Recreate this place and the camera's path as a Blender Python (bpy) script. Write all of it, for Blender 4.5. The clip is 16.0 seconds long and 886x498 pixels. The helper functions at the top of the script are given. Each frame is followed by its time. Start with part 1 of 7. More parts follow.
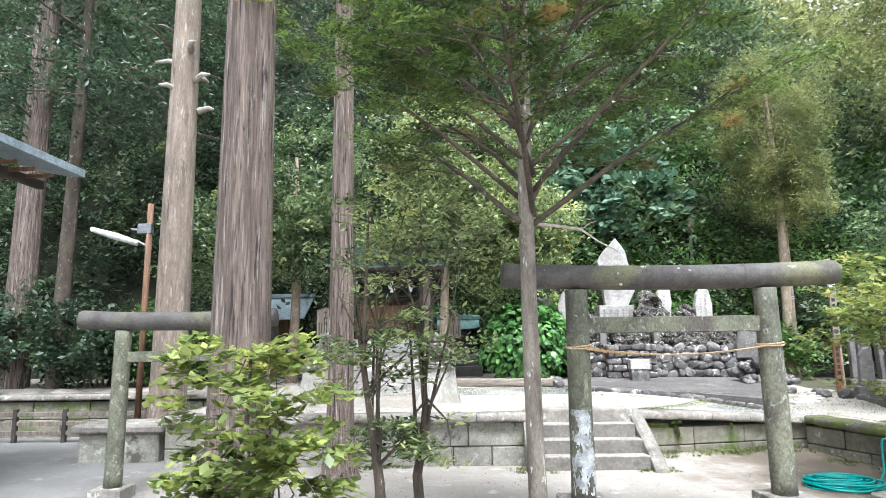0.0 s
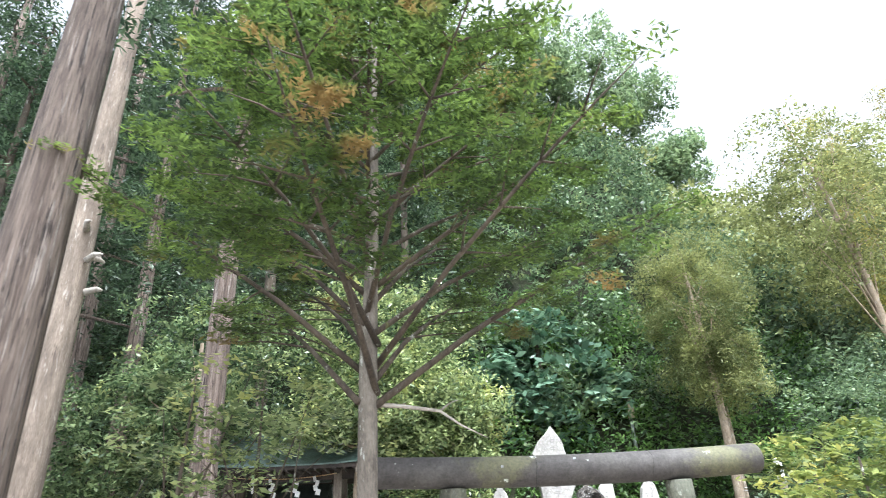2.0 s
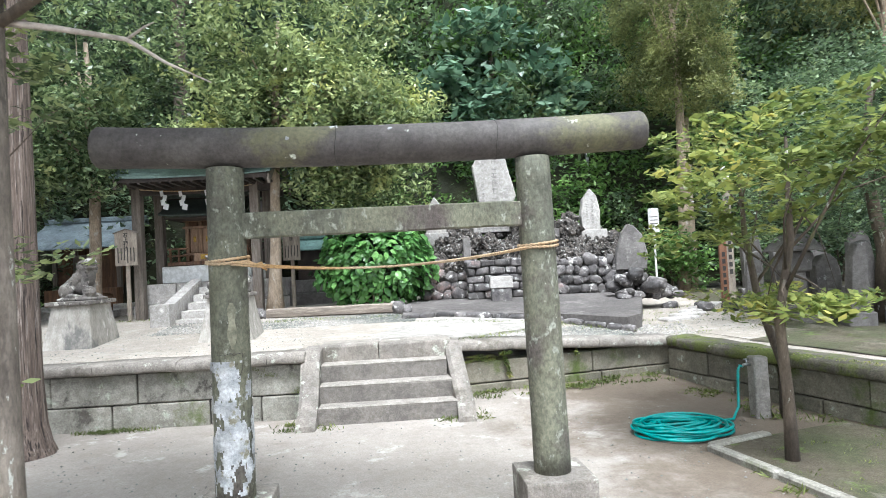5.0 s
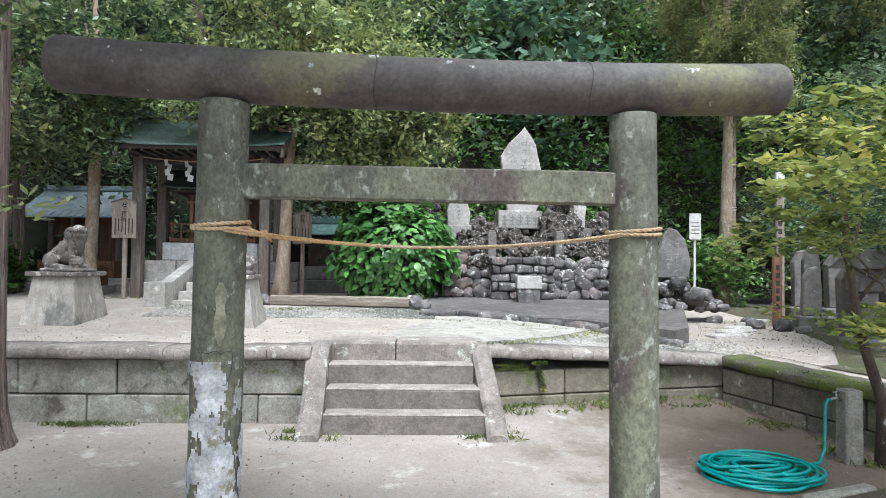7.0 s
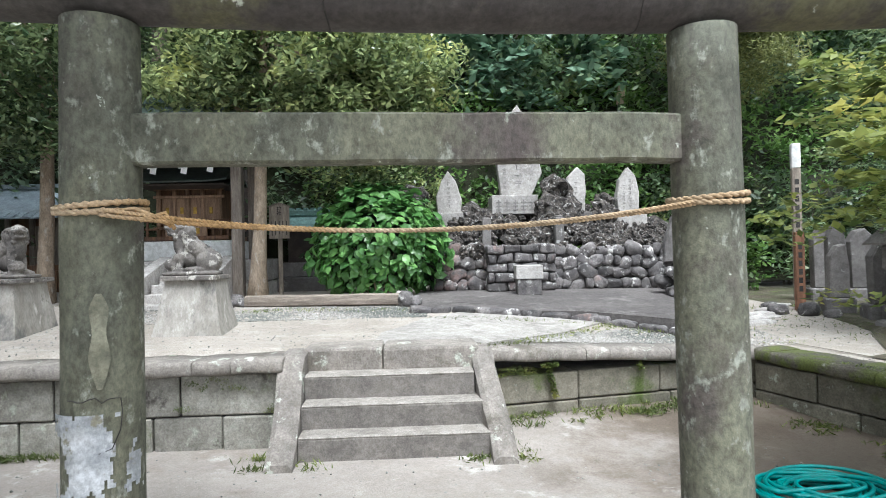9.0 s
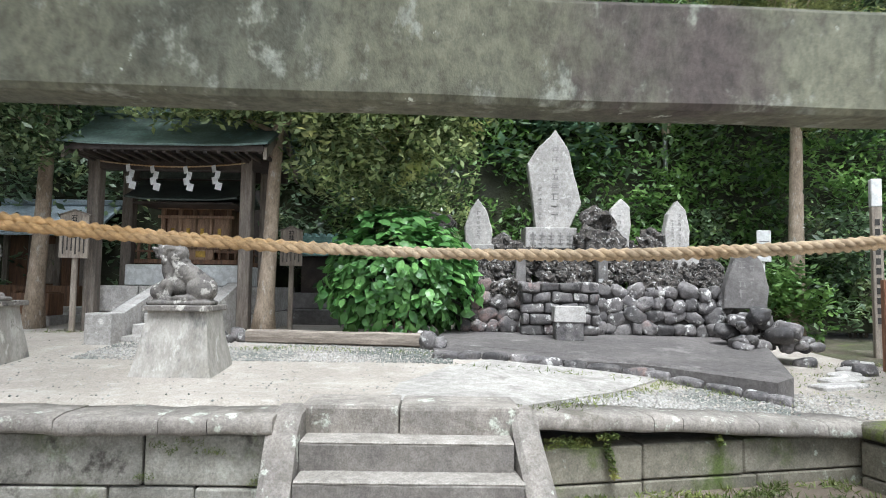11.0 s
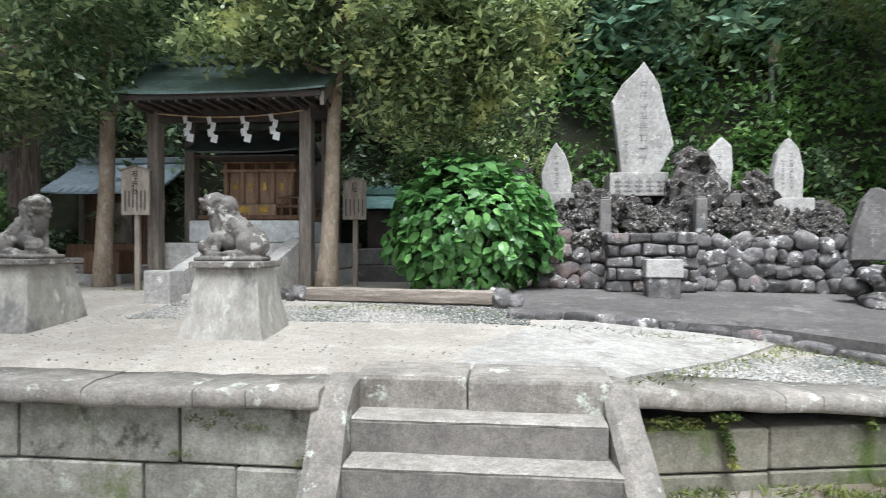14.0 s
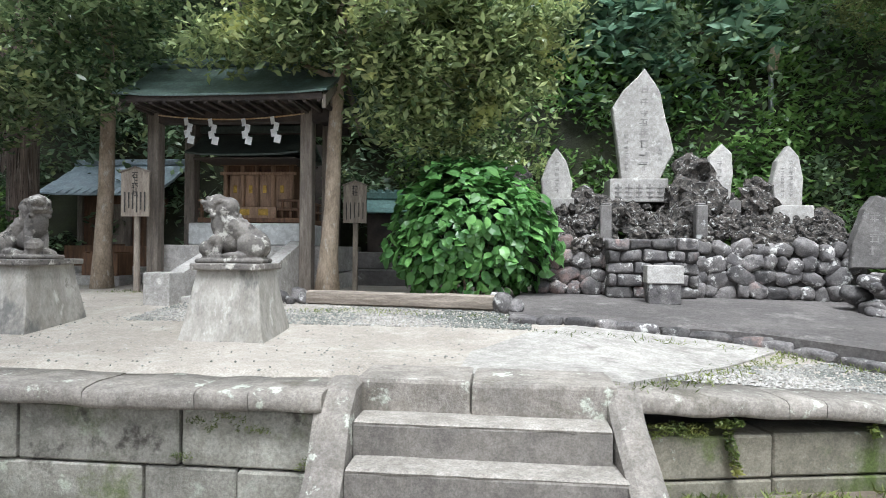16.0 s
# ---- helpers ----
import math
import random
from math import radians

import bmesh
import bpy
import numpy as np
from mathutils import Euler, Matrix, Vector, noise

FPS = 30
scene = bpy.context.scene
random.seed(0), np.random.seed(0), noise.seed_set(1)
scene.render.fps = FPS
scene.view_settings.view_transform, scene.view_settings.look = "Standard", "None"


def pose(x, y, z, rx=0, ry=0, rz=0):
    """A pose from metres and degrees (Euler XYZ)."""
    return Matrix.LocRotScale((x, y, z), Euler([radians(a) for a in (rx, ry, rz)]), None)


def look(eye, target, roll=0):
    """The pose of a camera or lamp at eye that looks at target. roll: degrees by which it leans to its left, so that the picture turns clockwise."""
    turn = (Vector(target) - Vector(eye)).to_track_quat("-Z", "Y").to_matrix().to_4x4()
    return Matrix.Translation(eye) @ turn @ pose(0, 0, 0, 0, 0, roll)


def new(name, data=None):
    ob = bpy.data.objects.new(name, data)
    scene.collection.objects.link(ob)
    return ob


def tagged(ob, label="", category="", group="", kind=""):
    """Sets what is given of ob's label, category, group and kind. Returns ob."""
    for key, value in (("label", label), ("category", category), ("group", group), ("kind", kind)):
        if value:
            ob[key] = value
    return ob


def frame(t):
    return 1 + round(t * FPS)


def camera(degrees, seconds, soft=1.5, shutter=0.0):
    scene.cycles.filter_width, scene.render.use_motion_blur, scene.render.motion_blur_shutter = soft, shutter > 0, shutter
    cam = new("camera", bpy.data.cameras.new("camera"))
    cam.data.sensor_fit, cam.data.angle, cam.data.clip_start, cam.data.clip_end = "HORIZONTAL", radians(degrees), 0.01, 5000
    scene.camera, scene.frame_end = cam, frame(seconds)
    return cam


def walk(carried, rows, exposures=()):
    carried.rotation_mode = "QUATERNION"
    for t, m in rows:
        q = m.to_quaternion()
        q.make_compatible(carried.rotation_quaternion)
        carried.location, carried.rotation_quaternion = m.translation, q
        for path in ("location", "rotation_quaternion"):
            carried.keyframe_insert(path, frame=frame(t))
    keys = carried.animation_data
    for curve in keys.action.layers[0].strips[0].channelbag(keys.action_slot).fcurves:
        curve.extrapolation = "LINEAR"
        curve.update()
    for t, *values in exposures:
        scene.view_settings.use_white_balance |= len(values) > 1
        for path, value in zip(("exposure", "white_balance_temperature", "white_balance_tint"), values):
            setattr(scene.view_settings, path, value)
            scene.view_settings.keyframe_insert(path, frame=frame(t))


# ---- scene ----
cam = camera(71.7, 16.0, soft=0.7, shutter=0.4)
PATH = [
    (0, (0.801, 0.338, 1.796), (0.746, 2.314, 2.101), -0.8),
    (0.5, (0.946, 0.442, 1.75), (0.908, 2.406, 2.126), 0.2),
    (1, (1.123, 0.706, 1.814), (1.338, 2.607, 2.397), 0.1),
    (1.5, (1.485, 1.072, 1.905), (1.57, 2.883, 2.75), -2.1),
    (2, (1.674, 1.174, 1.86), (1.773, 2.965, 2.744), -3.0),
    (2.5, (1.943, 1.474, 1.842), (2.29, 3.254, 2.686), -1.3),
    (3, (2.254, 1.771, 1.852), (2.66, 3.531, 2.712), -4.1),
    (3.5, (2.501, 1.933, 1.815), (2.854, 3.796, 2.45), -1.9),
    (4, (2.72, 2.217, 1.714), (3.127, 4.146, 2.055), 2.2),
    (4.5, (2.891, 2.456, 1.667), (3.081, 4.437, 1.867), -0.2),
    (5, (3.074, 2.711, 1.646), (3.16, 4.709, 1.702), -3.1),
    (7.5, (2.828, 3.923, 1.582), (2.883, 5.921, 1.624), 1.1),
    (8, (2.853, 4.176, 1.577), (2.968, 6.172, 1.58), -0.7),
    (10.5, (2.88, 5.295, 1.614), (2.906, 7.293, 1.707), -1.4),
    (11, (2.809, 5.625, 1.619), (2.83, 7.621, 1.747), 0.8),
    (11.5, (2.846, 5.733, 1.618), (2.88, 7.726, 1.781), 0.4),
    (12, (2.954, 5.859, 1.611), (2.805, 7.846, 1.773), 2.2),
    (12.5, (2.997, 6.018, 1.575), (2.661, 7.987, 1.676), 2.4),
    (13, (2.884, 6.209, 1.593), (2.681, 8.199, 1.592), 2.2),
    (13.5, (2.815, 6.329, 1.573), (2.705, 8.326, 1.583), 2.0),
    (14, (2.817, 6.395, 1.575), (2.597, 8.383, 1.56), 0.1),
    (14.5, (2.797, 6.413, 1.565), (2.446, 8.382, 1.541), -0.5),
    (15, (2.759, 6.408, 1.569), (2.426, 8.38, 1.548), 0.3),
    (15.5, (2.762, 6.382, 1.573), (2.495, 8.364, 1.562), 0.7),
    (16, (2.771, 6.399, 1.563), (2.561, 8.388, 1.565), 0.6),
]
walk(cam, [(t, look(eye, target, roll)) for t, eye, target, roll in PATH], exposures=[(0.0, 1.78, 5780, 8), (0.5, 2.1, 5780, 8), (1.0, 2.4, 5780, 8), (2.0, 1.95, 5780, 8), (3.0, 1.35, 5780, 8), (3.5, 1.08, 5780, 8), (4.0, 1.4, 5780, 8), (4.5, 1.75, 5780, 8), (5.0, 1.55, 5780, 8), (7.5, 1.2, 5780, 8), (16.0, 1.2, 5780, 8)])

# ---- world, sun, exposure ----
world = bpy.data.worlds.new("sky")
scene.world = world
world.use_nodes = True
wn = world.node_tree
sky = wn.nodes.new("ShaderNodeTexSky")
sky.sky_type = "NISHITA"
sky.sun_disc = False
sky.sun_elevation = radians(64)
sky.sun_rotation = radians(165)
sky.dust_density = 4.0
pale = wn.nodes.new("ShaderNodeHueSaturation")
pale.inputs["Saturation"].default_value = 0.10
wn.links.new(sky.outputs[0], pale.inputs["Color"])
wn.links.new(pale.outputs[0], wn.nodes["Background"].inputs[0])
wn.nodes["Background"].inputs[1].default_value = 0.13
sun_data = bpy.data.lights.new("sun", "SUN")
sun_data.energy, sun_data.angle, sun_data.color = 1.9, radians(24), (1.0, 0.97, 0.92)
sun = new("sun", sun_data)
sun.matrix_world = look((6, -10, 36), (2, 6, 0))

# ---- materials ----


def nodes_of(name):
    m = bpy.data.materials.new(name)
    m.use_nodes = True
    return m, m.node_tree, m.node_tree.nodes["Principled BSDF"]


def mapped(nt, stretch, offset=0.0):
    g = nt.nodes.new("ShaderNodeNewGeometry")
    mp = nt.nodes.new("ShaderNodeMapping")
    mp.inputs["Scale"].default_value = stretch
    mp.inputs["Location"].default_value = (offset, offset * 0.7, offset * 1.3)
    nt.links.new(g.outputs["Position"], mp.inputs["Vector"])
    return mp.outputs[0]


def noise_of(nt, vec, scale, detail=5.0, rough=0.55):
    n = nt.nodes.new("ShaderNodeTexNoise")
    n.inputs["Scale"].default_value = scale
    n.inputs["Detail"].default_value = detail
    n.inputs["Roughness"].default_value = rough
    nt.links.new(vec, n.inputs["Vector"])
    return n.outputs[0]


def ramp_of(nt, fac, a, b):
    r = nt.nodes.new("ShaderNodeMapRange")
    r.inputs["From Min"].default_value, r.inputs["From Max"].default_value = a, b
    r.interpolation_type = "SMOOTHSTEP"
    nt.links.new(fac, r.inputs["Value"])
    return r.outputs[0]


def mixed(nt, fac, a, b, how="MIX"):
    m = nt.nodes.new("ShaderNodeMix")
    m.data_type, m.blend_type = "RGBA", how
    for sock, v in ((m.inputs[0], fac), (m.inputs[6], a), (m.inputs[7], b)):
        if isinstance(v, (int, float)):
            sock.default_value = v
        elif isinstance(v, tuple):
            sock.default_value = (*v, 1)
        else:
            nt.links.new(v, sock)
    return m.outputs[2]


def grain_of(nt, fac, lo, hi):
    r = nt.nodes.new("ShaderNodeMapRange")
    r.inputs["To Min"].default_value, r.inputs["To Max"].default_value = lo, hi
    r.inputs["From Min"].default_value, r.inputs["From Max"].default_value = 0.36, 0.64
    nt.links.new(fac, r.inputs["Value"])
    return r.outputs[0]


def surface(name, c1, c2, scale=2.0, fine=40.0, rough=0.85, bump=0.3, depth=0.01, stretch=(1, 1, 1), patches=(), vary=0.15, metal=0.0, contrast=0.25, blotch=0.78):
    """A weathered surface: two colours in large drifts, fine grain, patches of (colour, scale, from, to), relief."""
    m, nt, p = nodes_of(name)
    v = mapped(nt, stretch)
    col = mixed(nt, ramp_of(nt, noise_of(nt, v, scale, 6), 0.35, 0.65), c1, c2)
    fn = noise_of(nt, v, fine, 5, 0.75)
    mid = noise_of(nt, mapped(nt, stretch, 3.1), fine * 0.22, 4, 0.65)
    col = mixed(nt, ramp_of(nt, mid, 0.40, 0.62), mixed(nt, 1.0, col, (blotch, blotch * 0.99, blotch * 0.97), "MULTIPLY"), col)
    for i, (pc, ps, lo, hi) in enumerate(patches):
        pv = mapped(nt, stretch, 7.3 * (i + 1))
        col = mixed(nt, ramp_of(nt, noise_of(nt, pv, ps, 7, 0.68), lo, hi), col, pc)
    gr = nt.nodes.new("ShaderNodeCombineColor")
    g = grain_of(nt, fn, 1 - contrast, 1 + contrast)
    info = nt.nodes.new("ShaderNodeObjectInfo")
    rv = nt.nodes.new("ShaderNodeMapRange")
    rv.inputs["To Min"].default_value, rv.inputs["To Max"].default_value = 1 - vary, 1 + vary
    nt.links.new(info.outputs["Random"], rv.inputs["Value"])
    mul = nt.nodes.new("ShaderNodeMath")
    mul.operation = "MULTIPLY"
    nt.links.new(g, mul.inputs[0])
    nt.links.new(rv.outputs[0], mul.inputs[1])
    for k in range(3):
        nt.links.new(mul.outputs[0], gr.inputs[k])
    col = mixed(nt, 1.0, col, gr.outputs[0], "MULTIPLY")
    nt.links.new(col, p.inputs["Base Color"])
    p.inputs["Roughness"].default_value = rough
    p.inputs["Metallic"].default_value = metal
    b = nt.nodes.new("ShaderNodeBump")
    b.inputs["Strength"].default_value, b.inputs["Distance"].default_value = bump, depth
    nt.links.new(fn, b.inputs["Height"])
    nt.links.new(b.outputs[0], p.inputs["Normal"])
    return m


def leaf_surface(name, dark, light, accent=None, gloss=0.45, clear=0.35):
    """Leaves: each one a shade of its own, drifting over the crown, partly translucent."""
    m, nt, p = nodes_of(name)
    g = nt.nodes.new("ShaderNodeNewGeometry")
    col = mixed(nt, g.outputs["Random Per Island"], dark, light)
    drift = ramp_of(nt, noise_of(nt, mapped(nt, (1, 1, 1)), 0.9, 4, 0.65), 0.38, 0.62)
    # noise drifts darken the colour, painting in the shady gaps of the foliage
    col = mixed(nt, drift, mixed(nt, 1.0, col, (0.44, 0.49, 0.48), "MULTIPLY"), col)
    if accent:
        col = mixed(nt, ramp_of(nt, noise_of(nt, mapped(nt, (1, 1, 1), 4.0), 1.3, 4), 0.56, 0.7), col, accent)
    nt.links.new(col, p.inputs["Base Color"])
    p.inputs["Roughness"].default_value = gloss
    t = nt.nodes.new("ShaderNodeBsdfTranslucent")
    nt.links.new(col, t.inputs["Color"])
    mx = nt.nodes.new("ShaderNodeMixShader")
    mx.inputs[0].default_value = clear
    nt.links.new(p.outputs[0], mx.inputs[1])
    nt.links.new(t.outputs[0], mx.inputs[2])
    nt.links.new(mx.outputs[0], nt.nodes["Material Output"].inputs[0])
    return m


LICHEN = (0.55, 0.58, 0.50)
MOSS = (0.10, 0.15, 0.03)
M = {}
M["yard"] = surface("sandy_earth", (0.345, 0.312, 0.278), (0.265, 0.237, 0.208), 0.7, 60, 0.95, 0.9, 0.008, patches=(((0.235, 0.20, 0.165), 1.1, 0.54, 0.70), ((0.43, 0.405, 0.37), 2.6, 0.58, 0.70), ((0.20, 0.18, 0.15), 12.0, 0.63, 0.70)), contrast=0.14, blotch=0.92)
M["terrace"] = surface("pale_earth", (0.345, 0.312, 0.27), (0.275, 0.246, 0.21), 0.9, 70, 0.95, 0.9, 0.008, patches=(((0.25, 0.222, 0.185), 1.6, 0.56, 0.72), ((0.375, 0.348, 0.308), 3.2, 0.48, 0.78), ((0.20, 0.18, 0.15), 14.0, 0.62, 0.72)), contrast=0.24, blotch=0.88)
M["concrete"] = surface("old_concrete", (0.36, 0.34, 0.31), (0.285, 0.268, 0.243), 1.5, 60, 0.92, 0.5, 0.006, patches=(((0.19, 0.175, 0.155), 3.0, 0.54, 0.68), ((0.39, 0.37, 0.335), 5.0, 0.48, 0.74)))
M["wallstone"] = surface("tuff_block", (0.345, 0.33, 0.285), (0.235, 0.225, 0.192), 2.2, 55, 0.93, 0.5, 0.008, patches=(((0.38, 0.39, 0.32), 5.0, 0.56, 0.64), ((0.11, 0.13, 0.05), 1.3, 0.56, 0.70), ((0.08, 0.072, 0.06), 2.2, 0.56, 0.66)), vary=0.2)
M["mossstone"] = surface("mossy_tuff_block", (0.24, 0.22, 0.17), (0.16, 0.15, 0.115), 2.2, 55, 0.93, 0.5, 0.008, patches=(((0.38, 0.40, 0.33), 6.0, 0.60, 0.68), ((0.09, 0.12, 0.03), 1.6, 0.50, 0.66)), vary=0.2)
M["coping"] = surface("coping_stone", (0.31, 0.28, 0.245), (0.215, 0.195, 0.172), 3.0, 60, 0.92, 0.6, 0.01, patches=(((0.46, 0.47, 0.40), 5.5, 0.58, 0.64), ((0.13, 0.115, 0.092), 2.1, 0.54, 0.66)), vary=0.12)
# mortar treads over grey stone; their contrast also paints top light and shaded risers
M["tread"] = surface("worn_toplit_tread", (0.35, 0.322, 0.285), (0.26, 0.238, 0.208), 5.0, 80, 0.92, 0.6, 0.006, patches=(((0.19, 0.175, 0.155), 6.0, 0.60, 0.70),), vary=0.05, contrast=0.3)
M["step"] = surface("shade_darkened_step_stone", (0.225, 0.205, 0.182), (0.165, 0.15, 0.135), 4.0, 80, 0.92, 0.4, 0.005, patches=(((0.20, 0.18, 0.16), 3.3, 0.60, 0.74),), vary=0.05)
M["torii"] = surface("weathered_torii", (0.165, 0.165, 0.115), (0.105, 0.108, 0.08), 3.5, 45, 0.85, 0.6, 0.006, patches=(((0.085, 0.07, 0.062), 1.4, 0.52, 0.66), ((0.27, 0.28, 0.23), 14.0, 0.555, 0.66), (LICHEN, 26.0, 0.67, 0.72), (LICHEN, 7.0, 0.69, 0.72)), vary=0.08, contrast=0.35, stretch=(1, 1, 0.7))
M["torii_top"] = surface("weathered_torii_beam", (0.105, 0.096, 0.088), (0.066, 0.058, 0.056), 2.5, 45, 0.75, 0.4, 0.005, patches=(((0.13, 0.125, 0.07), 1.2, 0.5, 0.62), (LICHEN, 8.0, 0.66, 0.70)), vary=0.05)
M["bare"] = surface("bare_worn_torii", (0.255, 0.25, 0.18), (0.18, 0.178, 0.128), 14, 60, 0.85, 0.4, 0.004)
M["peeled"] = surface("peeled_pale_coat", (0.56, 0.575, 0.58), (0.33, 0.345, 0.355), 9, 60, 0.85, 0.4, 0.004, patches=(((0.22, 0.21, 0.15), 9, 0.56, 0.62),))
M["pedestal"] = surface("stained_pedestal_plaster", (0.44, 0.415, 0.375), (0.31, 0.29, 0.255), 1.6, 50, 0.93, 0.35, 0.006, stretch=(1, 1, 0.5), patches=(((0.14, 0.135, 0.125), 1.9, 0.54, 0.66), ((0.52, 0.50, 0.455), 4, 0.60, 0.70), ((0.20, 0.185, 0.16), 9, 0.62, 0.70)), vary=0.06, contrast=0.14)
M["statue"] = surface("weathered_grey_stone", (0.225, 0.205, 0.182), (0.13, 0.118, 0.108), 5.0, 60, 0.9, 0.6, 0.01, patches=(((0.44, 0.42, 0.375), 6.5, 0.55, 0.62), ((0.06, 0.055, 0.05), 9, 0.57, 0.63)))
M["stele"] = surface("pale_stele_stone", (0.50, 0.475, 0.445), (0.38, 0.36, 0.335), 2.5, 70, 0.85, 0.4, 0.006, patches=(((0.62, 0.60, 0.56), 7, 0.58, 0.68), ((0.22, 0.20, 0.18), 2.5, 0.64, 0.74)))
M["greystele"] = surface("grey_stele_stone", (0.215, 0.20, 0.19), (0.145, 0.135, 0.128), 2.5, 70, 0.88, 0.4, 0.006, patches=(((0.42, 0.42, 0.40), 6, 0.62, 0.70),))
M["carving"] = surface("carved_groove", (0.30, 0.285, 0.27), (0.225, 0.21, 0.20), 8, 60)
M["lava"] = surface("lava_rock", (0.13, 0.113, 0.098), (0.04, 0.036, 0.032), 14.0, 30, 0.95, 1.0, 0.03, patches=(((0.42, 0.41, 0.385), 14, 0.565, 0.62), ((0.02, 0.018, 0.018), 22, 0.55, 0.60)), contrast=0.45)
M["cobble"] = surface("river_cobble", (0.17, 0.157, 0.15), (0.085, 0.078, 0.078), 5.0, 60, 0.75, 0.6, 0.008, patches=(((0.42, 0.41, 0.385), 7, 0.56, 0.63), ((0.05, 0.046, 0.045), 4, 0.55, 0.63), ((0.20, 0.14, 0.125), 1.1, 0.58, 0.66)), vary=0.5, contrast=0.35)
M["mortar"] = surface("dark_joint_earth", (0.07, 0.065, 0.06), (0.045, 0.04, 0.04), 8, 50)
M["darkpave"] = surface("dark_paved_ground", (0.15, 0.136, 0.128), (0.105, 0.095, 0.09), 1.6, 45, 0.88, 0.6, 0.01, patches=(((0.22, 0.205, 0.19), 2.0, 0.56, 0.72), ((0.10, 0.13, 0.04), 3.0, 0.70, 0.76)), contrast=0.3)
M["greywood"] = surface("weathered_grey_wood", (0.24, 0.205, 0.17), (0.15, 0.125, 0.105), 3.0, 30, 0.88, 0.4, 0.004, stretch=(6, 6, 0.7), vary=0.12)
M["logwood"] = surface("weathered_log", (0.30, 0.255, 0.21), (0.19, 0.16, 0.13), 3.0, 30, 0.9, 0.6, 0.006, stretch=(0.6, 6, 6), vary=0.1)
M["brownwood"] = surface("aged_brown_wood", (0.20, 0.105, 0.055), (0.11, 0.06, 0.035), 3.0, 30, 0.75, 0.3, 0.003, stretch=(6, 6, 0.8), vary=0.15)
M["goldwood"] = surface("warm_shrine_wood", (0.38, 0.245, 0.155), (0.24, 0.15, 0.095), 2.5, 30, 0.65, 0.3, 0.003, stretch=(6, 6, 0.8), vary=0.15)
M["boardwood"] = surface("pale_board_wood", (0.31, 0.265, 0.215), (0.215, 0.18, 0.145), 2.5, 30, 0.85, 0.3, 0.003, stretch=(6, 6, 0.8), vary=0.12)
M["redwood"] = surface("reddish_stake_wood", (0.30, 0.15, 0.085), (0.20, 0.095, 0.055), 3.0, 30, 0.85, 0.3, 0.003, stretch=(6, 6, 0.8))
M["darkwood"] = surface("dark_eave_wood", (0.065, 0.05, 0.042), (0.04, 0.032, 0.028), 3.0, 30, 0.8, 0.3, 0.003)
M["copper"] = surface("green_copper_sheet", (0.16, 0.225, 0.195), (0.10, 0.145, 0.125), 1.5, 30, 0.55, 0.2, 0.003, patches=(((0.16, 0.27, 0.245), 2.2, 0.55, 0.72),), metal=0.25)
M["copperdark"] = surface("dark_copper_sheet", (0.10, 0.125, 0.105), (0.06, 0.075, 0.066), 1.5, 30, 0.6, 0.2, 0.003, metal=0.2)
M["verdigris"] = surface("verdigris_sheet", (0.22, 0.37, 0.345), (0.15, 0.27, 0.25), 2, 30, 0.6, 0.2, 0.003)
M["bluetin"] = surface("pale_blue_sheet", (0.30, 0.36, 0.40), (0.23, 0.285, 0.32), 1.5, 30, 0.5, 0.2, 0.003, patches=(((0.14, 0.15, 0.13), 3, 0.62, 0.74),))
M["paper"] = surface("white_paper", (0.80, 0.80, 0.79), (0.74, 0.74, 0.73), 5, 40, 0.8, 0.1, 0.001, vary=0.03, contrast=0.04)
M["ink"] = surface("black_ink", (0.03, 0.028, 0.025), (0.05, 0.045, 0.04), 8, 40, 0.8, 0.0, 0.001)
M["gold"] = surface("tarnished_brass", (0.55, 0.36, 0.08), (0.35, 0.22, 0.05), 8, 40, 0.4, 0.1, 0.001, metal=0.8)
M["rope"] = surface("straw_rope", (0.42, 0.26, 0.11), (0.54, 0.44, 0.31), 1.6, 120, 0.9, 0.5, 0.003, contrast=0.3)
M["hose"] = surface("teal_hose", (0.0, 0.32, 0.30), (0.01, 0.38, 0.36), 4, 50, 0.35, 0.05, 0.001, contrast=0.06)
M["metal"] = surface("galvanised_steel", (0.42, 0.43, 0.44), (0.30, 0.31, 0.32), 6, 60, 0.4, 0.1, 0.001, metal=0.8)
M["whitepaint"] = surface("white_painted_plate", (0.72, 0.72, 0.70), (0.62, 0.62, 0.60), 4, 50, 0.6, 0.1, 0.001, contrast=0.06)
M["cedar"] = surface("cedar_bark", (0.27, 0.21, 0.175), (0.15, 0.112, 0.092), 3.2, 14, 0.95, 1.0, 0.03, stretch=(5, 5, 0.28), patches=(((0.40, 0.345, 0.305), 5, 0.55, 0.66), ((0.045, 0.034, 0.03), 6, 0.55, 0.62)), contrast=0.45)
M["palebark"] = surface("pale_bark", (0.46, 0.365, 0.275), (0.32, 0.25, 0.18), 2.2, 25, 0.92, 0.7, 0.012, stretch=(2, 2, 0.9), patches=(((0.46, 0.41, 0.345), 6, 0.56, 0.64), ((0.24, 0.12, 0.06), 1.3, 0.66, 0.76)))
M["oldbark"] = surface("peeling_old_bark", (0.30, 0.24, 0.19), (0.19, 0.15, 0.12), 2.2, 25, 0.92, 0.8, 0.014, stretch=(3, 3, 0.5), patches=(((0.40, 0.35, 0.30), 4, 0.58, 0.66), ((0.10, 0.075, 0.06), 3, 0.58, 0.68)))
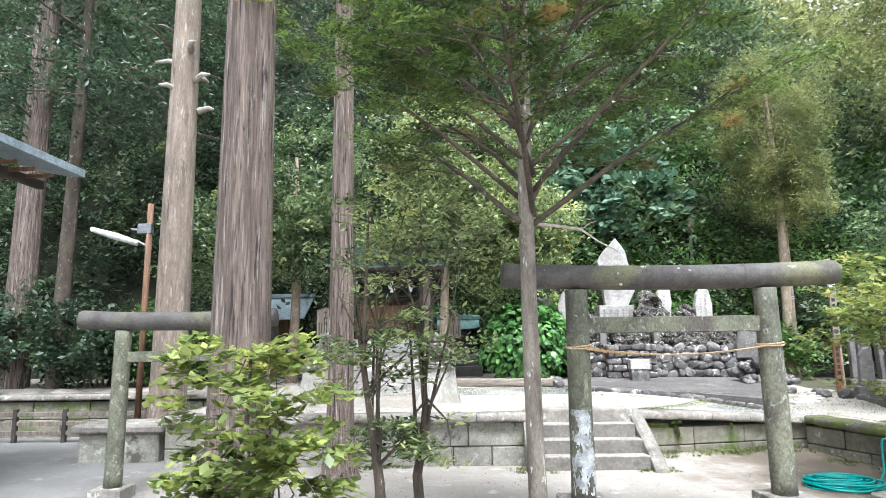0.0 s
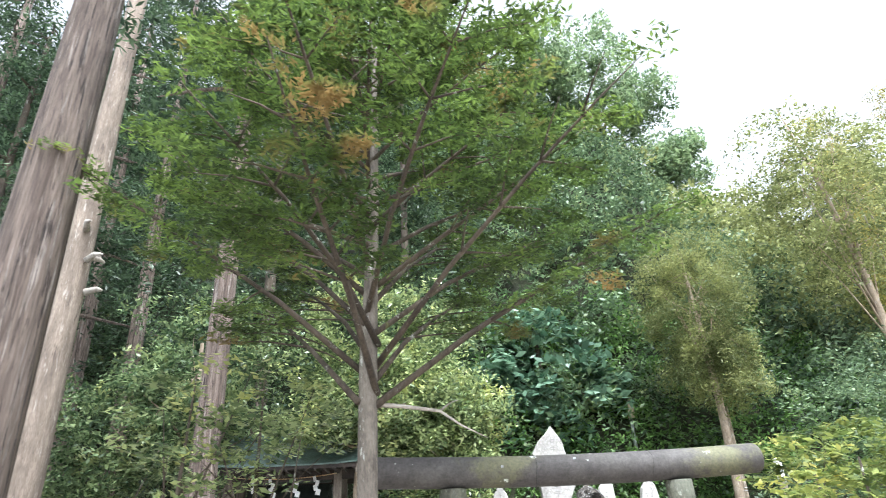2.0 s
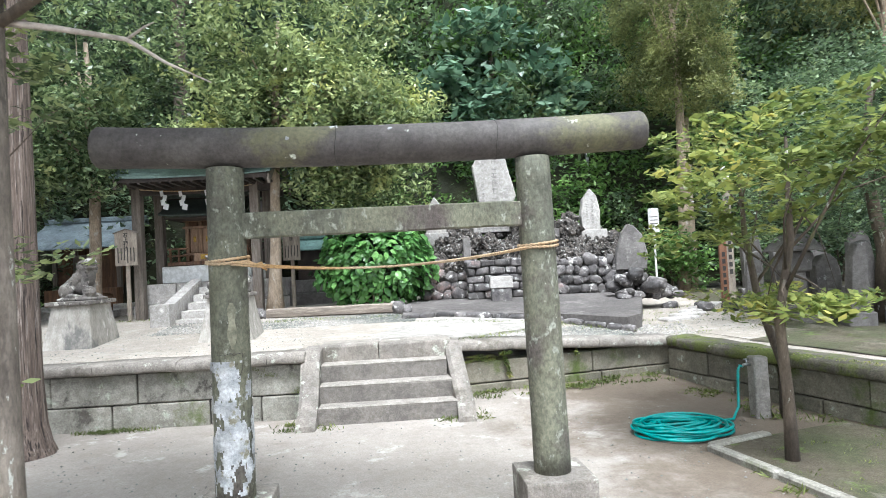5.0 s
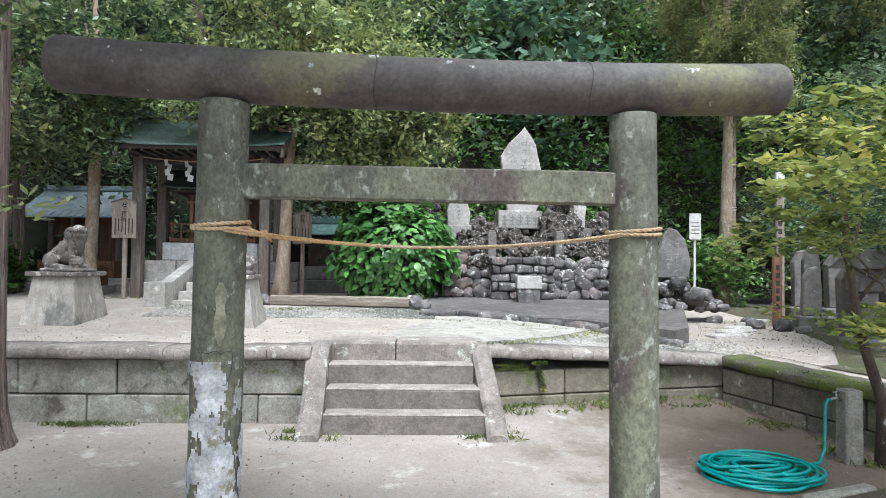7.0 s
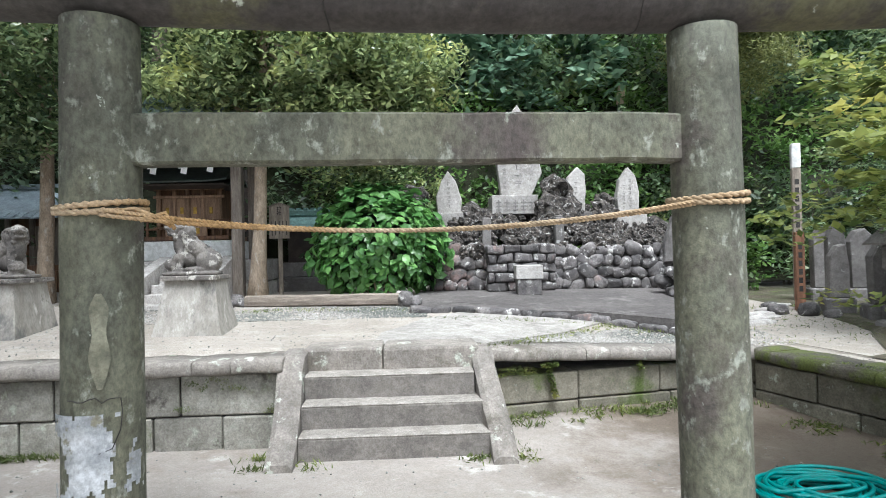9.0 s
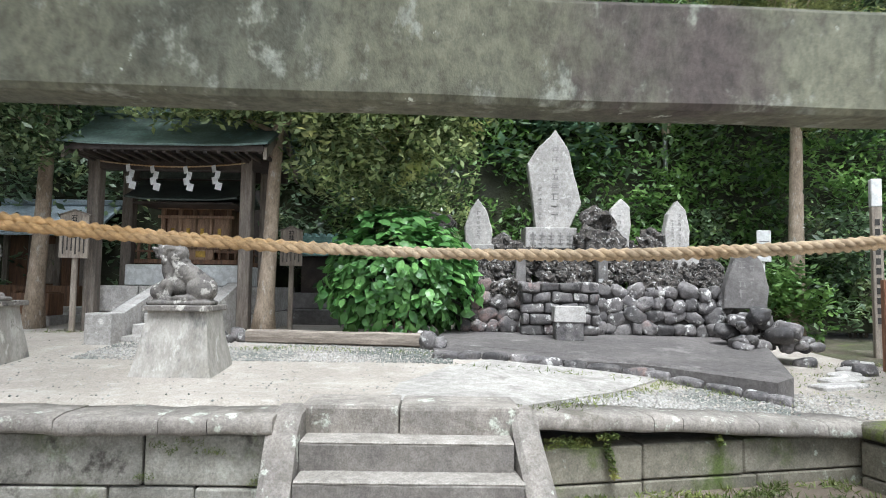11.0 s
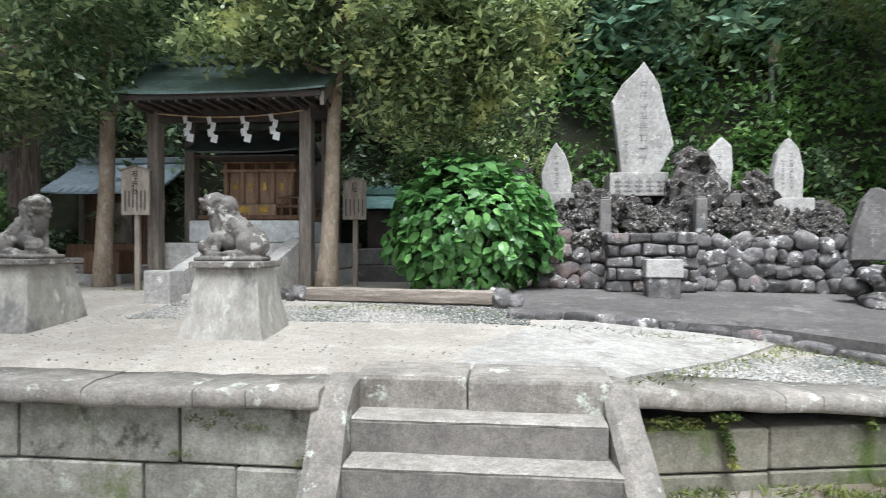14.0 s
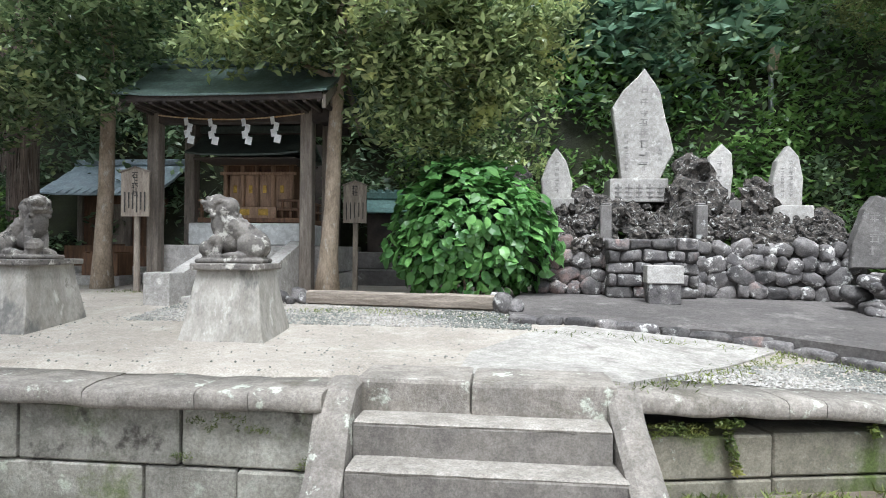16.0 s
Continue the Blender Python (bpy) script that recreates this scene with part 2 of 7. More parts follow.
M["darkbark"] = surface("dark_bark", (0.12, 0.095, 0.07), (0.07, 0.055, 0.042), 2.2, 25, 0.95, 0.7, 0.012, stretch=(2, 2, 0.8), patches=(((0.36, 0.36, 0.31), 6, 0.60, 0.66), ((0.13, 0.14, 0.05), 2, 0.58, 0.70)))
M["firbark"] = surface("lichened_fir_bark", (0.235, 0.205, 0.17), (0.14, 0.118, 0.098), 3.0, 30, 0.93, 0.7, 0.01, stretch=(2.5, 2.5, 0.8), patches=(((0.46, 0.47, 0.42), 7, 0.60, 0.66), ((0.08, 0.068, 0.056), 4, 0.57, 0.66)))
M["deadwood"] = surface("bleached_dead_wood", (0.46, 0.42, 0.37), (0.33, 0.29, 0.25), 2.2, 25, 0.9, 0.6, 0.01)
# near-black soil colour: the forest's shade is painted into it
M["hillsoil"] = surface("hill_soil_painted_shade", (0.03, 0.035, 0.014), (0.018, 0.02, 0.01), 1.5, 20, 0.95, 0.8, 0.05)
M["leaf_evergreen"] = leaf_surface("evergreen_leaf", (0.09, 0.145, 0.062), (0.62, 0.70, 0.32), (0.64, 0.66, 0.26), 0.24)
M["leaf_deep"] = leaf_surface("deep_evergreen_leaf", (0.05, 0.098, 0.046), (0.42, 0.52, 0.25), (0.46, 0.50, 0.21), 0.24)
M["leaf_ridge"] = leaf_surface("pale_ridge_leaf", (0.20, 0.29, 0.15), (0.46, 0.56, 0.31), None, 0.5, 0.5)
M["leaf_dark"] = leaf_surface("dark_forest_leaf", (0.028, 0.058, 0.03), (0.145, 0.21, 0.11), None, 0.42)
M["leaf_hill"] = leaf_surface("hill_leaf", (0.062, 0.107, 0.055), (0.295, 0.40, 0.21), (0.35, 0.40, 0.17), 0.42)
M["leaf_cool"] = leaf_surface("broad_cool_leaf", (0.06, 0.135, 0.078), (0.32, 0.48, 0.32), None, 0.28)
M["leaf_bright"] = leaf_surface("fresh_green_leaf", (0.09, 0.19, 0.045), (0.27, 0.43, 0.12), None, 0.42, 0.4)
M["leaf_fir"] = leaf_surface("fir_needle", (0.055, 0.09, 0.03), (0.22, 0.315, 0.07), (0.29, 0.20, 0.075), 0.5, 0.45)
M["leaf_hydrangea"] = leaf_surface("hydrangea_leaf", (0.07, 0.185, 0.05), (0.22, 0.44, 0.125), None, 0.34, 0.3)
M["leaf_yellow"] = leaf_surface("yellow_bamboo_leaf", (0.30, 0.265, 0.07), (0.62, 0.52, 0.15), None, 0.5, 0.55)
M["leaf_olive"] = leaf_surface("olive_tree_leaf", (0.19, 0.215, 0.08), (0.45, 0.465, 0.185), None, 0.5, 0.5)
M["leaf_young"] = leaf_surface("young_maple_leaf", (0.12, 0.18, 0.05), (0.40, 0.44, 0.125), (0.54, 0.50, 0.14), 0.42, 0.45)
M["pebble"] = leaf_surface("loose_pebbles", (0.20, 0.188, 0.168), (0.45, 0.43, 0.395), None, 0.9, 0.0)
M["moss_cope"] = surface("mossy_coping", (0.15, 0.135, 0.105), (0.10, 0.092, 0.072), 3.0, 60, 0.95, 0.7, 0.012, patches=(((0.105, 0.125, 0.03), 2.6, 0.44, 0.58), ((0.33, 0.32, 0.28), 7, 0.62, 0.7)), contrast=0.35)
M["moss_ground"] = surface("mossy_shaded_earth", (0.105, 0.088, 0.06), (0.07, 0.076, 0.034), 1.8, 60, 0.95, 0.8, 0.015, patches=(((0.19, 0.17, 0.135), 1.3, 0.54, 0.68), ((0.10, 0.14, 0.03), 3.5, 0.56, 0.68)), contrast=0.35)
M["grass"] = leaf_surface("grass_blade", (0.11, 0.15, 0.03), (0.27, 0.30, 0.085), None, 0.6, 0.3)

# brown leaf-strewn earth by the tap, with the trees' shade painted into its colour
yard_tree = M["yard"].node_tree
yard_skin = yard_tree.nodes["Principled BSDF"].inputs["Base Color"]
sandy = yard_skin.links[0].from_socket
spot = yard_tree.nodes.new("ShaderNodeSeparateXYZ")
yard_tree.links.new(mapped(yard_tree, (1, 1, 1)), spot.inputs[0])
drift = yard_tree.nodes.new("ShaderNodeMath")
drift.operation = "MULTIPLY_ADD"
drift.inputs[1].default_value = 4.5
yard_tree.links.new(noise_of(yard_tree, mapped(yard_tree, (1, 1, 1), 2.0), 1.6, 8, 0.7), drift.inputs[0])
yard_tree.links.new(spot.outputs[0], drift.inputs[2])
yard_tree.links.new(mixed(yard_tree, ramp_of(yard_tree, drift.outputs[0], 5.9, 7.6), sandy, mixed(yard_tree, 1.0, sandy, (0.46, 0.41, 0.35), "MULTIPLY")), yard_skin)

# grey path past the pavilion, the shade there painted into the yard colour
yard_now = yard_skin.links[0].from_socket
west = yard_tree.nodes.new("ShaderNodeMath")
west.operation = "MULTIPLY_ADD"
west.inputs[1].default_value = 3.0
yard_tree.links.new(noise_of(yard_tree, mapped(yard_tree, (1, 1, 1), 5.0), 1.1, 8, 0.7), west.inputs[0])
yard_tree.links.new(spot.outputs[0], west.inputs[2])
yard_tree.links.new(mixed(yard_tree, ramp_of(yard_tree, west.outputs[0], -3.2, -0.4), mixed(yard_tree, 1.0, yard_now, (0.50, 0.54, 0.58), "MULTIPLY"), yard_now), yard_skin)

# ---- building helpers ----


def broad_leaves(name, pos, size, rng, aim, material, up=0.8):
    """Broad pointed leaves, each folded along its midrib and drooping at the tip."""
    n = len(pos)
    nrm = rng.normal(size=(n, 3)) * 0.45 + aim * 0.8 + np.array((0, 0, up))
    nrm /= np.linalg.norm(nrm, axis=1)[:, None]
    d = aim + 0.6 * rng.normal(size=(n, 3)) - np.array((0, 0, 0.3))
    d -= nrm * (d * nrm).sum(1)[:, None]
    d /= np.linalg.norm(d, axis=1)[:, None] + 1e-9
    w = np.cross(nrm, d)
    L = size * rng.uniform(0.55, 1.3, n)[:, None]
    shape = ((-0.5, 0, 0.0), (-0.22, 0, 0.02), (0.15, 0, 0.0), (0.5, 0, -0.14), (-0.25, 0.27, 0.05), (0.12, 0.29, 0.03), (-0.25, -0.27, 0.05), (0.12, -0.29, 0.03))
    co = np.stack([pos + (d * a + w * b + nrm * c) * L for a, b, c in shape], 1).reshape(-1, 3)
    f = [(0, 1, 4), (1, 2, 5, 4), (2, 3, 5), (1, 0, 6), (2, 1, 6, 7), (3, 2, 7)]
    me = bpy.data.meshes.new(name)
    me.from_pydata(co.tolist(), [], [tuple(v + 8 * i for v in q) for i in range(n) for q in f])
    me.materials.append(material)
    return me


def obj_of(name, bm, material, smooth=False):
    me = bpy.data.meshes.new(name)
    bm.to_mesh(me)
    bm.free()
    me.materials.append(material)
    if smooth:
        me.shade_smooth()
    return new(name, me)


def part(name, bm, material, parent, label="", smooth=False):
    ob = obj_of(name, bm, material, smooth)
    ob.parent = parent
    if label:
        ob["label"] = label
    return ob


def thing(name, m, label, category, group="", kind=""):
    ob = new(name)
    ob.empty_display_size = 0.1
    ob.matrix_basis = m
    return tagged(ob, label, category, group, kind)


def solid(name, bm, material, label, category="", group="", kind="", m=None, smooth=False):
    ob = obj_of(name, bm, material, smooth)
    if m is not None:
        ob.matrix_basis = m
    return tagged(ob, label, category, group, kind)


def box(bm, lo, hi, bevel=0.0, m=None, taper=1.0, seg=1):
    """A box from corner to corner, its edges bevelled, its top drawn in by taper, placed by m."""
    c = [(a + b) / 2 for a, b in zip(lo, hi)]
    s = [b - a for a, b in zip(lo, hi)]
    r = bmesh.ops.create_cube(bm, size=1.0)
    vs = r["verts"]
    for v in vs:
        k = taper if v.co.z > 0 else 1.0
        v.co = Vector((c[0] + v.co.x * s[0] * k, c[1] + v.co.y * s[1] * k, c[2] + v.co.z * s[2]))
    if bevel:
        es = list({e for v in vs for e in v.link_edges})
        out = bmesh.ops.bevel(bm, geom=es, offset=bevel, segments=seg, affect="EDGES", profile=0.6)
        vs = list({v for v in vs if v.is_valid} | set(out["verts"]))
    if m is not None:
        for v in vs:
            v.co = m @ v.co
    return vs


def pipe(bm, pts, radii, seg=8, cap=True):
    """A round tube along points, with a radius at each."""
    rings = []
    n = len(pts)
    P = [Vector(p) for p in pts]
    side = Vector((1, 0.13, 0.07))
    for i in range(n):
        d = (P[min(i + 1, n - 1)] - P[max(i - 1, 0)]).normalized()
        u = side - d * side.dot(d)
        if u.length < 1e-3:
            u = Vector((0, 1, 0)) - d * d.y
        u.normalize()
        side = u
        w = d.cross(u)
        r = radii[i] if isinstance(radii, (list, tuple)) else radii
        rings.append([bm.verts.new(P[i] + (u * math.cos(a) + w * math.sin(a)) * r) for a in (2 * math.pi * k / seg for k in range(seg))])
    for a, b in zip(rings, rings[1:]):
        for k in range(seg):
            bm.faces.new((a[k], a[(k + 1) % seg], b[(k + 1) % seg], b[k]))
    if cap:
        bm.faces.new(rings[0][::-1])
        bm.faces.new(rings[-1])
    return rings


def rock(bm, c, s, seed, sub=2, rough=0.25, m=None):
    """An uneven stone of half sizes s about c."""
    vs = bmesh.ops.create_icosphere(bm, subdivisions=sub, radius=1.0)["verts"]
    for v in vs:
        n = noise.noise(v.co * 1.3 + Vector((seed * 3.7, seed * 1.9, seed))) + 0.5 * noise.noise(v.co * 3.1 + Vector((seed, 2, 5)))
        q = v.co * (1 + rough * n)
        q = Vector((q.x * s[0], q.y * s[1], q.z * s[2]))
        v.co = (m @ q if m is not None else q) + Vector(c)
    return vs


def prism(bm, outline, depth, m, bevel=0.0):
    """An outline in x and z, given thickness along y, its rim rounded, placed by m."""
    lay = [(1.0 if not bevel else 0.0, -depth / 2)]
    if bevel:
        lay = [(bevel, -depth / 2), (0.0, -depth / 2 + bevel), (0.0, depth / 2 - bevel), (bevel, depth / 2)]
    else:
        lay = [(0.0, -depth / 2), (0.0, depth / 2)]
    cx = sum(p[0] for p in outline) / len(outline)
    cz = sum(p[1] for p in outline) / len(outline)
    rings = []
    for inset, y in lay:
        ring = []
        for x, z in outline:
            d = math.hypot(x - cx, z - cz) or 1
            k = 1 - inset / d
            ring.append(bm.verts.new(m @ Vector((cx + (x - cx) * k, y, cz + (z - cz) * k))))
        rings.append(ring)
    n = len(outline)
    for a, b in zip(rings, rings[1:]):
        for k in range(n):
            bm.faces.new((a[k], a[(k + 1) % n], b[(k + 1) % n], b[k]))
    bm.faces.new(rings[0][::-1])
    bm.faces.new(rings[-1])


def leaves_mesh(name, pos, size, rng, up=0.5, shape=0.45, material=None, aim=None):
    """Many small leaves, each a bent blade of four corners, at the given points."""
    n = len(pos)
    nrm = rng.normal(size=(n, 3))
    nrm[:, 2] = np.abs(nrm[:, 2]) + up * 1.5
    nrm /= np.linalg.norm(nrm, axis=1)[:, None]
    d = rng.normal(size=(n, 3)) if aim is None else aim + 0.5 * rng.normal(size=(n, 3))
    d[:, 2] -= 0.35
    d -= nrm * (d * nrm).sum(1)[:, None]
    d /= np.linalg.norm(d, axis=1)[:, None] + 1e-9
    w = np.cross(nrm, d)
    L = size * rng.uniform(0.65, 1.35, n)[:, None]
    a = pos - d * L * 0.5
    b = pos + w * L * shape * 0.5 - nrm * L * 0.08
    c = pos + d * L * 0.5 - nrm * L * 0.12
    e = pos - w * L * shape * 0.5 - nrm * L * 0.08
    co = np.stack([a, b, c, e], 1).reshape(-1, 3)
    me = bpy.data.meshes.new(name)
    me.vertices.add(4 * n)
    me.vertices.foreach_set("co", co.astype(np.float32).ravel())
    me.loops.add(4 * n)
    me.loops.foreach_set("vertex_index", np.arange(4 * n, dtype=np.int32))
    me.polygons.add(n)
    me.polygons.foreach_set("loop_start", np.arange(0, 4 * n, 4, dtype=np.int32))
    me.update(calc_edges=True)
    me.validate()
    me.materials.append(material)
    return me


def clumps(rng, centres, radii, per):
    """Points in flattened clumps round centres, thicker near each clump's skin."""
    k = len(centres)
    d = rng.normal(size=(k, per, 3))
    d /= np.linalg.norm(d, axis=2)[:, :, None]
    r = rng.uniform(0.25, 1.0, (k, per, 1)) ** 0.6
    return (centres[:, None, :] + d * r * radii[:, None, :]).reshape(-1, 3)


def shell(rng, n, centre, half, inner=0.45, lower=-1.0):
    """n clump centres spread through the outer part of an ellipsoid."""
    out = []
    while len(out) < n:
        v = rng.normal(size=3)
        v /= np.linalg.norm(v)
        if v[2] < lower:
            continue
        out.append(np.array(centre) + v * np.array(half) * rng.uniform(inner, 1.0))
    return np.array(out)


def tree(name, base, trunk_pts, trunk_r, crown, leaf, leaf_size, label, category="tree", bark="darkbark", limbs=10, seed=1, per=60, clump=(0.45, 0.45, 0.28), up=0.5, shape=0.45, group="", seg=10, limb_from=0.45, limb_r=0.3, clear_of=None):
    """A tapered trunk with limbs to the clumps of its crown. crown: list of (centre, half sizes, clumps), from the base."""
    rng = np.random.default_rng(seed)
    t = thing(name, pose(*base), label, category, group)
    bm = bmesh.new()
    pipe(bm, trunk_pts, trunk_r, seg)
    part("trunk", bm, M[bark], t, smooth=True)
    cents = np.concatenate([shell(rng, n, c, h) for c, h, n in crown]) if crown else np.zeros((0, 3))
    if clear_of:
        cents = np.array([c for c in cents if not clear_of(c[0] + base[0], c[1] + base[1], c[2] + base[2])])
    top = len(trunk_pts) - 1
    if len(cents) and limbs:
        for k in rng.choice(len(cents), min(limbs, len(cents)), replace=False):
            f = rng.uniform(limb_from, 0.95) * top
            i = min(int(f), top - 1)
            p0 = Vector(trunk_pts[i]).lerp(Vector(trunk_pts[i + 1]), f - i)
            r0 = trunk_r[i] * (1 - f + i) + trunk_r[i + 1] * (f - i)
            p2 = Vector(cents[k])
            p1 = p0.lerp(p2, 0.5) + Vector((rng.normal() * 0.08, rng.normal() * 0.08, 0.1 * (p2 - p0).length))
            bm = bmesh.new()
            pipe(bm, [p0, p0.lerp(p1, 0.55), p1, p2], [r0 * limb_r * 1.6, r0 * limb_r * 1.2, r0 * limb_r * 0.8, r0 * limb_r * 0.2], 6)
            part("limb", bm, M[bark], t, smooth=True)
    if len(cents):
        rad = np.array(clump)[None, :] * rng.uniform(0.6, 1.35, (len(cents), 1))
        me = leaves_mesh("crown", clumps(rng, cents, rad, per), leaf_size, rng, up, shape, M[leaf])
        ob = new("crown", me)
        ob.parent = t
    return t

# ---- the large structure ----


def terrace_z(x, y):
    rise = 0.015 * min(max(y - 10.0, 0.0), 1.3) + 0.075 * min(max(y - 11.3, 0.0), 1.9) + 0.02 * max(0.0, y - 13.2)
    return 0.752 + rise - 0.075 * min(max(x - 3.4, 0.0), 3.0)


def wall_y(x):
    """The terrace's front edge."""
    if x < -3.6:
        return 13.45
    if x < 3.4:
        return 9.95
    if x < 6.3:
        return 10.2 + (x - 3.4) * 0.21
    return 10.81 - (x - 6.3) * 3.3


def sheet(name, xs, ys_of, z_of, material, label, kind="structure", category="ground"):
    """A ground sheet over columns xs; ys_of(x) gives the same number of rows in each."""
    bm = bmesh.new()
    grid = [[bm.verts.new((x, y, z_of(x, y))) for y in ys_of(x)] for x in xs]
    for a, b in zip(grid, grid[1:]):
        for k in range(len(a) - 1):
            bm.faces.new((a[k], b[k], b[k + 1], a[k + 1]))
    return solid(name, bm, material, label, category, "", kind, smooth=True)


def bumpy(x, y, k=1.0):
    return k * (0.02 * noise.noise(Vector((x * 0.9, y * 0.9, 0))) + 0.008 * noise.noise(Vector((x * 3.1, y * 3.1, 4))))


def spread(a, b, n):
    return [a + (b - a) * i / (n - 1) for i in range(n)]


def bank(x, y):
    """Earth washed up against the foot of the wall beside the steps."""
    if not 3.3 < x < 6.6:
        return 0.0
    ends = min(1.0, (x - 3.3) / 0.5, (6.6 - x) / 0.6)
    return 0.11 * ends * max(0.0, 1.0 - max(0.0, 10.1 + (x - 3.5) * 0.214 - y) / 1.3) ** 1.5


far = [-500, -200, -90, -45]
yard_xs = far + spread(-25, 20, 110) + [45, 90, 200, 500]
yard_ys = [-500, -200, -90, -40] + spread(-15, 12.5, 80) + [45, 90, 200, 500]
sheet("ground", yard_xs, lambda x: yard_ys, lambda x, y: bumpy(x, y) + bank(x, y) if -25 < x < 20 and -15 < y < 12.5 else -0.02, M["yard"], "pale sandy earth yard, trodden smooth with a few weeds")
terrace_xs = spread(-30, -3.62, 20) + spread(-3.55, 3.4, 46) + spread(3.5, 6.3, 20) + spread(6.4, 9.5, 18) + spread(10, 40, 20)


def terrace_rows(x):
    y0 = max(wall_y(x), -12.0 if not 1.84 < x < 3.42 else 10.3)
    return spread(y0, y0 + 0.25, 3) + spread(y0 + 0.4, 19.5, 50)


sheet("terrace", terrace_xs, terrace_rows, lambda x, y: terrace_z(x, y) + bumpy(x, y, 0.6) - 0.13 * min(1.0, max(0.0, (0.38 - (y - wall_y(x))) / 0.2)), M["terrace"], "pale dusty earth of the raised terrace before the shrine")


sheet("planted_ground", spread(6.85, 16, 34), lambda x: spread(max(wall_y(x - 0.45) + 0.5, -10), 18.0 if x > 8.3 else max(wall_y(x - 0.45) + 0.6, 9.4 + (x - 6.85) * 1.6), 50), lambda x, y: terrace_z(x, y) + 0.012 + bumpy(x, y, 1.2), M["moss_ground"], "shaded mossy earth strewn with leaves under the garden trees")


def hill_z(x, y):
    """The wooded slope behind the terrace."""
    prof = ((-60, 30), (-5, 30), (6, 28), (12, 27.5), (15.5, 18.5), (18, 16.5), (24, 17), (32, 22), (45, 27), (80, 27))
    h = prof[-1][1]
    for (x0, h0), (x1, h1) in zip(prof, prof[1:]):
        if x0 <= x < x1:
            h = h0 + (h1 - h0) * (x - x0) / (x1 - x0)
            break
    f = max(0.0, (y - 17.2) / 17.0)
    return 0.9 + h * min(1.0, f) ** 0.8 + 0.5 * noise.noise(Vector((x * 0.3, y * 0.3, 1))) * min(1, f * 6)


sheet("hill", spread(-70, 90, 100), lambda x: spread(17.0, 36, 40) + [60, 120], lambda x, y: hill_z(x, min(y, 36)), M["hillsoil"], "steep hillside of soil, coloured near black for the shade under the trees", category="hill")


def carved_block(size, seed, bevel=0.012):
    """The mesh of one dressed stone, its faces a little uneven, about its middle."""
    bm = bmesh.new()
    sx, sy, sz = (s / 2 for s in size)
    box(bm, (-sx, -sy, -sz), (sx, sy, sz), bevel)
    for v in bm.verts:
        v.co.y += 0.006 * noise.noise(v.co * 4 + Vector((seed, seed * 2.1, 0)))
    return bm


wall_left = new("wall_left")
tagged(wall_left, "low retaining wall of dressed tuff blocks under the terrace", "wall", "", "structure")
wall_west = new("wall_west")
tagged(wall_west, "low tuff-block wall where the terrace steps back to the west", "wall", "", "structure")
wall_right = new("wall_right")
tagged(wall_right, "mossy low retaining wall of tuff blocks beside the steps", "wall", "", "structure")
wall_side = new("wall_side")
tagged(wall_side, "mossy side retaining wall of tuff blocks beyond the water tap", "wall", "", "structure")


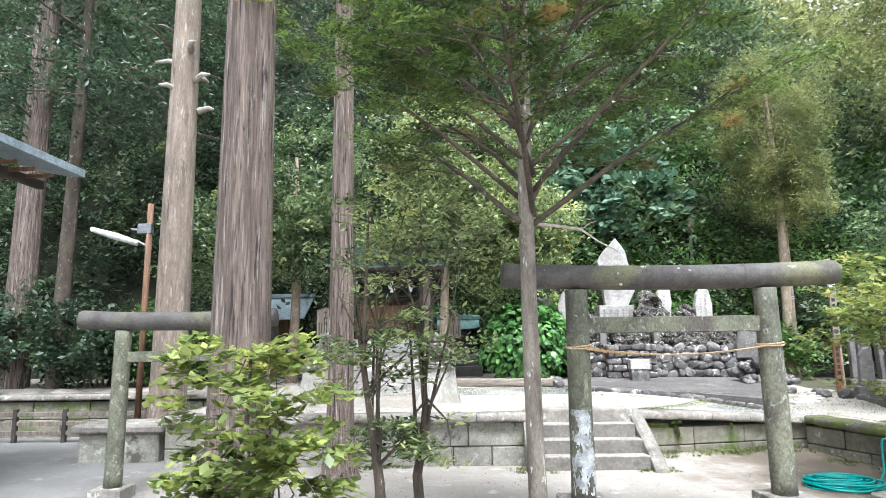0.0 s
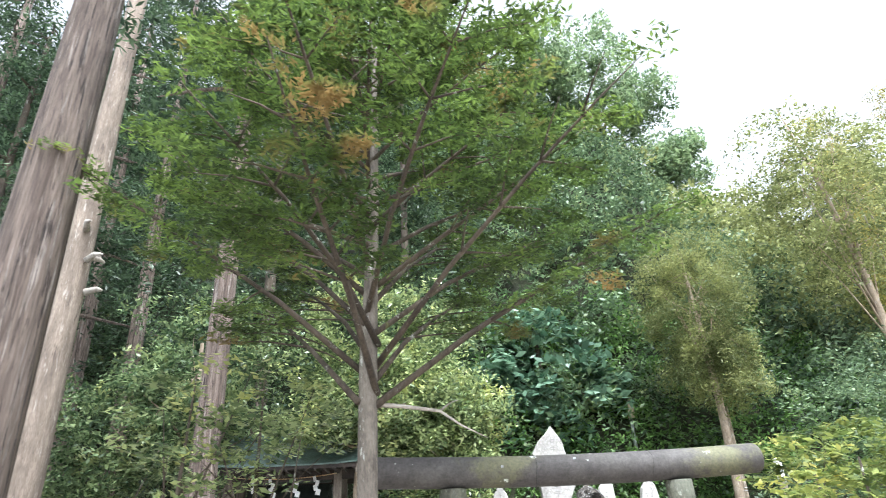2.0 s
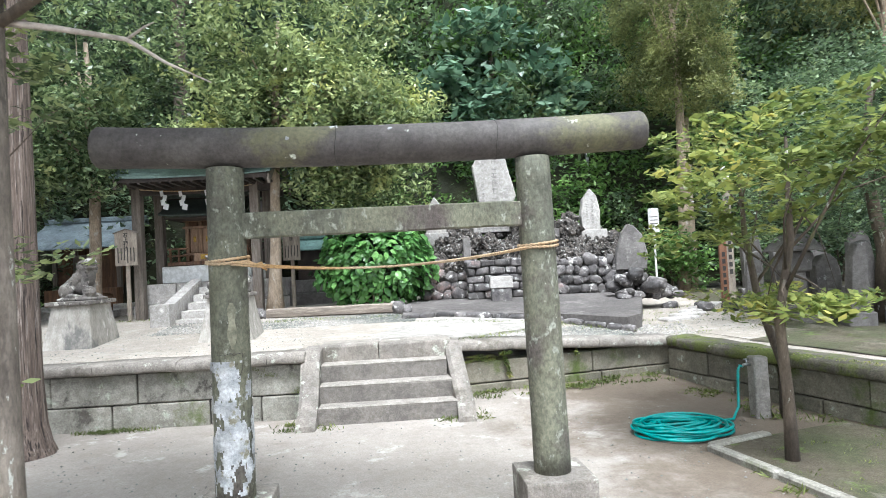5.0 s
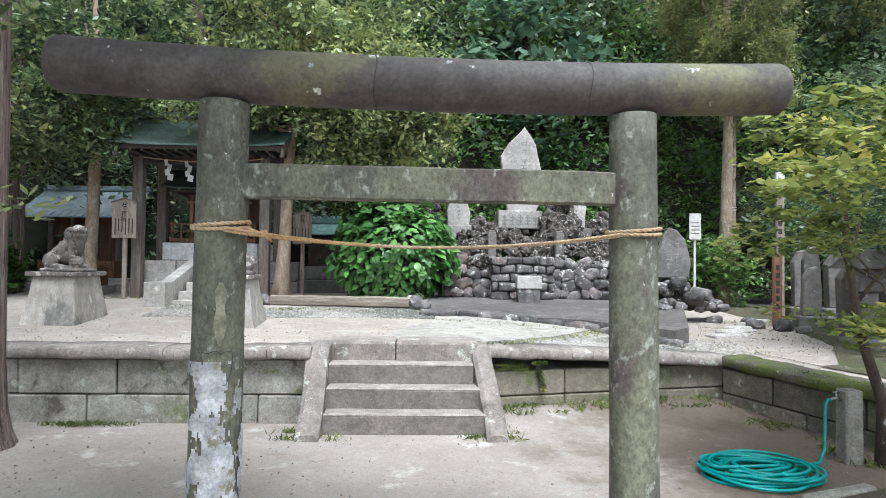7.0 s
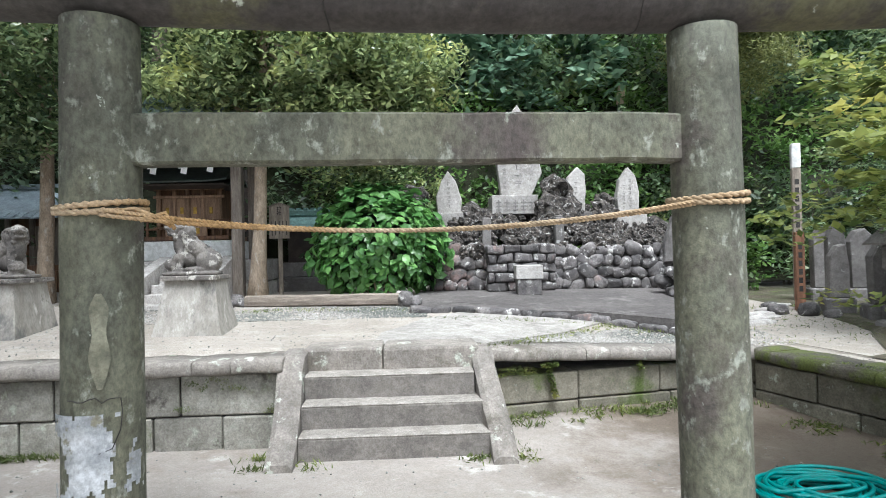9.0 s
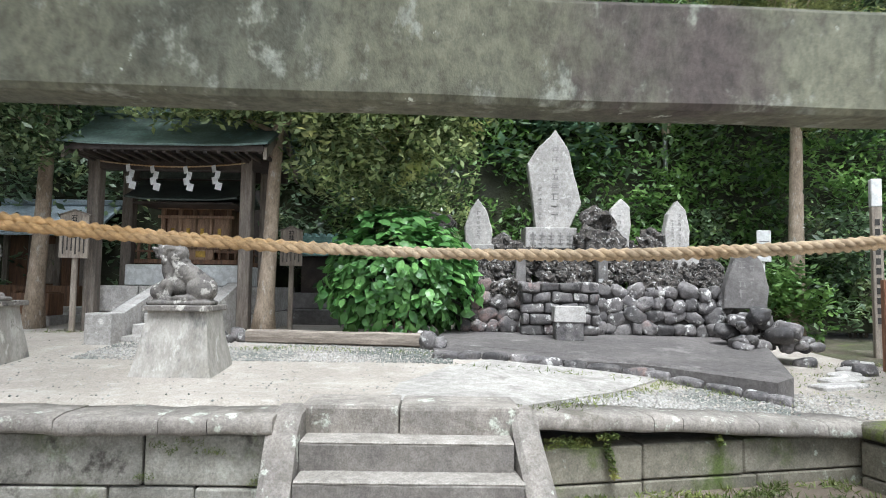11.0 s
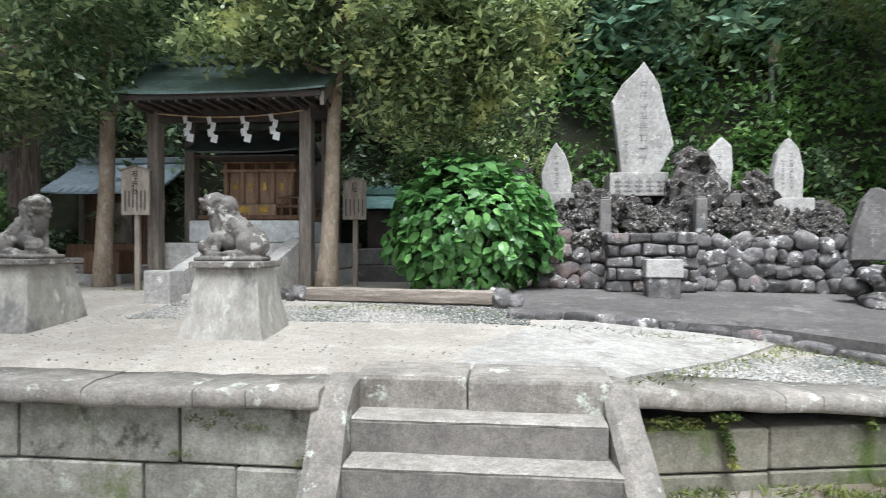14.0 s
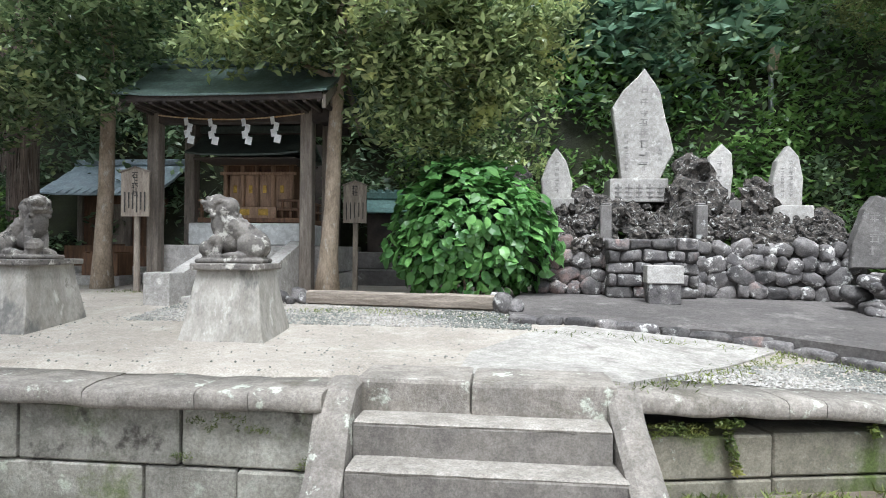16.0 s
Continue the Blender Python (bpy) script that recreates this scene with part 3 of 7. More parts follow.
def block_run(parent, p0, p1, zs, joints, mat, thick=0.3, copes=(), cope_z=0.78, cope_h=0.125, seed=0, cope_mat=None):
    """Courses of blocks from p0 to p1 in plan; zs: (bottom, top) of each course at both ends; joints along the run; coping stones on top."""
    d = Vector((p1[0] - p0[0], p1[1] - p0[1], 0))
    run = d.length
    ang = math.degrees(math.atan2(d.y, d.x))
    back = Vector((-d.y, d.x, 0)).normalized()
    for c, (za, zb) in enumerate(zs):
        js = joints[c]
        for k, (a, b) in enumerate(zip(js, js[1:])):
            bm = carved_block((b - a - 0.014, thick, zb - za - 0.012), seed + k + 10 * c)
            mid = (a + b) / 2
            at = Vector((p0[0], p0[1], 0)) + d.normalized() * mid + back * (thick / 2 + 0.012 * ((k * 7 + c * 3) % 3 - 1))
            ob = part("block", bm, mat, parent)
            ob.matrix_basis = pose(at.x, at.y, (za + zb) / 2, 0, 0, ang)
    for k, (a, b, za, zb) in enumerate(copes):
        bm = bmesh.new()
        n = max(3, int((b - a) / 0.1))
        prof = [(-0.075, 0.008), (-0.085, 0.03), (-0.082, 0.098), (-0.055, 0.124), (0.05, 0.13), (0.34, 0.125), (0.34, 0.0), (-0.05, 0.0)]
        rings = []
        for i in range(n + 1):
            x = a + 0.003 + (b - a - 0.006) * i / n
            z = za + (zb - za) * i / n
            end = 0.012 if i in (0, n) else 0.0
            rings.append([bm.verts.new((x, py + 0.4 * end * (1 if py < 0 else 0) + 0.020 * noise.noise(Vector((x * 3 + seed, py * 9, pz * 9))), z - cope_h + pz * cope_h / 0.13 - 0.4 * end * (1 if pz > 0.1 else 0) + 0.012 * noise.noise(Vector((x * 4, py * 9 + 3, seed))))) for py, pz in prof])
        for r0, r1 in zip(rings, rings[1:]):
            for i in range(len(prof)):
                bm.faces.new((r0[i], r0[(i + 1) % len(prof)], r1[(i + 1) % len(prof)], r1[i]))
        bm.faces.new(rings[0][::-1])
        bm.faces.new(rings[-1])
        bmesh.ops.recalc_face_normals(bm, faces=bm.faces)
        bm.verts.index_update()
        for e in bm.edges:
            e.smooth = len({v.index // len(prof) for v in e.verts}) > 1 or not any(len(f.verts) > 4 for f in e.link_faces)
        ob = part("coping_stone", bm, cope_mat or M["coping"], parent, smooth=True)
        ob.matrix_basis = pose(p0[0], p0[1], 0, 0, 0, ang)
    bm = bmesh.new()
    top = cope_z - cope_h - 0.01
    box(bm, (0.02, 0.06, -0.3), (run - 0.02, thick + 0.05, min(z for _, _, z, _ in copes) - cope_h - 0.02))
    ob = part("joint_fill", bm, M["mortar"], parent)
    ob.matrix_basis = pose(p0[0], p0[1], 0, 0, 0, ang)


block_run(wall_left, (-3.7, 9.8), (1.74, 9.8), [(-0.2, 0.278), (0.278, 0.628)], [[0, 0.4, 1.5, 2.4, 3.26, 4.346, 4.923, 5.44], [0, 1.0, 1.7, 2.6, 3.547, 4.574, 5.44]],
          M["wallstone"], copes=[(0, 1.2, .752, .752), (1.2, 2.3, .752, .752), (2.3, 3.1, .752, .752), (3.1, 4.02, .757, .752), (4.02, 4.7, .747, .752), (4.7, 5.02, .752, .752), (5.02, 5.45, .757, .762)], seed=1)
block_run(wall_west, (-3.7, 13.3), (-3.7, 9.8), [(-0.2, 0.28), (0.28, 0.628)], [[0, 0.9, 1.8, 2.6, 3.5], [0, 0.5, 1.4, 2.3, 3.5]],
          M["wallstone"], copes=[(0, 1.1, .80, .77), (1.1, 2.3, .77, .755), (2.3, 3.5, .755, .752)], cope_z=0.75, seed=14)
block_run(wall_west, (-16.0, 13.3), (-3.7, 13.3), [(-0.2, 0.34), (0.34, 0.70)], [[1.2 * k for k in range(11)] + [12.3], [0] + [0.6 + 1.2 * k for k in range(10)] + [12.3]],
          M["mossstone"], copes=[(1.5 * k, 1.5 * k + 1.5, .85, .85) for k in range(8)] + [(12.0, 12.3, .85, .85)], seed=17)
block_run(wall_right, (3.5, 10.12), (6.45, 10.75), [(-0.2, 0.20), (0.20, 0.47)], [[0, 0.9, 1.9, 3.0], [0, 0.9, 1.78, 3.0]],
          M["mossstone"], copes=[(-0.05, 0.95, .74, .695), (0.95, 1.2, .695, .68), (1.2, 1.85, .68, .635), (1.85, 2.5, .635, .59), (2.5, 3.02, .59, .565)], seed=5)
block_run(wall_side, (6.32, 10.72), (8.6, 3.2), [(-0.2, 0.14), (0.14, 0.42)], [[0, 1.1, 2.2, 3.1, 4.3, 5.4, 6.6, 7.86], [0, 0.7, 1.7, 2.7, 3.6, 4.8, 6.0, 7.0, 7.86]],
          M["mossstone"], copes=[(0, 0.25, .575, .57), (0.25, 1.3, .565, .55), (1.3, 2.5, .55, .545), (2.5, 3.7, .545, .545), (3.7, 5.0, .545, .545), (5.0, 6.4, .545, .545), (6.4, 7.86, .545, .545)], seed=9, cope_mat=M["moss_cope"])

stairs = tagged(new("stone_stairs"), "short flight of worn stone steps up to the terrace", "stairs", "", "structure")
for x0, x1, y0, y1, z0, z1 in ((1.93, 3.43, 9.37, 9.66, -0.2, 0.19), (1.92, 3.40, 9.585, 9.9, 0.15, 0.385), (1.91, 3.35, 9.81, 10.15, 0.34, 0.58)):
    bm = bmesh.new()
    n = 14
    prof = [(0.0, z0), (0.0, z1 - 0.02), (0.008, z1 - 0.006), (0.03, z1), (y1 - y0, z1), (y1 - y0, z0)]
    rings = []
    for i in range(n + 1):
        x = x0 + (x1 - x0) * i / n
        rings.append([bm.verts.new((x, y0 + py + 0.008 * noise.noise(Vector((x * 5, pz * 7, z1))), pz + (0.008 * noise.noise(Vector((x * 5, py * 5, z0 * 9))) if pz > z0 else 0))) for py, pz in prof])
    for a, b in zip(rings, rings[1:]):
        for i in range(len(prof)):
            bm.faces.new((a[i], a[(i + 1) % 6], b[(i + 1) % 6], b[i]))
    bm.faces.new(rings[0][::-1])
    bm.faces.new(rings[-1])
    bmesh.ops.recalc_face_normals(bm, faces=bm.faces)
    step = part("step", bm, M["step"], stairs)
    bm = bmesh.new()
    rows = []
    for i in range(31):
        x = x0 + 0.004 + (x1 - x0 - 0.008) * i / 30
        lip = -0.002 + 0.006 * noise.noise(Vector((x * 7, z1 * 5, 2)))
        rows.append([bm.verts.new(p) for p in ((x, y0 + lip + 0.004, z1 - 0.010 - 0.012 * abs(noise.noise(Vector((x * 9, z1, 5))))), (x, y0 + lip, z1 - 0.002), (x, y0 + lip + 0.02, z1 + 0.009), (x, y1 - 0.02, z1 + 0.009 + 0.004 * noise.noise(Vector((x * 6, 3, z1)))))])
    for a, b in zip(rows, rows[1:]):
        for k in range(3):
            bm.faces.new((a[k], b[k], b[k + 1], a[k + 1]))
    part("tread", bm, M["tread"], step, "worn mortar tread, its paleness partly painted top light")
for x0, x1, lean in ((1.86, 2.56, 0.0), (2.565, 3.42, 0.015)):
    bm = bmesh.new()
    box(bm, (x0, 10.04 - lean, 0.35), (x1, 10.5, 0.785 - lean * 0.4), 0.03, seg=2)
    for v in bm.verts:
        v.co += Vector((0, 0.012 * noise.noise(v.co * 5), 0.008 * noise.noise(v.co * 6 + Vector((3, 0, 0)))))
    part("landing_slab", bm, M["coping"], stairs, smooth=False)
for xa, xb, wide, top_y, top_z in ((1.80, 1.82, 0.21, 9.95, 0.79), (3.45, 3.52, 0.19, 10.12, 0.765)):
    bm = bmesh.new()
    pts = [(xa, top_y + 0.12, top_z), (xa, top_y - 0.06, top_z - 0.01), (xa, top_y - 0.2, top_z - 0.12), (xa * .5 + xb * .5, 9.58, 0.40), (xb, 9.36, 0.20), (xb, 9.24, 0.13), (xb, 9.16, 0.06)]
    rings = []
    for x, y, z in pts:
        h = wide / 2
        rings.append([bm.verts.new((x + dx, y, zz)) for dx, zz in ((-h, -0.15), (-h, z - 0.035), (-h + 0.04, z), (h - 0.04, z), (h, z - 0.035), (h, -0.15))])
    for a, b in zip(rings, rings[1:]):
        for i in range(6):
            bm.faces.new((a[i], a[(i + 1) % 6], b[(i + 1) % 6], b[i]))
    bm.faces.new(rings[0][::-1])
    bm.faces.new(rings[-1])
    bmesh.ops.recalc_face_normals(bm, faces=bm.faces)
    part("stringer", bm, M["coping"], stairs)

# paving before the platform
bm = bmesh.new()
ring = [bm.verts.new((x, y, 0)) for x, y in ((2.45, 10.32), (3.15, 10.30), (3.5, 10.22), (4.35, 11.12), (5.15, 12.05), (4.6, 12.2), (3.4, 12.28), (2.95, 11.9), (2.5, 11.1))]
bm.faces.new(ring)
bmesh.ops.triangulate(bm, faces=bm.faces[:])
bmesh.ops.subdivide_edges(bm, edges=bm.edges[:], cuts=5, use_grid_fill=True)
for v in bm.verts:
    v.co.z = terrace_z(v.co.x, v.co.y) + 0.018 + 0.004 * noise.noise(v.co * 3)
ext = bmesh.ops.extrude_face_region(bm, geom=bm.faces[:])
for v in ext["geom"]:
    if isinstance(v, bmesh.types.BMVert):
        v.co.z -= 0.08
bmesh.ops.recalc_face_normals(bm, faces=bm.faces)
solid("paving_slab", bm, M["concrete"], "cracked pale concrete paving slab let into the terrace", "paving", "", "structure")

bm = bmesh.new()
ring = [bm.verts.new((x, y, z)) for x, y, z in ((2.82, 12.47, 0.875), (3.9, 12.42, 0.865), (5.05, 12.25, 0.83), (6.05, 11.45, 0.77), (6.35, 11.7, 0.79), (7.0, 13.4, 0.95), (6.9, 14.4, 1.0), (3.0, 14.6, 1.03), (2.75, 13.3, 0.97))]
bm.faces.new(ring)
ext = bmesh.ops.extrude_face_region(bm, geom=bm.faces[:])
for v in ext["geom"]:
    if isinstance(v, bmesh.types.BMVert):
        v.co.z -= 0.25
bmesh.ops.recalc_face_normals(bm, faces=bm.faces)
solid("platform", bm, M["darkpave"], "dark rough-paved platform before the stone monument", "platform", "", "structure")

bm = bmesh.new()
ring = [bm.verts.new((x, y, 0.035)) for x, y in ((5.5, 7.72), (6.05, 7.95), (6.9, 8.2), (8.4, 3.4), (6.7, 4.3), (5.82, 6.3))]
bm.faces.new(ring)
solid("planting_bed", bm, M["moss_ground"], "mossy planting bed inside the low kerb", "ground", "", "structure")

# ---- the torii that the walk leads up to ----


def torii(name, m, half, top, post_r, beam_r, over, nuki_z, nuki_h, label, plinth=0.32, lean=0.02, peel=True):
    """Two round posts on plinths, a round beam over them and a squared tie beam between."""
    t = thing(name, m, label, "torii")
    for s in (-1, 1):
        bm = bmesh.new()
        zs = spread(plinth, top - 0.02, 14)
        pipe(bm, [(s * (half + lean * (1 - z / top)), 0, z) for z in zs], [post_r * (1.04 - 0.07 * z / top) + 0.004 * noise.noise(Vector((s, z * 2, 0))) for z in zs], 28)
        part("post", bm, M["torii"], t, smooth=True)
        bm = bmesh.new()
        w = post_r * 1.95
        box(bm, (s * (half + lean) - w, -w, -0.1), (s * (half + lean) + w, w, plinth + 0.02), 0.015, seg=2)
        part("plinth", bm, M["coping"], t)
    bm = bmesh.new()
    end = half + over
    xs = [-end, -end + 0.008, -end + 0.025] + spread(-end + 0.08, end - 0.08, 24) + [end - 0.025, end - 0.008, end]
    rr = [beam_r * (0.86 if abs(x) > end - 0.004 else 0.94 if abs(x) > end - 0.02 else 1.0) + 0.004 * noise.noise(Vector((x * 2, 7, 0))) for x in xs]
    pipe(bm, [(x, 0, top + beam_r * 0.78 + 0.012 * (x / half) ** 2) for x in xs], rr, 32)
    part("top_beam", bm, M["torii_top"], t, smooth=True)
    bm = bmesh.new()
    n = 24
    rings = []
    for i in range(n + 1):
        x = -half + 2 * half * i / n
        w = 0.006 * noise.noise(Vector((x * 4, 1, 2)))
        rings.append([bm.verts.new((x, yy, zz + w)) for yy, zz in ((-0.042, nuki_z + 0.008), (-0.034, nuki_z), (0.034, nuki_z), (0.042, nuki_z + 0.008), (0.042, nuki_z + nuki_h - 0.008), (0.034, nuki_z + nuki_h), (-0.034, nuki_z + nuki_h), (-0.042, nuki_z + nuki_h - 0.008))])
    for a, b in zip(rings, rings[1:]):
        for i in range(8):
            bm.faces.new((a[i], a[(i + 1) % 8], b[(i + 1) % 8], b[i]))
    bmesh.ops.recalc_face_normals(bm, faces=bm.faces)
    part("tie_beam", bm, M["torii"], t)
    return t


main_torii = torii("torii", pose(2.888, 6.495, 0, 0, 0, 3.0), 0.945, 2.322, 0.112, 0.122, 0.735, 1.875, 0.155, "weathered grey-brown torii spotted with pale lichen and tied with rope")
# pale coat left on one post, in flakes that stand a little proud
bm = bmesh.new()
rng = np.random.default_rng(5)
rings = []
for i in range(64):
    z = 0.38 + 0.78 * i / 63
    row = []
    for k in range(46):
        a = radians(-158 + 160 * k / 45)
        row.append(bm.verts.new((-0.945 - 0.014 + 0.1195 * math.cos(a), 0.1195 * math.sin(a), z)))
    rings.append(row)
for i in range(63):
    for k in range(45):
        q = noise.noise(Vector((k * 0.13, i * 0.11, 3.3))) + 0.5 * noise.noise(Vector((k * 0.4, i * 0.33, 9)))
        edge = min(k, 44 - k) / 22 + min(i, 56 + 16 * noise.noise(Vector((k * 0.16, 2.2, 0))) - i, 24) / 45
        if 1.5 * q + edge > 0.62:
            bm.faces.new((rings[i][k], rings[i][k + 1], rings[i + 1][k + 1], rings[i + 1][k]))
for v in [v for v in bm.verts if not v.link_faces]:
    bm.verts.remove(v)
part("peeling_coat", bm, M["peeled"], main_torii, "flaking pale grey coat on the foot of one post", smooth=True)
bm = bmesh.new()
rings = []
for i in range(15):
    z = 1.23 + 0.27 * i / 14
    half = 11 * (1 + 0.5 * noise.noise(Vector((z * 14, 1.0, 0)))) * min(1.0, 0.35 + 4 * min(i, 14 - i) / 14)
    rings.append([bm.verts.new((-0.952 + 0.1175 * math.cos(radians(q)), 0.1175 * math.sin(radians(q)), z)) for q in (-72 - half, -72 - half * 0.3, -72 + half * 0.3, -72 + half)])
for r0, r1 in zip(rings, rings[1:]):
    for k in range(3):
        bm.faces.new((r0[k], r0[k + 1], r1[k + 1], r1[k]))
part("bare_patch", bm, M["bare"], main_torii, "pale worn patch on one post", smooth=True)
bm = bmesh.new()
crack = [(-118 + 8 * k, 1.20 + 0.018 * noise.noise(Vector((k * 0.9, 3, 0)))) for k in range(10)] + [(-44, 1.16), (-47, 1.11), (-58, 1.06), (-75, 1.05)]
pipe(bm, [(-0.952 + 0.1165 * math.cos(radians(q)), 0.1165 * math.sin(radians(q)), z) for q, z in crack], 0.0016, 5)
part("crack", bm, M["mortar"], main_torii, "thin dark crack in one post", smooth=True)
for fx, fa, w, h in ((-0.72, 62, 0.075, 0.035), (-0.93, 66, 0.06, 0.025), (-0.28, 55, 0.026, 0.022), (0.06, 40, 0.014, 0.012), (-1.45, 30, 0.022, 0.026), (-0.55, 15, 0.011, 0.013), (0.8, 40, 0.012, 0.010)):
    bm = bmesh.new()
    mid = bm.verts.new((fx, -0.1245 * math.cos(radians(fa)), 2.322 + 0.122 * 0.78 + 0.1245 * math.sin(radians(fa))))
    ring = []
    for k in range(14):
        an = 2 * math.pi * k / 14
        rr = 1 + 0.7 * noise.noise(Vector((math.cos(an) * 1.7, math.sin(an) * 1.7, fx * 9)))
        da = math.degrees(h * rr * math.sin(an) / 0.126)
        ring.append(bm.verts.new((fx + w * rr * math.cos(an), -0.1242 * math.cos(radians(fa + da)), 2.322 + 0.122 * 0.78 + 0.1242 * math.sin(radians(fa + da)))))
    for k in range(14):
        bm.faces.new((mid, ring[k], ring[(k + 1) % 14]))
    part("lichen_patch", bm, M["peeled"], main_torii)
for jx, jr in ((-0.27, 0.0028), (0.71, 0.0022)):
    bm = bmesh.new()
    zc = 2.322 + 0.122 * 0.78 + 0.012 * (jx / 0.945) ** 2
    pipe(bm, [(jx + 0.006 * math.sin(3 * q), 0.1235 * math.cos(q), zc + 0.1235 * math.sin(q)) for q in (2 * math.pi * i / 48 for i in range(49))], jr, 5)
    part("joint_line", bm, M["mortar"], main_torii, "dark crack round the beam", smooth=True)
far_torii = torii("torii", pose(-2.75, 8.0, 0, 0, 0, 2.0), 0.68, 2.03, 0.10, 0.115, 0.55, 1.62, 0.13, "grey stone torii standing behind young trees", plinth=0.12)


def strand(bm, pts, r, turns, phase, off, seg=6):
    """One strand twisted about a line of points."""
    out = []
    n = len(pts)
    for i, p in enumerate(pts):
        q = Vector(pts[min(i + 1, n - 1)]) - Vector(pts[max(i - 1, 0)])
        q.normalize()
        u = q.cross(Vector((0, 0, 1))).normalized()
        w = q.cross(u)
        a = phase + turns * 2 * math.pi * i / (n - 1)
        out.append(Vector(p) + (u * math.cos(a) + w * math.sin(a)) * off)
    pipe(bm, out, r, seg)


def hung(p, q, sag, n=80):
    return [(p[0] + (q[0] - p[0]) * f, p[1] + (q[1] - p[1]) * f, p[2] + (q[2] - p[2]) * f - sag * 4 * f * (1 - f)) for f in (i / (n - 1) for i in range(n))]


straw_rope = thing("straw_rope", pose(0, 0, 0), "twisted straw rope hung between the torii posts", "rope")
L0, R0 = (1.939, 6.445), (3.837, 6.545)
bm = bmesh.new()
line = hung((1.99, 6.334, 1.737), (3.80, 6.462, 1.737), 0.075, 240)
for ph in (0, math.pi):
    bm = bmesh.new()
    strand(bm, line, 0.0048, 70, ph, 0.0038)
    part("strand", bm, M["rope"], straw_rope, smooth=True)
line2 = hung((1.99, 6.326, 1.722), (3.80, 6.454, 1.744), 0.070, 240)
for ph in (0, math.pi):
    bm = bmesh.new()
    strand(bm, line2, 0.0042, 62, ph, 0.0034)
    part("strand", bm, M["rope"], straw_rope, smooth=True)
for (cx, cy), zz in ((L0, 1.742), (R0, 1.744)):
    for k in range(2):
        bm = bmesh.new()
        ringpts = [(cx + 0.121 * math.cos(a), cy + 0.121 * math.sin(a), zz + 0.014 * k + 0.012 * math.sin(a + k)) for a in (2 * math.pi * i / 48 for i in range(49))]
        for ph in (0, math.pi):
            strand(bm, ringpts, 0.0065, 14, ph, 0.005)
        part("wrap", bm, M["rope"], straw_rope, smooth=True)
bm = bmesh.new()
for k in range(5):
    a = 0.6 * k
    pipe(bm, [(2.02 + 0.02 * k, 6.345 + 0.02 * math.cos(a), 1.735 - 0.008 * k), (2.08 + 0.02 * k, 6.345 + 0.02 * math.sin(a), 1.725 + 0.014 * math.cos(2 * a)), (2.15 + 0.01 * k, 6.345, 1.71 - 0.008 * k)], 0.006, 6)
part("knot", bm, M["rope"], straw_rope, smooth=True)

# ---- things on the terrace ----


def pedestal(name, cx, y0, z0, w0, w1, depth0, depth1, top, plate, label, turn=0.0):
    """A tapering plastered pedestal with a thin stone plate on it."""
    t = thing(name, pose(cx, y0 + depth0 / 2, z0, 0, 0, turn), label, "pedestal", "guardian pedestals")
    bm = bmesh.new()
    n = 10
    rings = []
    for i in range(n + 1):
        f = i / n
        w, d = w0 + (w1 - w0) * f, depth0 + (depth1 - depth0) * f
        z = -0.08 + (top + 0.08) * f
        flare = 0.03 * (1 - f) ** 3
        ring = []
        per = [(-1, -1), (-0.33, -1), (0.33, -1), (1, -1), (1, -0.33), (1, 0.33), (1, 1), (0.33, 1), (-0.33, 1), (-1, 1), (-1, 0.33), (-1, -0.33)]
        for u, v in per:
            k = 0.975 if abs(u) == 1 and abs(v) == 1 else 1.0
            q = Vector((u * (w / 2 + flare) * k, v * (d / 2 + flare) * k, z))
            q += 0.012 * Vector((noise.noise(q * 3 + Vector((cx, 0, 0))), noise.noise(q * 3 + Vector((5, cx, 0))), 0))
            ring.append(bm.verts.new(q))
        rings.append(ring)
    for a, b in zip(rings, rings[1:]):
        for k in range(12):
            bm.faces.new((a[k], a[(k + 1) % 12], b[(k + 1) % 12], b[k]))
    bm.faces.new(rings[-1])
    part("body", bm, M["pedestal"], t, "stained pale plaster body")
    bm = bmesh.new()
    box(bm, (-plate / 2, -depth1 / 2 - 0.06, top), (plate / 2, depth1 / 2 + 0.06, top + 0.055), 0.012, seg=2)
    part("plate", bm, M["statue"], t)
    return t


pedestal("pedestal", 0.385, 11.30, 0.765, 0.77, 0.55, 0.66, 0.43, 0.605, 0.61, "tapering pale plaster pedestal with dark stains under a guardian statue")
pedestal("pedestal", -1.80, 11.38, 0.77, 0.66, 0.54, 0.86, 0.60, 0.61, 0.64, "tapering pale plaster pedestal streaked with dark stains")


def blob(bm, c, s, turn=(0, 0, 0), sub=3):
    """An ellipsoid of half sizes s about c, turned in degrees."""
    m = Euler([radians(a) for a in turn]).to_matrix()
    for v in bmesh.ops.create_icosphere(bm, subdivisions=sub, radius=1.0)["verts"]:
        v.co = m @ Vector((v.co.x * s[0], v.co.y * s[1], v.co.z * s[2])) + Vector(c)


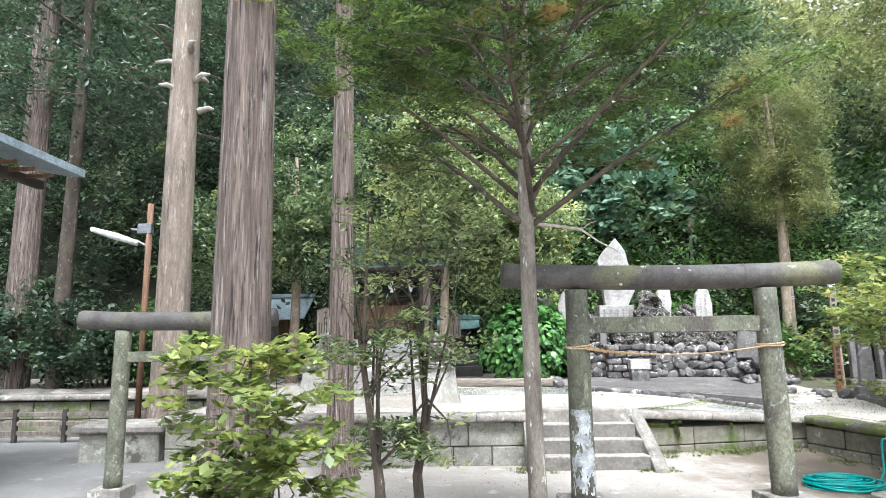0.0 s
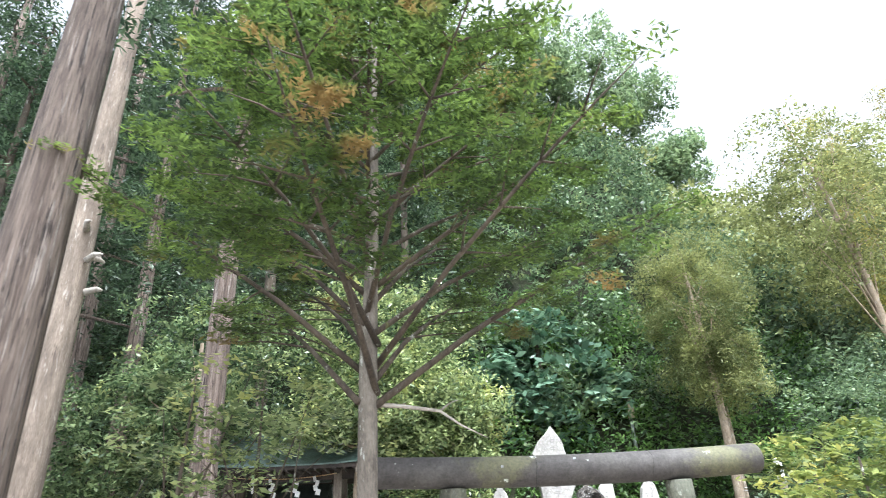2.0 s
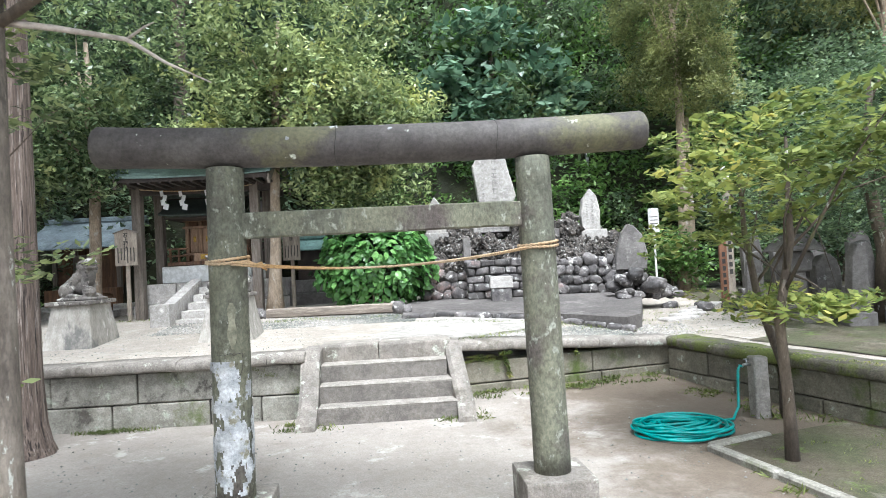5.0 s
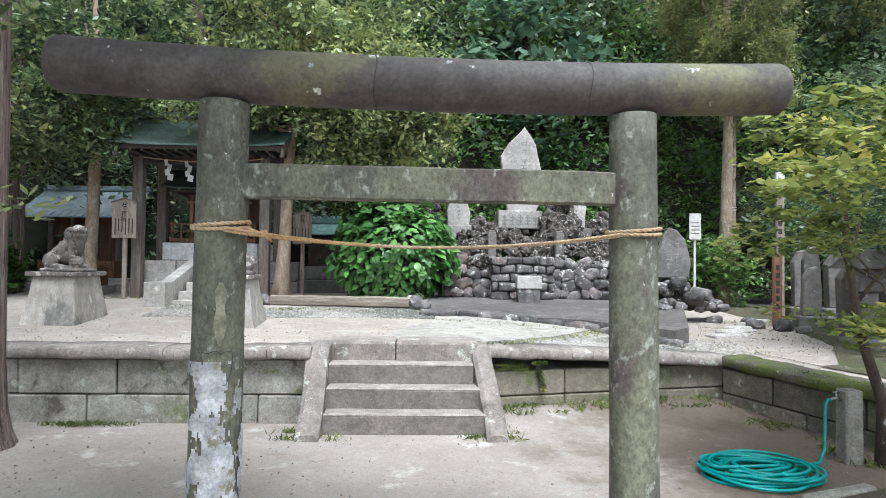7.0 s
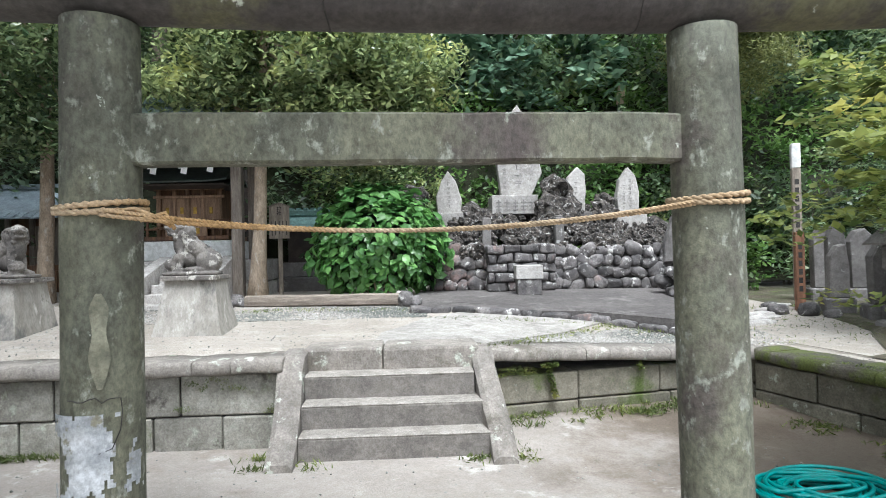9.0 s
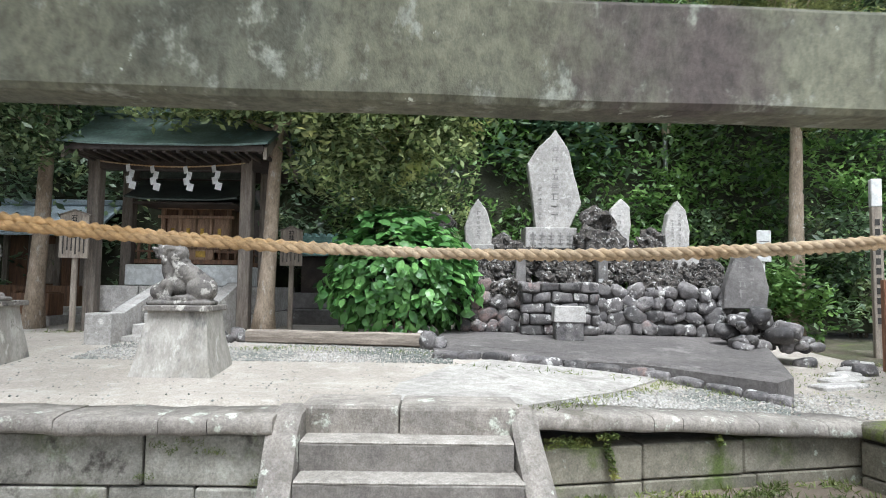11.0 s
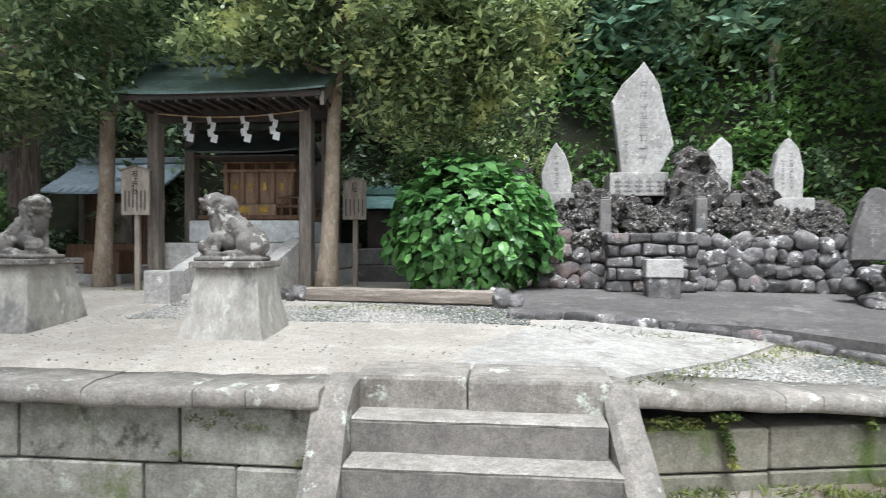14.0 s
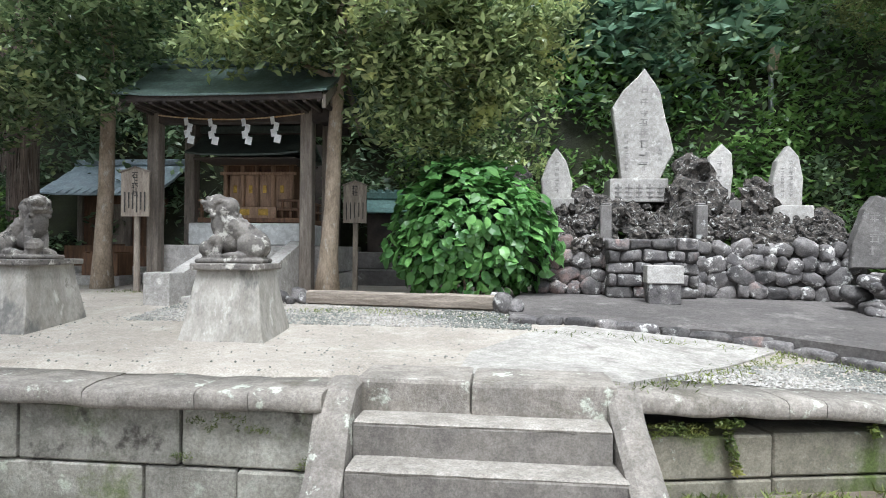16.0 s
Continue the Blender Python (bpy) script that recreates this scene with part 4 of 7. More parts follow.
def guardian(m, label, mirror=False, ball=True, head_turn=0.0):
    """A seated stone guardian beast that faces -x, its back one long slope, fused into one carved mass."""
    bm = bmesh.new()
    box(bm, (-0.30, -0.17, 0.0), (0.29, 0.17, 0.04), 0.012)
    for k in range(8):
        f = k / 7
        blob(bm, (-0.085 + 0.27 * f, 0, 0.395 - 0.235 * f), (0.098 + 0.03 * f, 0.105 + 0.025 * f, 0.095 + 0.035 * f), (0, 40, 0), sub=2)
    blob(bm, (-0.13, 0, 0.33), (0.08, 0.105, 0.14), (0, -10, 0))
    blob(bm, (-0.02, 0, 0.20), (0.13, 0.09, 0.12))
    blob(bm, (-0.075, 0, 0.47), (0.10, 0.115, 0.12), (0, 35, 0))
    for s in (-1, 1):
        blob(bm, (0.165, s * 0.105, 0.145), (0.125, 0.06, 0.11), (0, 22, 0))
        blob(bm, (0.04, s * 0.125, 0.065), (0.12, 0.045, 0.035))
        blob(bm, (-0.125, s * 0.075, 0.19), (0.042, 0.042, 0.17), (0, 5, 0))
        blob(bm, (-0.165, s * 0.08, 0.065), (0.075, 0.05, 0.035))
        for j in range(3):
            blob(bm, (-0.225, s * 0.08 + 0.028 * (j - 1), 0.06), (0.028, 0.014, 0.022), sub=2)
            blob(bm, (-0.07, s * (0.06 + 0.028 * j), 0.062), (0.03, 0.014, 0.02), sub=2)
        for k in range(7):
            a = radians(20 + 32 * k)
            blob(bm, (-0.11 + 0.075 * math.cos(a), s * 0.085, 0.455 + 0.085 * math.sin(a)), (0.028, 0.028, 0.028), sub=2)
        for k in range(4):
            blob(bm, (0.02 + 0.055 * k, s * 0.05, 0.425 - 0.052 * k), (0.022, 0.02, 0.02), sub=2)
    turned = Matrix.Translation((-0.15, 0, 0.5)) @ Matrix.Rotation(radians(head_turn), 4, "Z") @ Matrix.Translation((0.15, 0, -0.5))
    first = len(bm.verts)
    blob(bm, (-0.155, 0, 0.515), (0.105, 0.10, 0.092))
    blob(bm, (-0.245, 0, 0.528), (0.055, 0.068, 0.028), (0, -6, 0))
    blob(bm, (-0.222, 0, 0.462), (0.058, 0.062, 0.024), (0, 6, 0))
    blob(bm, (-0.292, 0, 0.542), (0.02, 0.034, 0.019))
    for s in (-1, 1):
        blob(bm, (-0.222, s * 0.045, 0.572), (0.03, 0.026, 0.016), (0, -15, 0), sub=2)
        blob(bm, (-0.215, s * 0.062, 0.548), (0.014, 0.012, 0.012), sub=2)
        blob(bm, (-0.115, s * 0.085, 0.545), (0.042, 0.016, 0.024), (0, 35, s * 12), sub=2)
        blob(bm, (-0.19, s * 0.062, 0.475), (0.04, 0.024, 0.026), sub=2)
        for k in range(3):
            blob(bm, (-0.265 + 0.03 * k, s * 0.048, 0.492), (0.008, 0.008, 0.016), sub=1)
    for k in range(5):
        blob(bm, (-0.15 + 0.03 * k, 0, 0.592 - 0.02 * k), (0.03, 0.035, 0.022), sub=2)
    bm.verts.ensure_lookup_table()
    for v in bm.verts[first:]:
        v.co = turned @ v.co
    for k in range(5):
        a = 1.25 * k
        blob(bm, (0.225 + 0.035 * math.cos(a), 0.045 * math.sin(a), 0.20 + 0.03 * math.sin(a * 0.7)), (0.035, 0.035, 0.05), sub=2)
    blob(bm, (-0.215, -0.075, 0.125), (0.075, 0.075, 0.075))
    if ball:
        for k in range(5):
            for j in range(4):
                a, b = radians(-60 + 30 * k), radians(-50 + 33 * j)
                blob(bm, (-0.215 + 0.077 * math.sin(a) * math.cos(b), -0.075 - 0.077 * math.cos(a) * math.cos(b), 0.125 + 0.077 * math.sin(b)), (0.014, 0.011, 0.014), (0, 45, 0), sub=1)
    else:
        blob(bm, (-0.17, -0.115, 0.19), (0.03, 0.03, 0.06), (0, 25, 0))
    ob = solid("guardian_statue", bm, M["statue"], label, "statue", "guardian beasts", m=m @ Matrix.Diagonal((1, -1 if mirror else 1, 1, 1)), smooth=True)
    mod = ob.modifiers.new("fused", "REMESH")
    mod.mode, mod.voxel_size, mod.use_smooth_shade = "VOXEL", 0.0095, True
    return ob


guardian(pose(0.37, 11.61, 1.425, 0, 0, 8), "weathered grey stone guardian beast seated in profile with a ball", ball=False)
guardian(pose(-1.79, 11.80, 1.435, 0, 0, 165), "weathered grey stone guardian beast turning its head, paw on carved ball", mirror=True, head_turn=40)


def stele(name, x, y, z, outline, depth, label, mat="stele", base=None, base_mat="stele", turn=0.0, tilt=0.0, columns=()):
    """An upright inscribed stone of the given outline on a squared base. columns: (x, top, bottom, width) of carved lines."""
    t = thing(name, pose(x, y, z, 0, 0, turn), label, "memorial stone", "memorial stones")
    m = pose(0, 0, 0, tilt, 0, 0)
    fine = []
    for (x0, z0), (x1, z1) in zip(outline, outline[1:] + outline[:1]):
        k = max(1, int(math.hypot(x1 - x0, z1 - z0) / 0.07))
        for i in range(k):
            f = i / k
            qx, qz = x0 + (x1 - x0) * f, z0 + (z1 - z0) * f
            w = 0.014 * noise.noise(Vector((qx * 5 + x, qz * 5, y)))
            fine.append((qx + w, qz + 0.6 * w))
    bm = bmesh.new()
    prism(bm, fine, depth, m, 0.02)
    bmesh.ops.recalc_face_normals(bm, faces=bm.faces)
    slab = part("stone", bm, M[mat], t)
    rng = random.Random(int(x * 100))
    for cx, top, bot, w in columns:
        zz = top
        while zz > bot + w * 0.5:
            h = w * rng.uniform(0.8, 1.15)
            bm = bmesh.new()
            for _ in range(3):
                a = zz - h * rng.uniform(0.05, 0.9)
                box(bm, (cx - w * rng.uniform(0.3, 0.5), -depth / 2 - 0.002, a - w * 0.05), (cx + w * rng.uniform(0.3, 0.5), -depth / 2 + 0.012, a + w * 0.05), m=m)
            for _ in range(2):
                a = cx + w * rng.uniform(-0.35, 0.35)
                box(bm, (a - w * 0.05, -depth / 2 - 0.0025, zz - h * 0.9), (a + w * 0.05, -depth / 2 + 0.012, zz - h * rng.uniform(0.0, 0.4)), m=m)
            part("carved_sign", bm, M["carving"], slab)
            zz -= h * 1.18
    if base:
        bw, bd, bh = base
        bm = bmesh.new()
        box(bm, (-bw / 2, -bd / 2, -bh), (bw / 2, bd / 2, 0.012), 0.02, seg=2)
        for v in bm.verts:
            v.co += 0.008 * Vector((noise.noise(v.co * 4), noise.noise(v.co * 4 + Vector((9, 0, 0))), 0))
        part("base", bm, M[base_mat], t)
    return t


main_stone = stele("memorial_stone", 4.81, 16.58, 2.70, [(-0.24, 0.0), (-0.39, 1.17), (-0.21, 1.46), (0.0, 1.66), (0.11, 1.80), (0.35, 1.42), (0.57, 0.44), (0.35, 0.0)], 0.22, "tall pale pointed memorial stone carved with vertical writing", base=(0.90, 0.6, 0.36),
      columns=((0.10, 1.52, 0.22, 0.15), (-0.17, 0.75, 0.12, 0.075), (0.36, 0.62, 0.28, 0.07)))
for k in range(5):
    bm = bmesh.new()
    cxx = -0.32 + 0.16 * k
    for j in range(3):
        box(bm, (cxx - 0.05, -0.312, -0.28 + 0.07 * j), (cxx + 0.05, -0.29, -0.26 + 0.07 * j))
    box(bm, (cxx - 0.012, -0.313, -0.29), (cxx + 0.012, -0.29, -0.08))
    part("carved_sign", bm, M["carving"], main_stone)
stele("memorial_stone", 3.525, 16.22, 2.365, [(-0.22, 0.0), (-0.235, 0.32), (-0.14, 0.62), (-0.01, 0.81), (0.13, 0.62), (0.25, 0.28), (0.22, 0.0)], 0.18, "small pale pointed memorial stone on a squared base", base=(0.52, 0.45, 0.26), columns=((0.0, 0.6, 0.1, 0.07),))
stele("memorial_stone", 5.95, 15.99, 2.32, [(-0.17, 0.0), (-0.26, 0.42), (-0.19, 0.68), (-0.02, 0.86), (0.12, 0.72), (0.14, 0.4), (0.10, 0.0)], 0.18, "slim grey-brown memorial stone set among lava rocks", base=(0.44, 0.4, 0.32), base_mat="greystele", columns=((-0.06, 0.6, 0.05, 0.08),), mat="stele")
stele("memorial_stone", 6.99, 16.25, 2.265, [(-0.22, 0.0), (-0.24, 0.35), (-0.17, 0.7), (0.0, 0.93), (0.13, 0.75), (0.20, 0.4), (0.19, 0.0)], 0.2, "slim grey memorial stone on a white-edged base", base=(0.58, 0.5, 0.32), columns=((0.02, 0.7, 0.1, 0.07), (-0.1, 0.6, 0.15, 0.05)))
stele("memorial_stone", 7.05, 14.16, 1.39, [(-0.25, 0.0), (-0.22, 0.30), (-0.10, 0.70), (0.02, 0.86), (0.13, 0.82), (0.27, 0.66), (0.36, 0.30), (0.33, 0.0)], 0.2, "rounded grey memorial stone standing on a heap of cobbles", mat="greystele", columns=((0.0, 0.66, 0.1, 0.11), (0.13, 0.6, 0.3, 0.06)), turn=-6)

# lava rocks heaped behind the cobble wall
rng = np.random.default_rng(11)
mound = tagged(new("lava_mound"), "heap of rough black lava rocks under the memorial stones", "rocks", "", "structure")
lava_meshes = []
for k in range(8):
    bm = bmesh.new()
    for v in rock(bm, (0, 0, 0), (1, 1, 0.85), k * 2.77 + 1, 3, 0.6):
        v.co *= 1 + 0.22 * noise.noise(v.co * 3.3 + Vector((k, 0, 3))) + 0.16 * noise.noise(v.co * 8.1 + Vector((0, k, 7)))
    me = bpy.data.meshes.new("lava_rock")
    bm.to_mesh(me)
    bm.free()
    me.materials.append(M["lava"])
    lava_meshes.append(me)
spots = []
for k in range(290):
    x, y = rng.uniform(3.25, 7.4), rng.uniform(14.35, 17.0)
    h = 1.62 + (y - 14.3) * 0.30 - max(0, x - 6.3) * 0.1
    spots.append((x, y, h + rng.uniform(-0.06, 0.04), rng.uniform(0.06, 0.145)))
spots += [(5.48, 15.9, 2.45, 0.36), (5.55, 16.1, 2.78, 0.34), (5.7, 15.8, 2.3, 0.3), (5.38, 15.6, 2.2, 0.28), (6.42, 15.9, 2.3, 0.27), (6.45, 16.0, 2.5, 0.2), (4.05, 16.2, 2.3, 0.28), (3.95, 15.7, 2.1, 0.25), (2.85, 16.5, 2.65, 0.30), (7.45, 16.2, 2.0, 0.28), (7.6, 16.4, 1.8, 0.3), (5.3, 15.2, 2.0, 0.22), (4.3, 15.6, 2.1, 0.24)]
for k, (x, y, z, r) in enumerate(spots):
    ob = new("lava_rock", lava_meshes[k % 8])
    ob.parent = mound
    ob.matrix_basis = pose(x, y, z, rng.uniform(-180, 180), rng.uniform(-40, 40), rng.uniform(-180, 180)) @ Matrix.Diagonal((r, r * rng.uniform(0.8, 1.2), r * rng.uniform(0.8, 1.1), 1))
bm = bmesh.new()
box(bm, (3.3, 14.5, 0.9), (7.2, 16.9, 1.62))
part("core", bm, M["mortar"], mound)
for x in (4.06, 5.28):
    bm = bmesh.new()
    box(bm, (-0.075, -0.075, 0), (0.075, 0.075, 0.46), 0.012, taper=0.95)
    box(bm, (-0.055, -0.055, 0.46), (0.055, 0.055, 0.485), 0.01)
    solid("stone_post", bm, M["greystele"], "short square stone post standing in the lava rocks", "post", "stone posts", m=pose(x, 14.75, 1.72, 0, 0, 4 * (x - 4.6)))

# the cobble wall, stone by stone
cobble_wall = tagged(new("cobble_wall"), "low wall of rounded river cobbles holding up the lava rocks", "wall", "", "structure")
cob = []
for k in range(9):
    bm = bmesh.new()
    for v in rock(bm, (0, 0, 0), (1, 0.8, 0.92), k * 5.3 + 2, 3, 0.34):
        v.co = Vector([math.copysign(abs(q) ** 0.74, q) for q in v.co]) * 0.95
    me = bpy.data.meshes.new("cobble")
    bm.to_mesh(me)
    bm.free()
    me.materials.append(M["cobble"])
    me.shade_smooth()
    cob.append(me)
rnd = random.Random(4)


def cobbles(parent, x0, x1, y_of, z0, z1_of, size, rows):
    """Rows of fitted cobbles over a wall face."""
    for r in range(rows):
        x = x0 - rnd.uniform(0, size)
        while x < x1 + size * 0.3:
            w = size * rnd.uniform(0.6, 1.5)
            top = z1_of(x)
            h = (top - z0(x)) / rows
            z = z0(x) + h * (r + 0.5) + rnd.uniform(-0.2, 0.2) * h
            if x0 - 0.1 < x + w / 2 < x1 + 0.1:
                ob = new("cobble", rnd.choice(cob))
                ob.parent = parent
                ob.matrix_basis = pose(x + w / 2, y_of(x) + 0.05 + rnd.uniform(-0.015, 0.03), z, rnd.uniform(-10, 10), rnd.uniform(-32, 32), rnd.uniform(-12, 12)) @ Matrix.Diagonal((w * rnd.uniform(0.54, 0.66), 0.10, h * rnd.uniform(0.52, 0.76), 1))
            x += w


cobbles(cobble_wall, 3.2, 3.98, lambda x: 14.32, lambda x: 1.02, lambda x: 1.74, 0.21, 4)
cobbles(cobble_wall, 5.08, 6.85, lambda x: 14.25 - (x - 5) * 0.05, lambda x: 0.98, lambda x: 1.72 - (x - 5) * 0.035, 0.195, 4)
bm = bmesh.new()
box(bm, (3.1, 14.38, 0.7), (3.98, 14.9, 1.70))
box(bm, (5.0, 14.28, 0.7), (6.9, 14.8, 1.60))
part("backing", bm, M["mortar"], cobble_wall)
pier = tagged(new("brick_pier"), "projecting pier of squared dark stones in the cobble wall", "wall", "", "structure")
rows = 5
for r in range(rows):
    xs = [3.98] + [3.98 + 1.09 * (k + (0.5 if r % 2 else 0) + rnd.uniform(-0.12, 0.12)) / 4 for k in range(1 if r % 2 == 0 else 0, 4)] + [5.07]
    for a, b in zip(xs, xs[1:]):
        if b - a < 0.05:
            continue
        bm = bmesh.new()
        h = 0.148
        box(bm, (a + 0.008, 14.03 + rnd.uniform(-0.02, 0.02), 0.99 + r * h + 0.006), (b - 0.008, 14.3, 0.99 + (r + 1) * h - 0.006), 0.042, seg=3)
        for v in bm.verts:
            v.co += 0.035 * Vector((noise.noise(v.co * 6), noise.noise(v.co * 7), noise.noise(v.co * 6 + Vector((3, 1, 0)))))
        part("squared_stone", bm, M["cobble"], pier, smooth=True)
bm = bmesh.new()
box(bm, (4.0, 14.1, 0.8), (5.05, 14.8, 1.70))
part("backing", bm, M["mortar"], pier)
# stepped foot and heap at the wall's end
heap = tagged(new("cobble_heap"), "heap of dark cobbles spilling from the end of the wall", "rocks", "", "structure")
for k in range(46):
    f = k / 45
    x = 6.7 + rnd.uniform(-0.1, 1.0)
    y = 13.75 + rnd.uniform(-0.45, 0.35)
    z = 0.93 + max(0, (1.0 - abs(x - 6.9) * 0.9)) * rnd.uniform(0, 0.42)
    s = rnd.uniform(0.09, 0.19)
    ob = new("cobble", rnd.choice(cob))
    ob.parent = heap
    ob.matrix_basis = pose(x, y, z, rnd.uniform(-20, 20), rnd.uniform(-20, 20), rnd.uniform(0, 180)) @ Matrix.Diagonal((s, s * 0.8, s * 0.62, 1))
border = tagged(new("border_stones"), "row of rounded stones edging the dark platform", "kerb", "", "structure")
edge = [(2.78, 12.44), (3.9, 12.37), (5.0, 12.2), (6.02, 11.41)]
for (ax, ay), (bx, by) in zip(edge, edge[1:]):
    run = math.hypot(bx - ax, by - ay)
    d = 0.0
    while d < run:
        w = rnd.uniform(0.2, 0.36)
        f = min(1, (d + w / 2) / run)
        ob = new("border_stone", rnd.choice(cob))
        ob.parent = border
        x, y = ax + (bx - ax) * f, ay + (by - ay) * f
        ob.matrix_basis = pose(x, y, terrace_z(x, y) + 0.015, rnd.uniform(-6, 6), rnd.uniform(-5, 5), math.degrees(math.atan2(by - ay, bx - ax)) + rnd.uniform(-8, 8)) @ Matrix.Diagonal((w * 0.54, 0.09, 0.078, 1))
        d += w
for x, y, s in ((2.72, 13.02, 0.15), (2.84, 12.95, 0.11), (2.66, 13.2, 0.13), (0.42, 13.35, 0.1), (0.30, 13.5, 0.13), (0.12, 13.4, 0.1), (0.28, 13.25, 0.07)):
    ob = tagged(new("field_stone", rnd.choice(cob)), "rounded dark field stone lying at the end of the log", "stone", "loose field stones")
    ob.matrix_basis = pose(x, y, terrace_z(x, y) + s * 0.55, 10, 15, x * 300) @ Matrix.Diagonal((s, s * 0.9, s * 0.85, 1))

notice = thing("stone_tablet", pose(4.557, 13.72, 1.01, 0, 0, -2), "low stone block with a pale inscribed tablet on top", "tablet")
bm = bmesh.new()
box(bm, (-0.18, -0.13, -0.05), (0.18, 0.13, 0.19), 0.012)
part("foot", bm, M["cobble"], notice)
bm = bmesh.new()
box(bm, (-0.205, -0.15, 0.19), (0.205, 0.12, 0.40), 0.01, taper=0.97)
part("tablet", bm, M["stele"], notice)

log = thing("log_kerb", pose(1.597, 13.19, 0.995, 0, 0, -7.0), "weathered squared log lying along the edge of the planting", "log")
bm = bmesh.new()
n = 26
rings = []
for i in range(n + 1):
    x = -1.12 + 2.26 * i / n
    ring = []
    for a in range(10):
        an = 2 * math.pi * a / 10
        cs, sn = math.cos(an), math.sin(an)
        k = 0.085 / max(abs(cs), abs(sn)) ** 0.6
        ring.append(bm.verts.new((x + (0.02 * noise.noise(Vector((cs * 3, sn * 3, i)))) * (i in (0, n)), cs * k + 0.012 * noise.noise(Vector((x * 3, 4, 0))), sn * k + 0.01 * noise.noise(Vector((x * 2.5, an, 7))))))
    rings.append(ring)
for a, b in zip(rings, rings[1:]):
    for k in range(10):
        bm.faces.new((a[k], a[(k + 1) % 10], b[(k + 1) % 10], b[k]))
bm.faces.new(rings[0][::-1])
bm.faces.new(rings[-1])
bmesh.ops.recalc_face_normals(bm, faces=bm.faces)
part("timber", bm, M["logwood"], log)

# ---- the roofed shrine ----


def roof(t, x0, x1, y0, ym, y1, z_eave, z_ridge, mat, courses=9, thick=0.05, curve=0.06, name="roof_course"):
    """A gabled sheet roof, ridge along x, laid in overlapping courses on both slopes."""
    for ya, yb in ((y0, ym), (y1, ym)):
        for c in range(courses):
            f0, f1 = c / courses, (c + 1.15) / courses
            f1 = min(1.0, f1)

            def at(f):
                return ya + (yb - ya) * f, z_eave + (z_ridge - z_eave) * f - curve * 4 * f * (1 - f)
            (a, za), (b, zb) = at(f0), at(f1)
            bm = bmesh.new()
            vs = []
            for x in spread(x0, x1, 8):
                lift = 0.04 * ((2 * (x - x0) / (x1 - x0) - 1) ** 4) * (1 - f0)
                vs.append([bm.verts.new(p) for p in ((x, a, za + lift), (x, b, zb + 0.010 + lift), (x, b, zb - thick + lift), (x, a, za - thick * 0.55 + lift))])
            for p, q in zip(vs, vs[1:]):
                for k in range(4):
                    bm.faces.new((p[k], q[k], q[(k + 1) % 4], p[(k + 1) % 4]))
            bm.faces.new(vs[0])
            bm.faces.new(vs[-1][::-1])
            for v in bm.verts:
                v.co.z += 0.022
            bmesh.ops.recalc_face_normals(bm, faces=bm.faces)
            part(name, bm, mat, t)
    bm = bmesh.new()
    box(bm, (x0 - 0.03, ym - 0.12, z_ridge - 0.02), (x1 + 0.03, ym + 0.12, z_ridge + 0.10), 0.02)
    part("ridge_cap", bm, mat, t)


def beam(t, name, lo, hi, mat, bevel=0.006, label=""):
    bm = bmesh.new()
    box(bm, lo, hi, bevel)
    return part(name, bm, mat, t, label)


shelter = thing("shrine_shelter", pose(0, 0, 0.07), "wooden shelter with a green copper roof over the small shrine", "shelter")
for x in (-2.19, 0.02):
    for y in (14.6, 15.6):
        beam(shelter, "post", (x - 0.085, y - 0.085, 0.8), (x + 0.085, y + 0.085, 3.42), M["greywood"], 0.01)
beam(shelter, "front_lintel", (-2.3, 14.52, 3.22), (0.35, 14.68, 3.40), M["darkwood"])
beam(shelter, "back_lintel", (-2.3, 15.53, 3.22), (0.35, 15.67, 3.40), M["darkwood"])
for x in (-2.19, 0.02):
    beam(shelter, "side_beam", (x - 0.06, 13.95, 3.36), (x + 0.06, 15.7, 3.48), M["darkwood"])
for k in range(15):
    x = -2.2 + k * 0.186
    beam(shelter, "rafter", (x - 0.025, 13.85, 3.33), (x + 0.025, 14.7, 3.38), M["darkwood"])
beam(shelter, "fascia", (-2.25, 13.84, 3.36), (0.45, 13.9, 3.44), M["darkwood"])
for y0, ym in ((13.86, 14.8), (15.75, 14.8)):
    for x in (-2.28, 0.44):
        bm = bmesh.new()
        pts = [(x, y0, 3.25), (x, y0, 3.42), (x, ym, 4.08), (x, ym, 3.9)]
        a = [bm.verts.new(p) for p in pts]
        b = [bm.verts.new((p[0] + 0.05, p[1], p[2])) for p in pts]
        for k in range(4):
            bm.faces.new((a[k], a[(k + 1) % 4], b[(k + 1) % 4], b[k]))
        bm.faces.new(a[::-1])
        bm.faces.new(b)
        bmesh.ops.recalc_face_normals(bm, faces=bm.faces)
        part("bargeboard", bm, M["greywood"], shelter)
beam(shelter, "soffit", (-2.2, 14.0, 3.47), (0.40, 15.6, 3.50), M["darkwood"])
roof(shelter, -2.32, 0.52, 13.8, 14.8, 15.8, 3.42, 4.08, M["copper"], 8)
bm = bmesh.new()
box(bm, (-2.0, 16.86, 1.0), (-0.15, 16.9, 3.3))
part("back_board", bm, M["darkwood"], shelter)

base = thing("stone_platform", pose(0, 0, 0), "stepped base of pale squared stones under the shrine", "stone base")
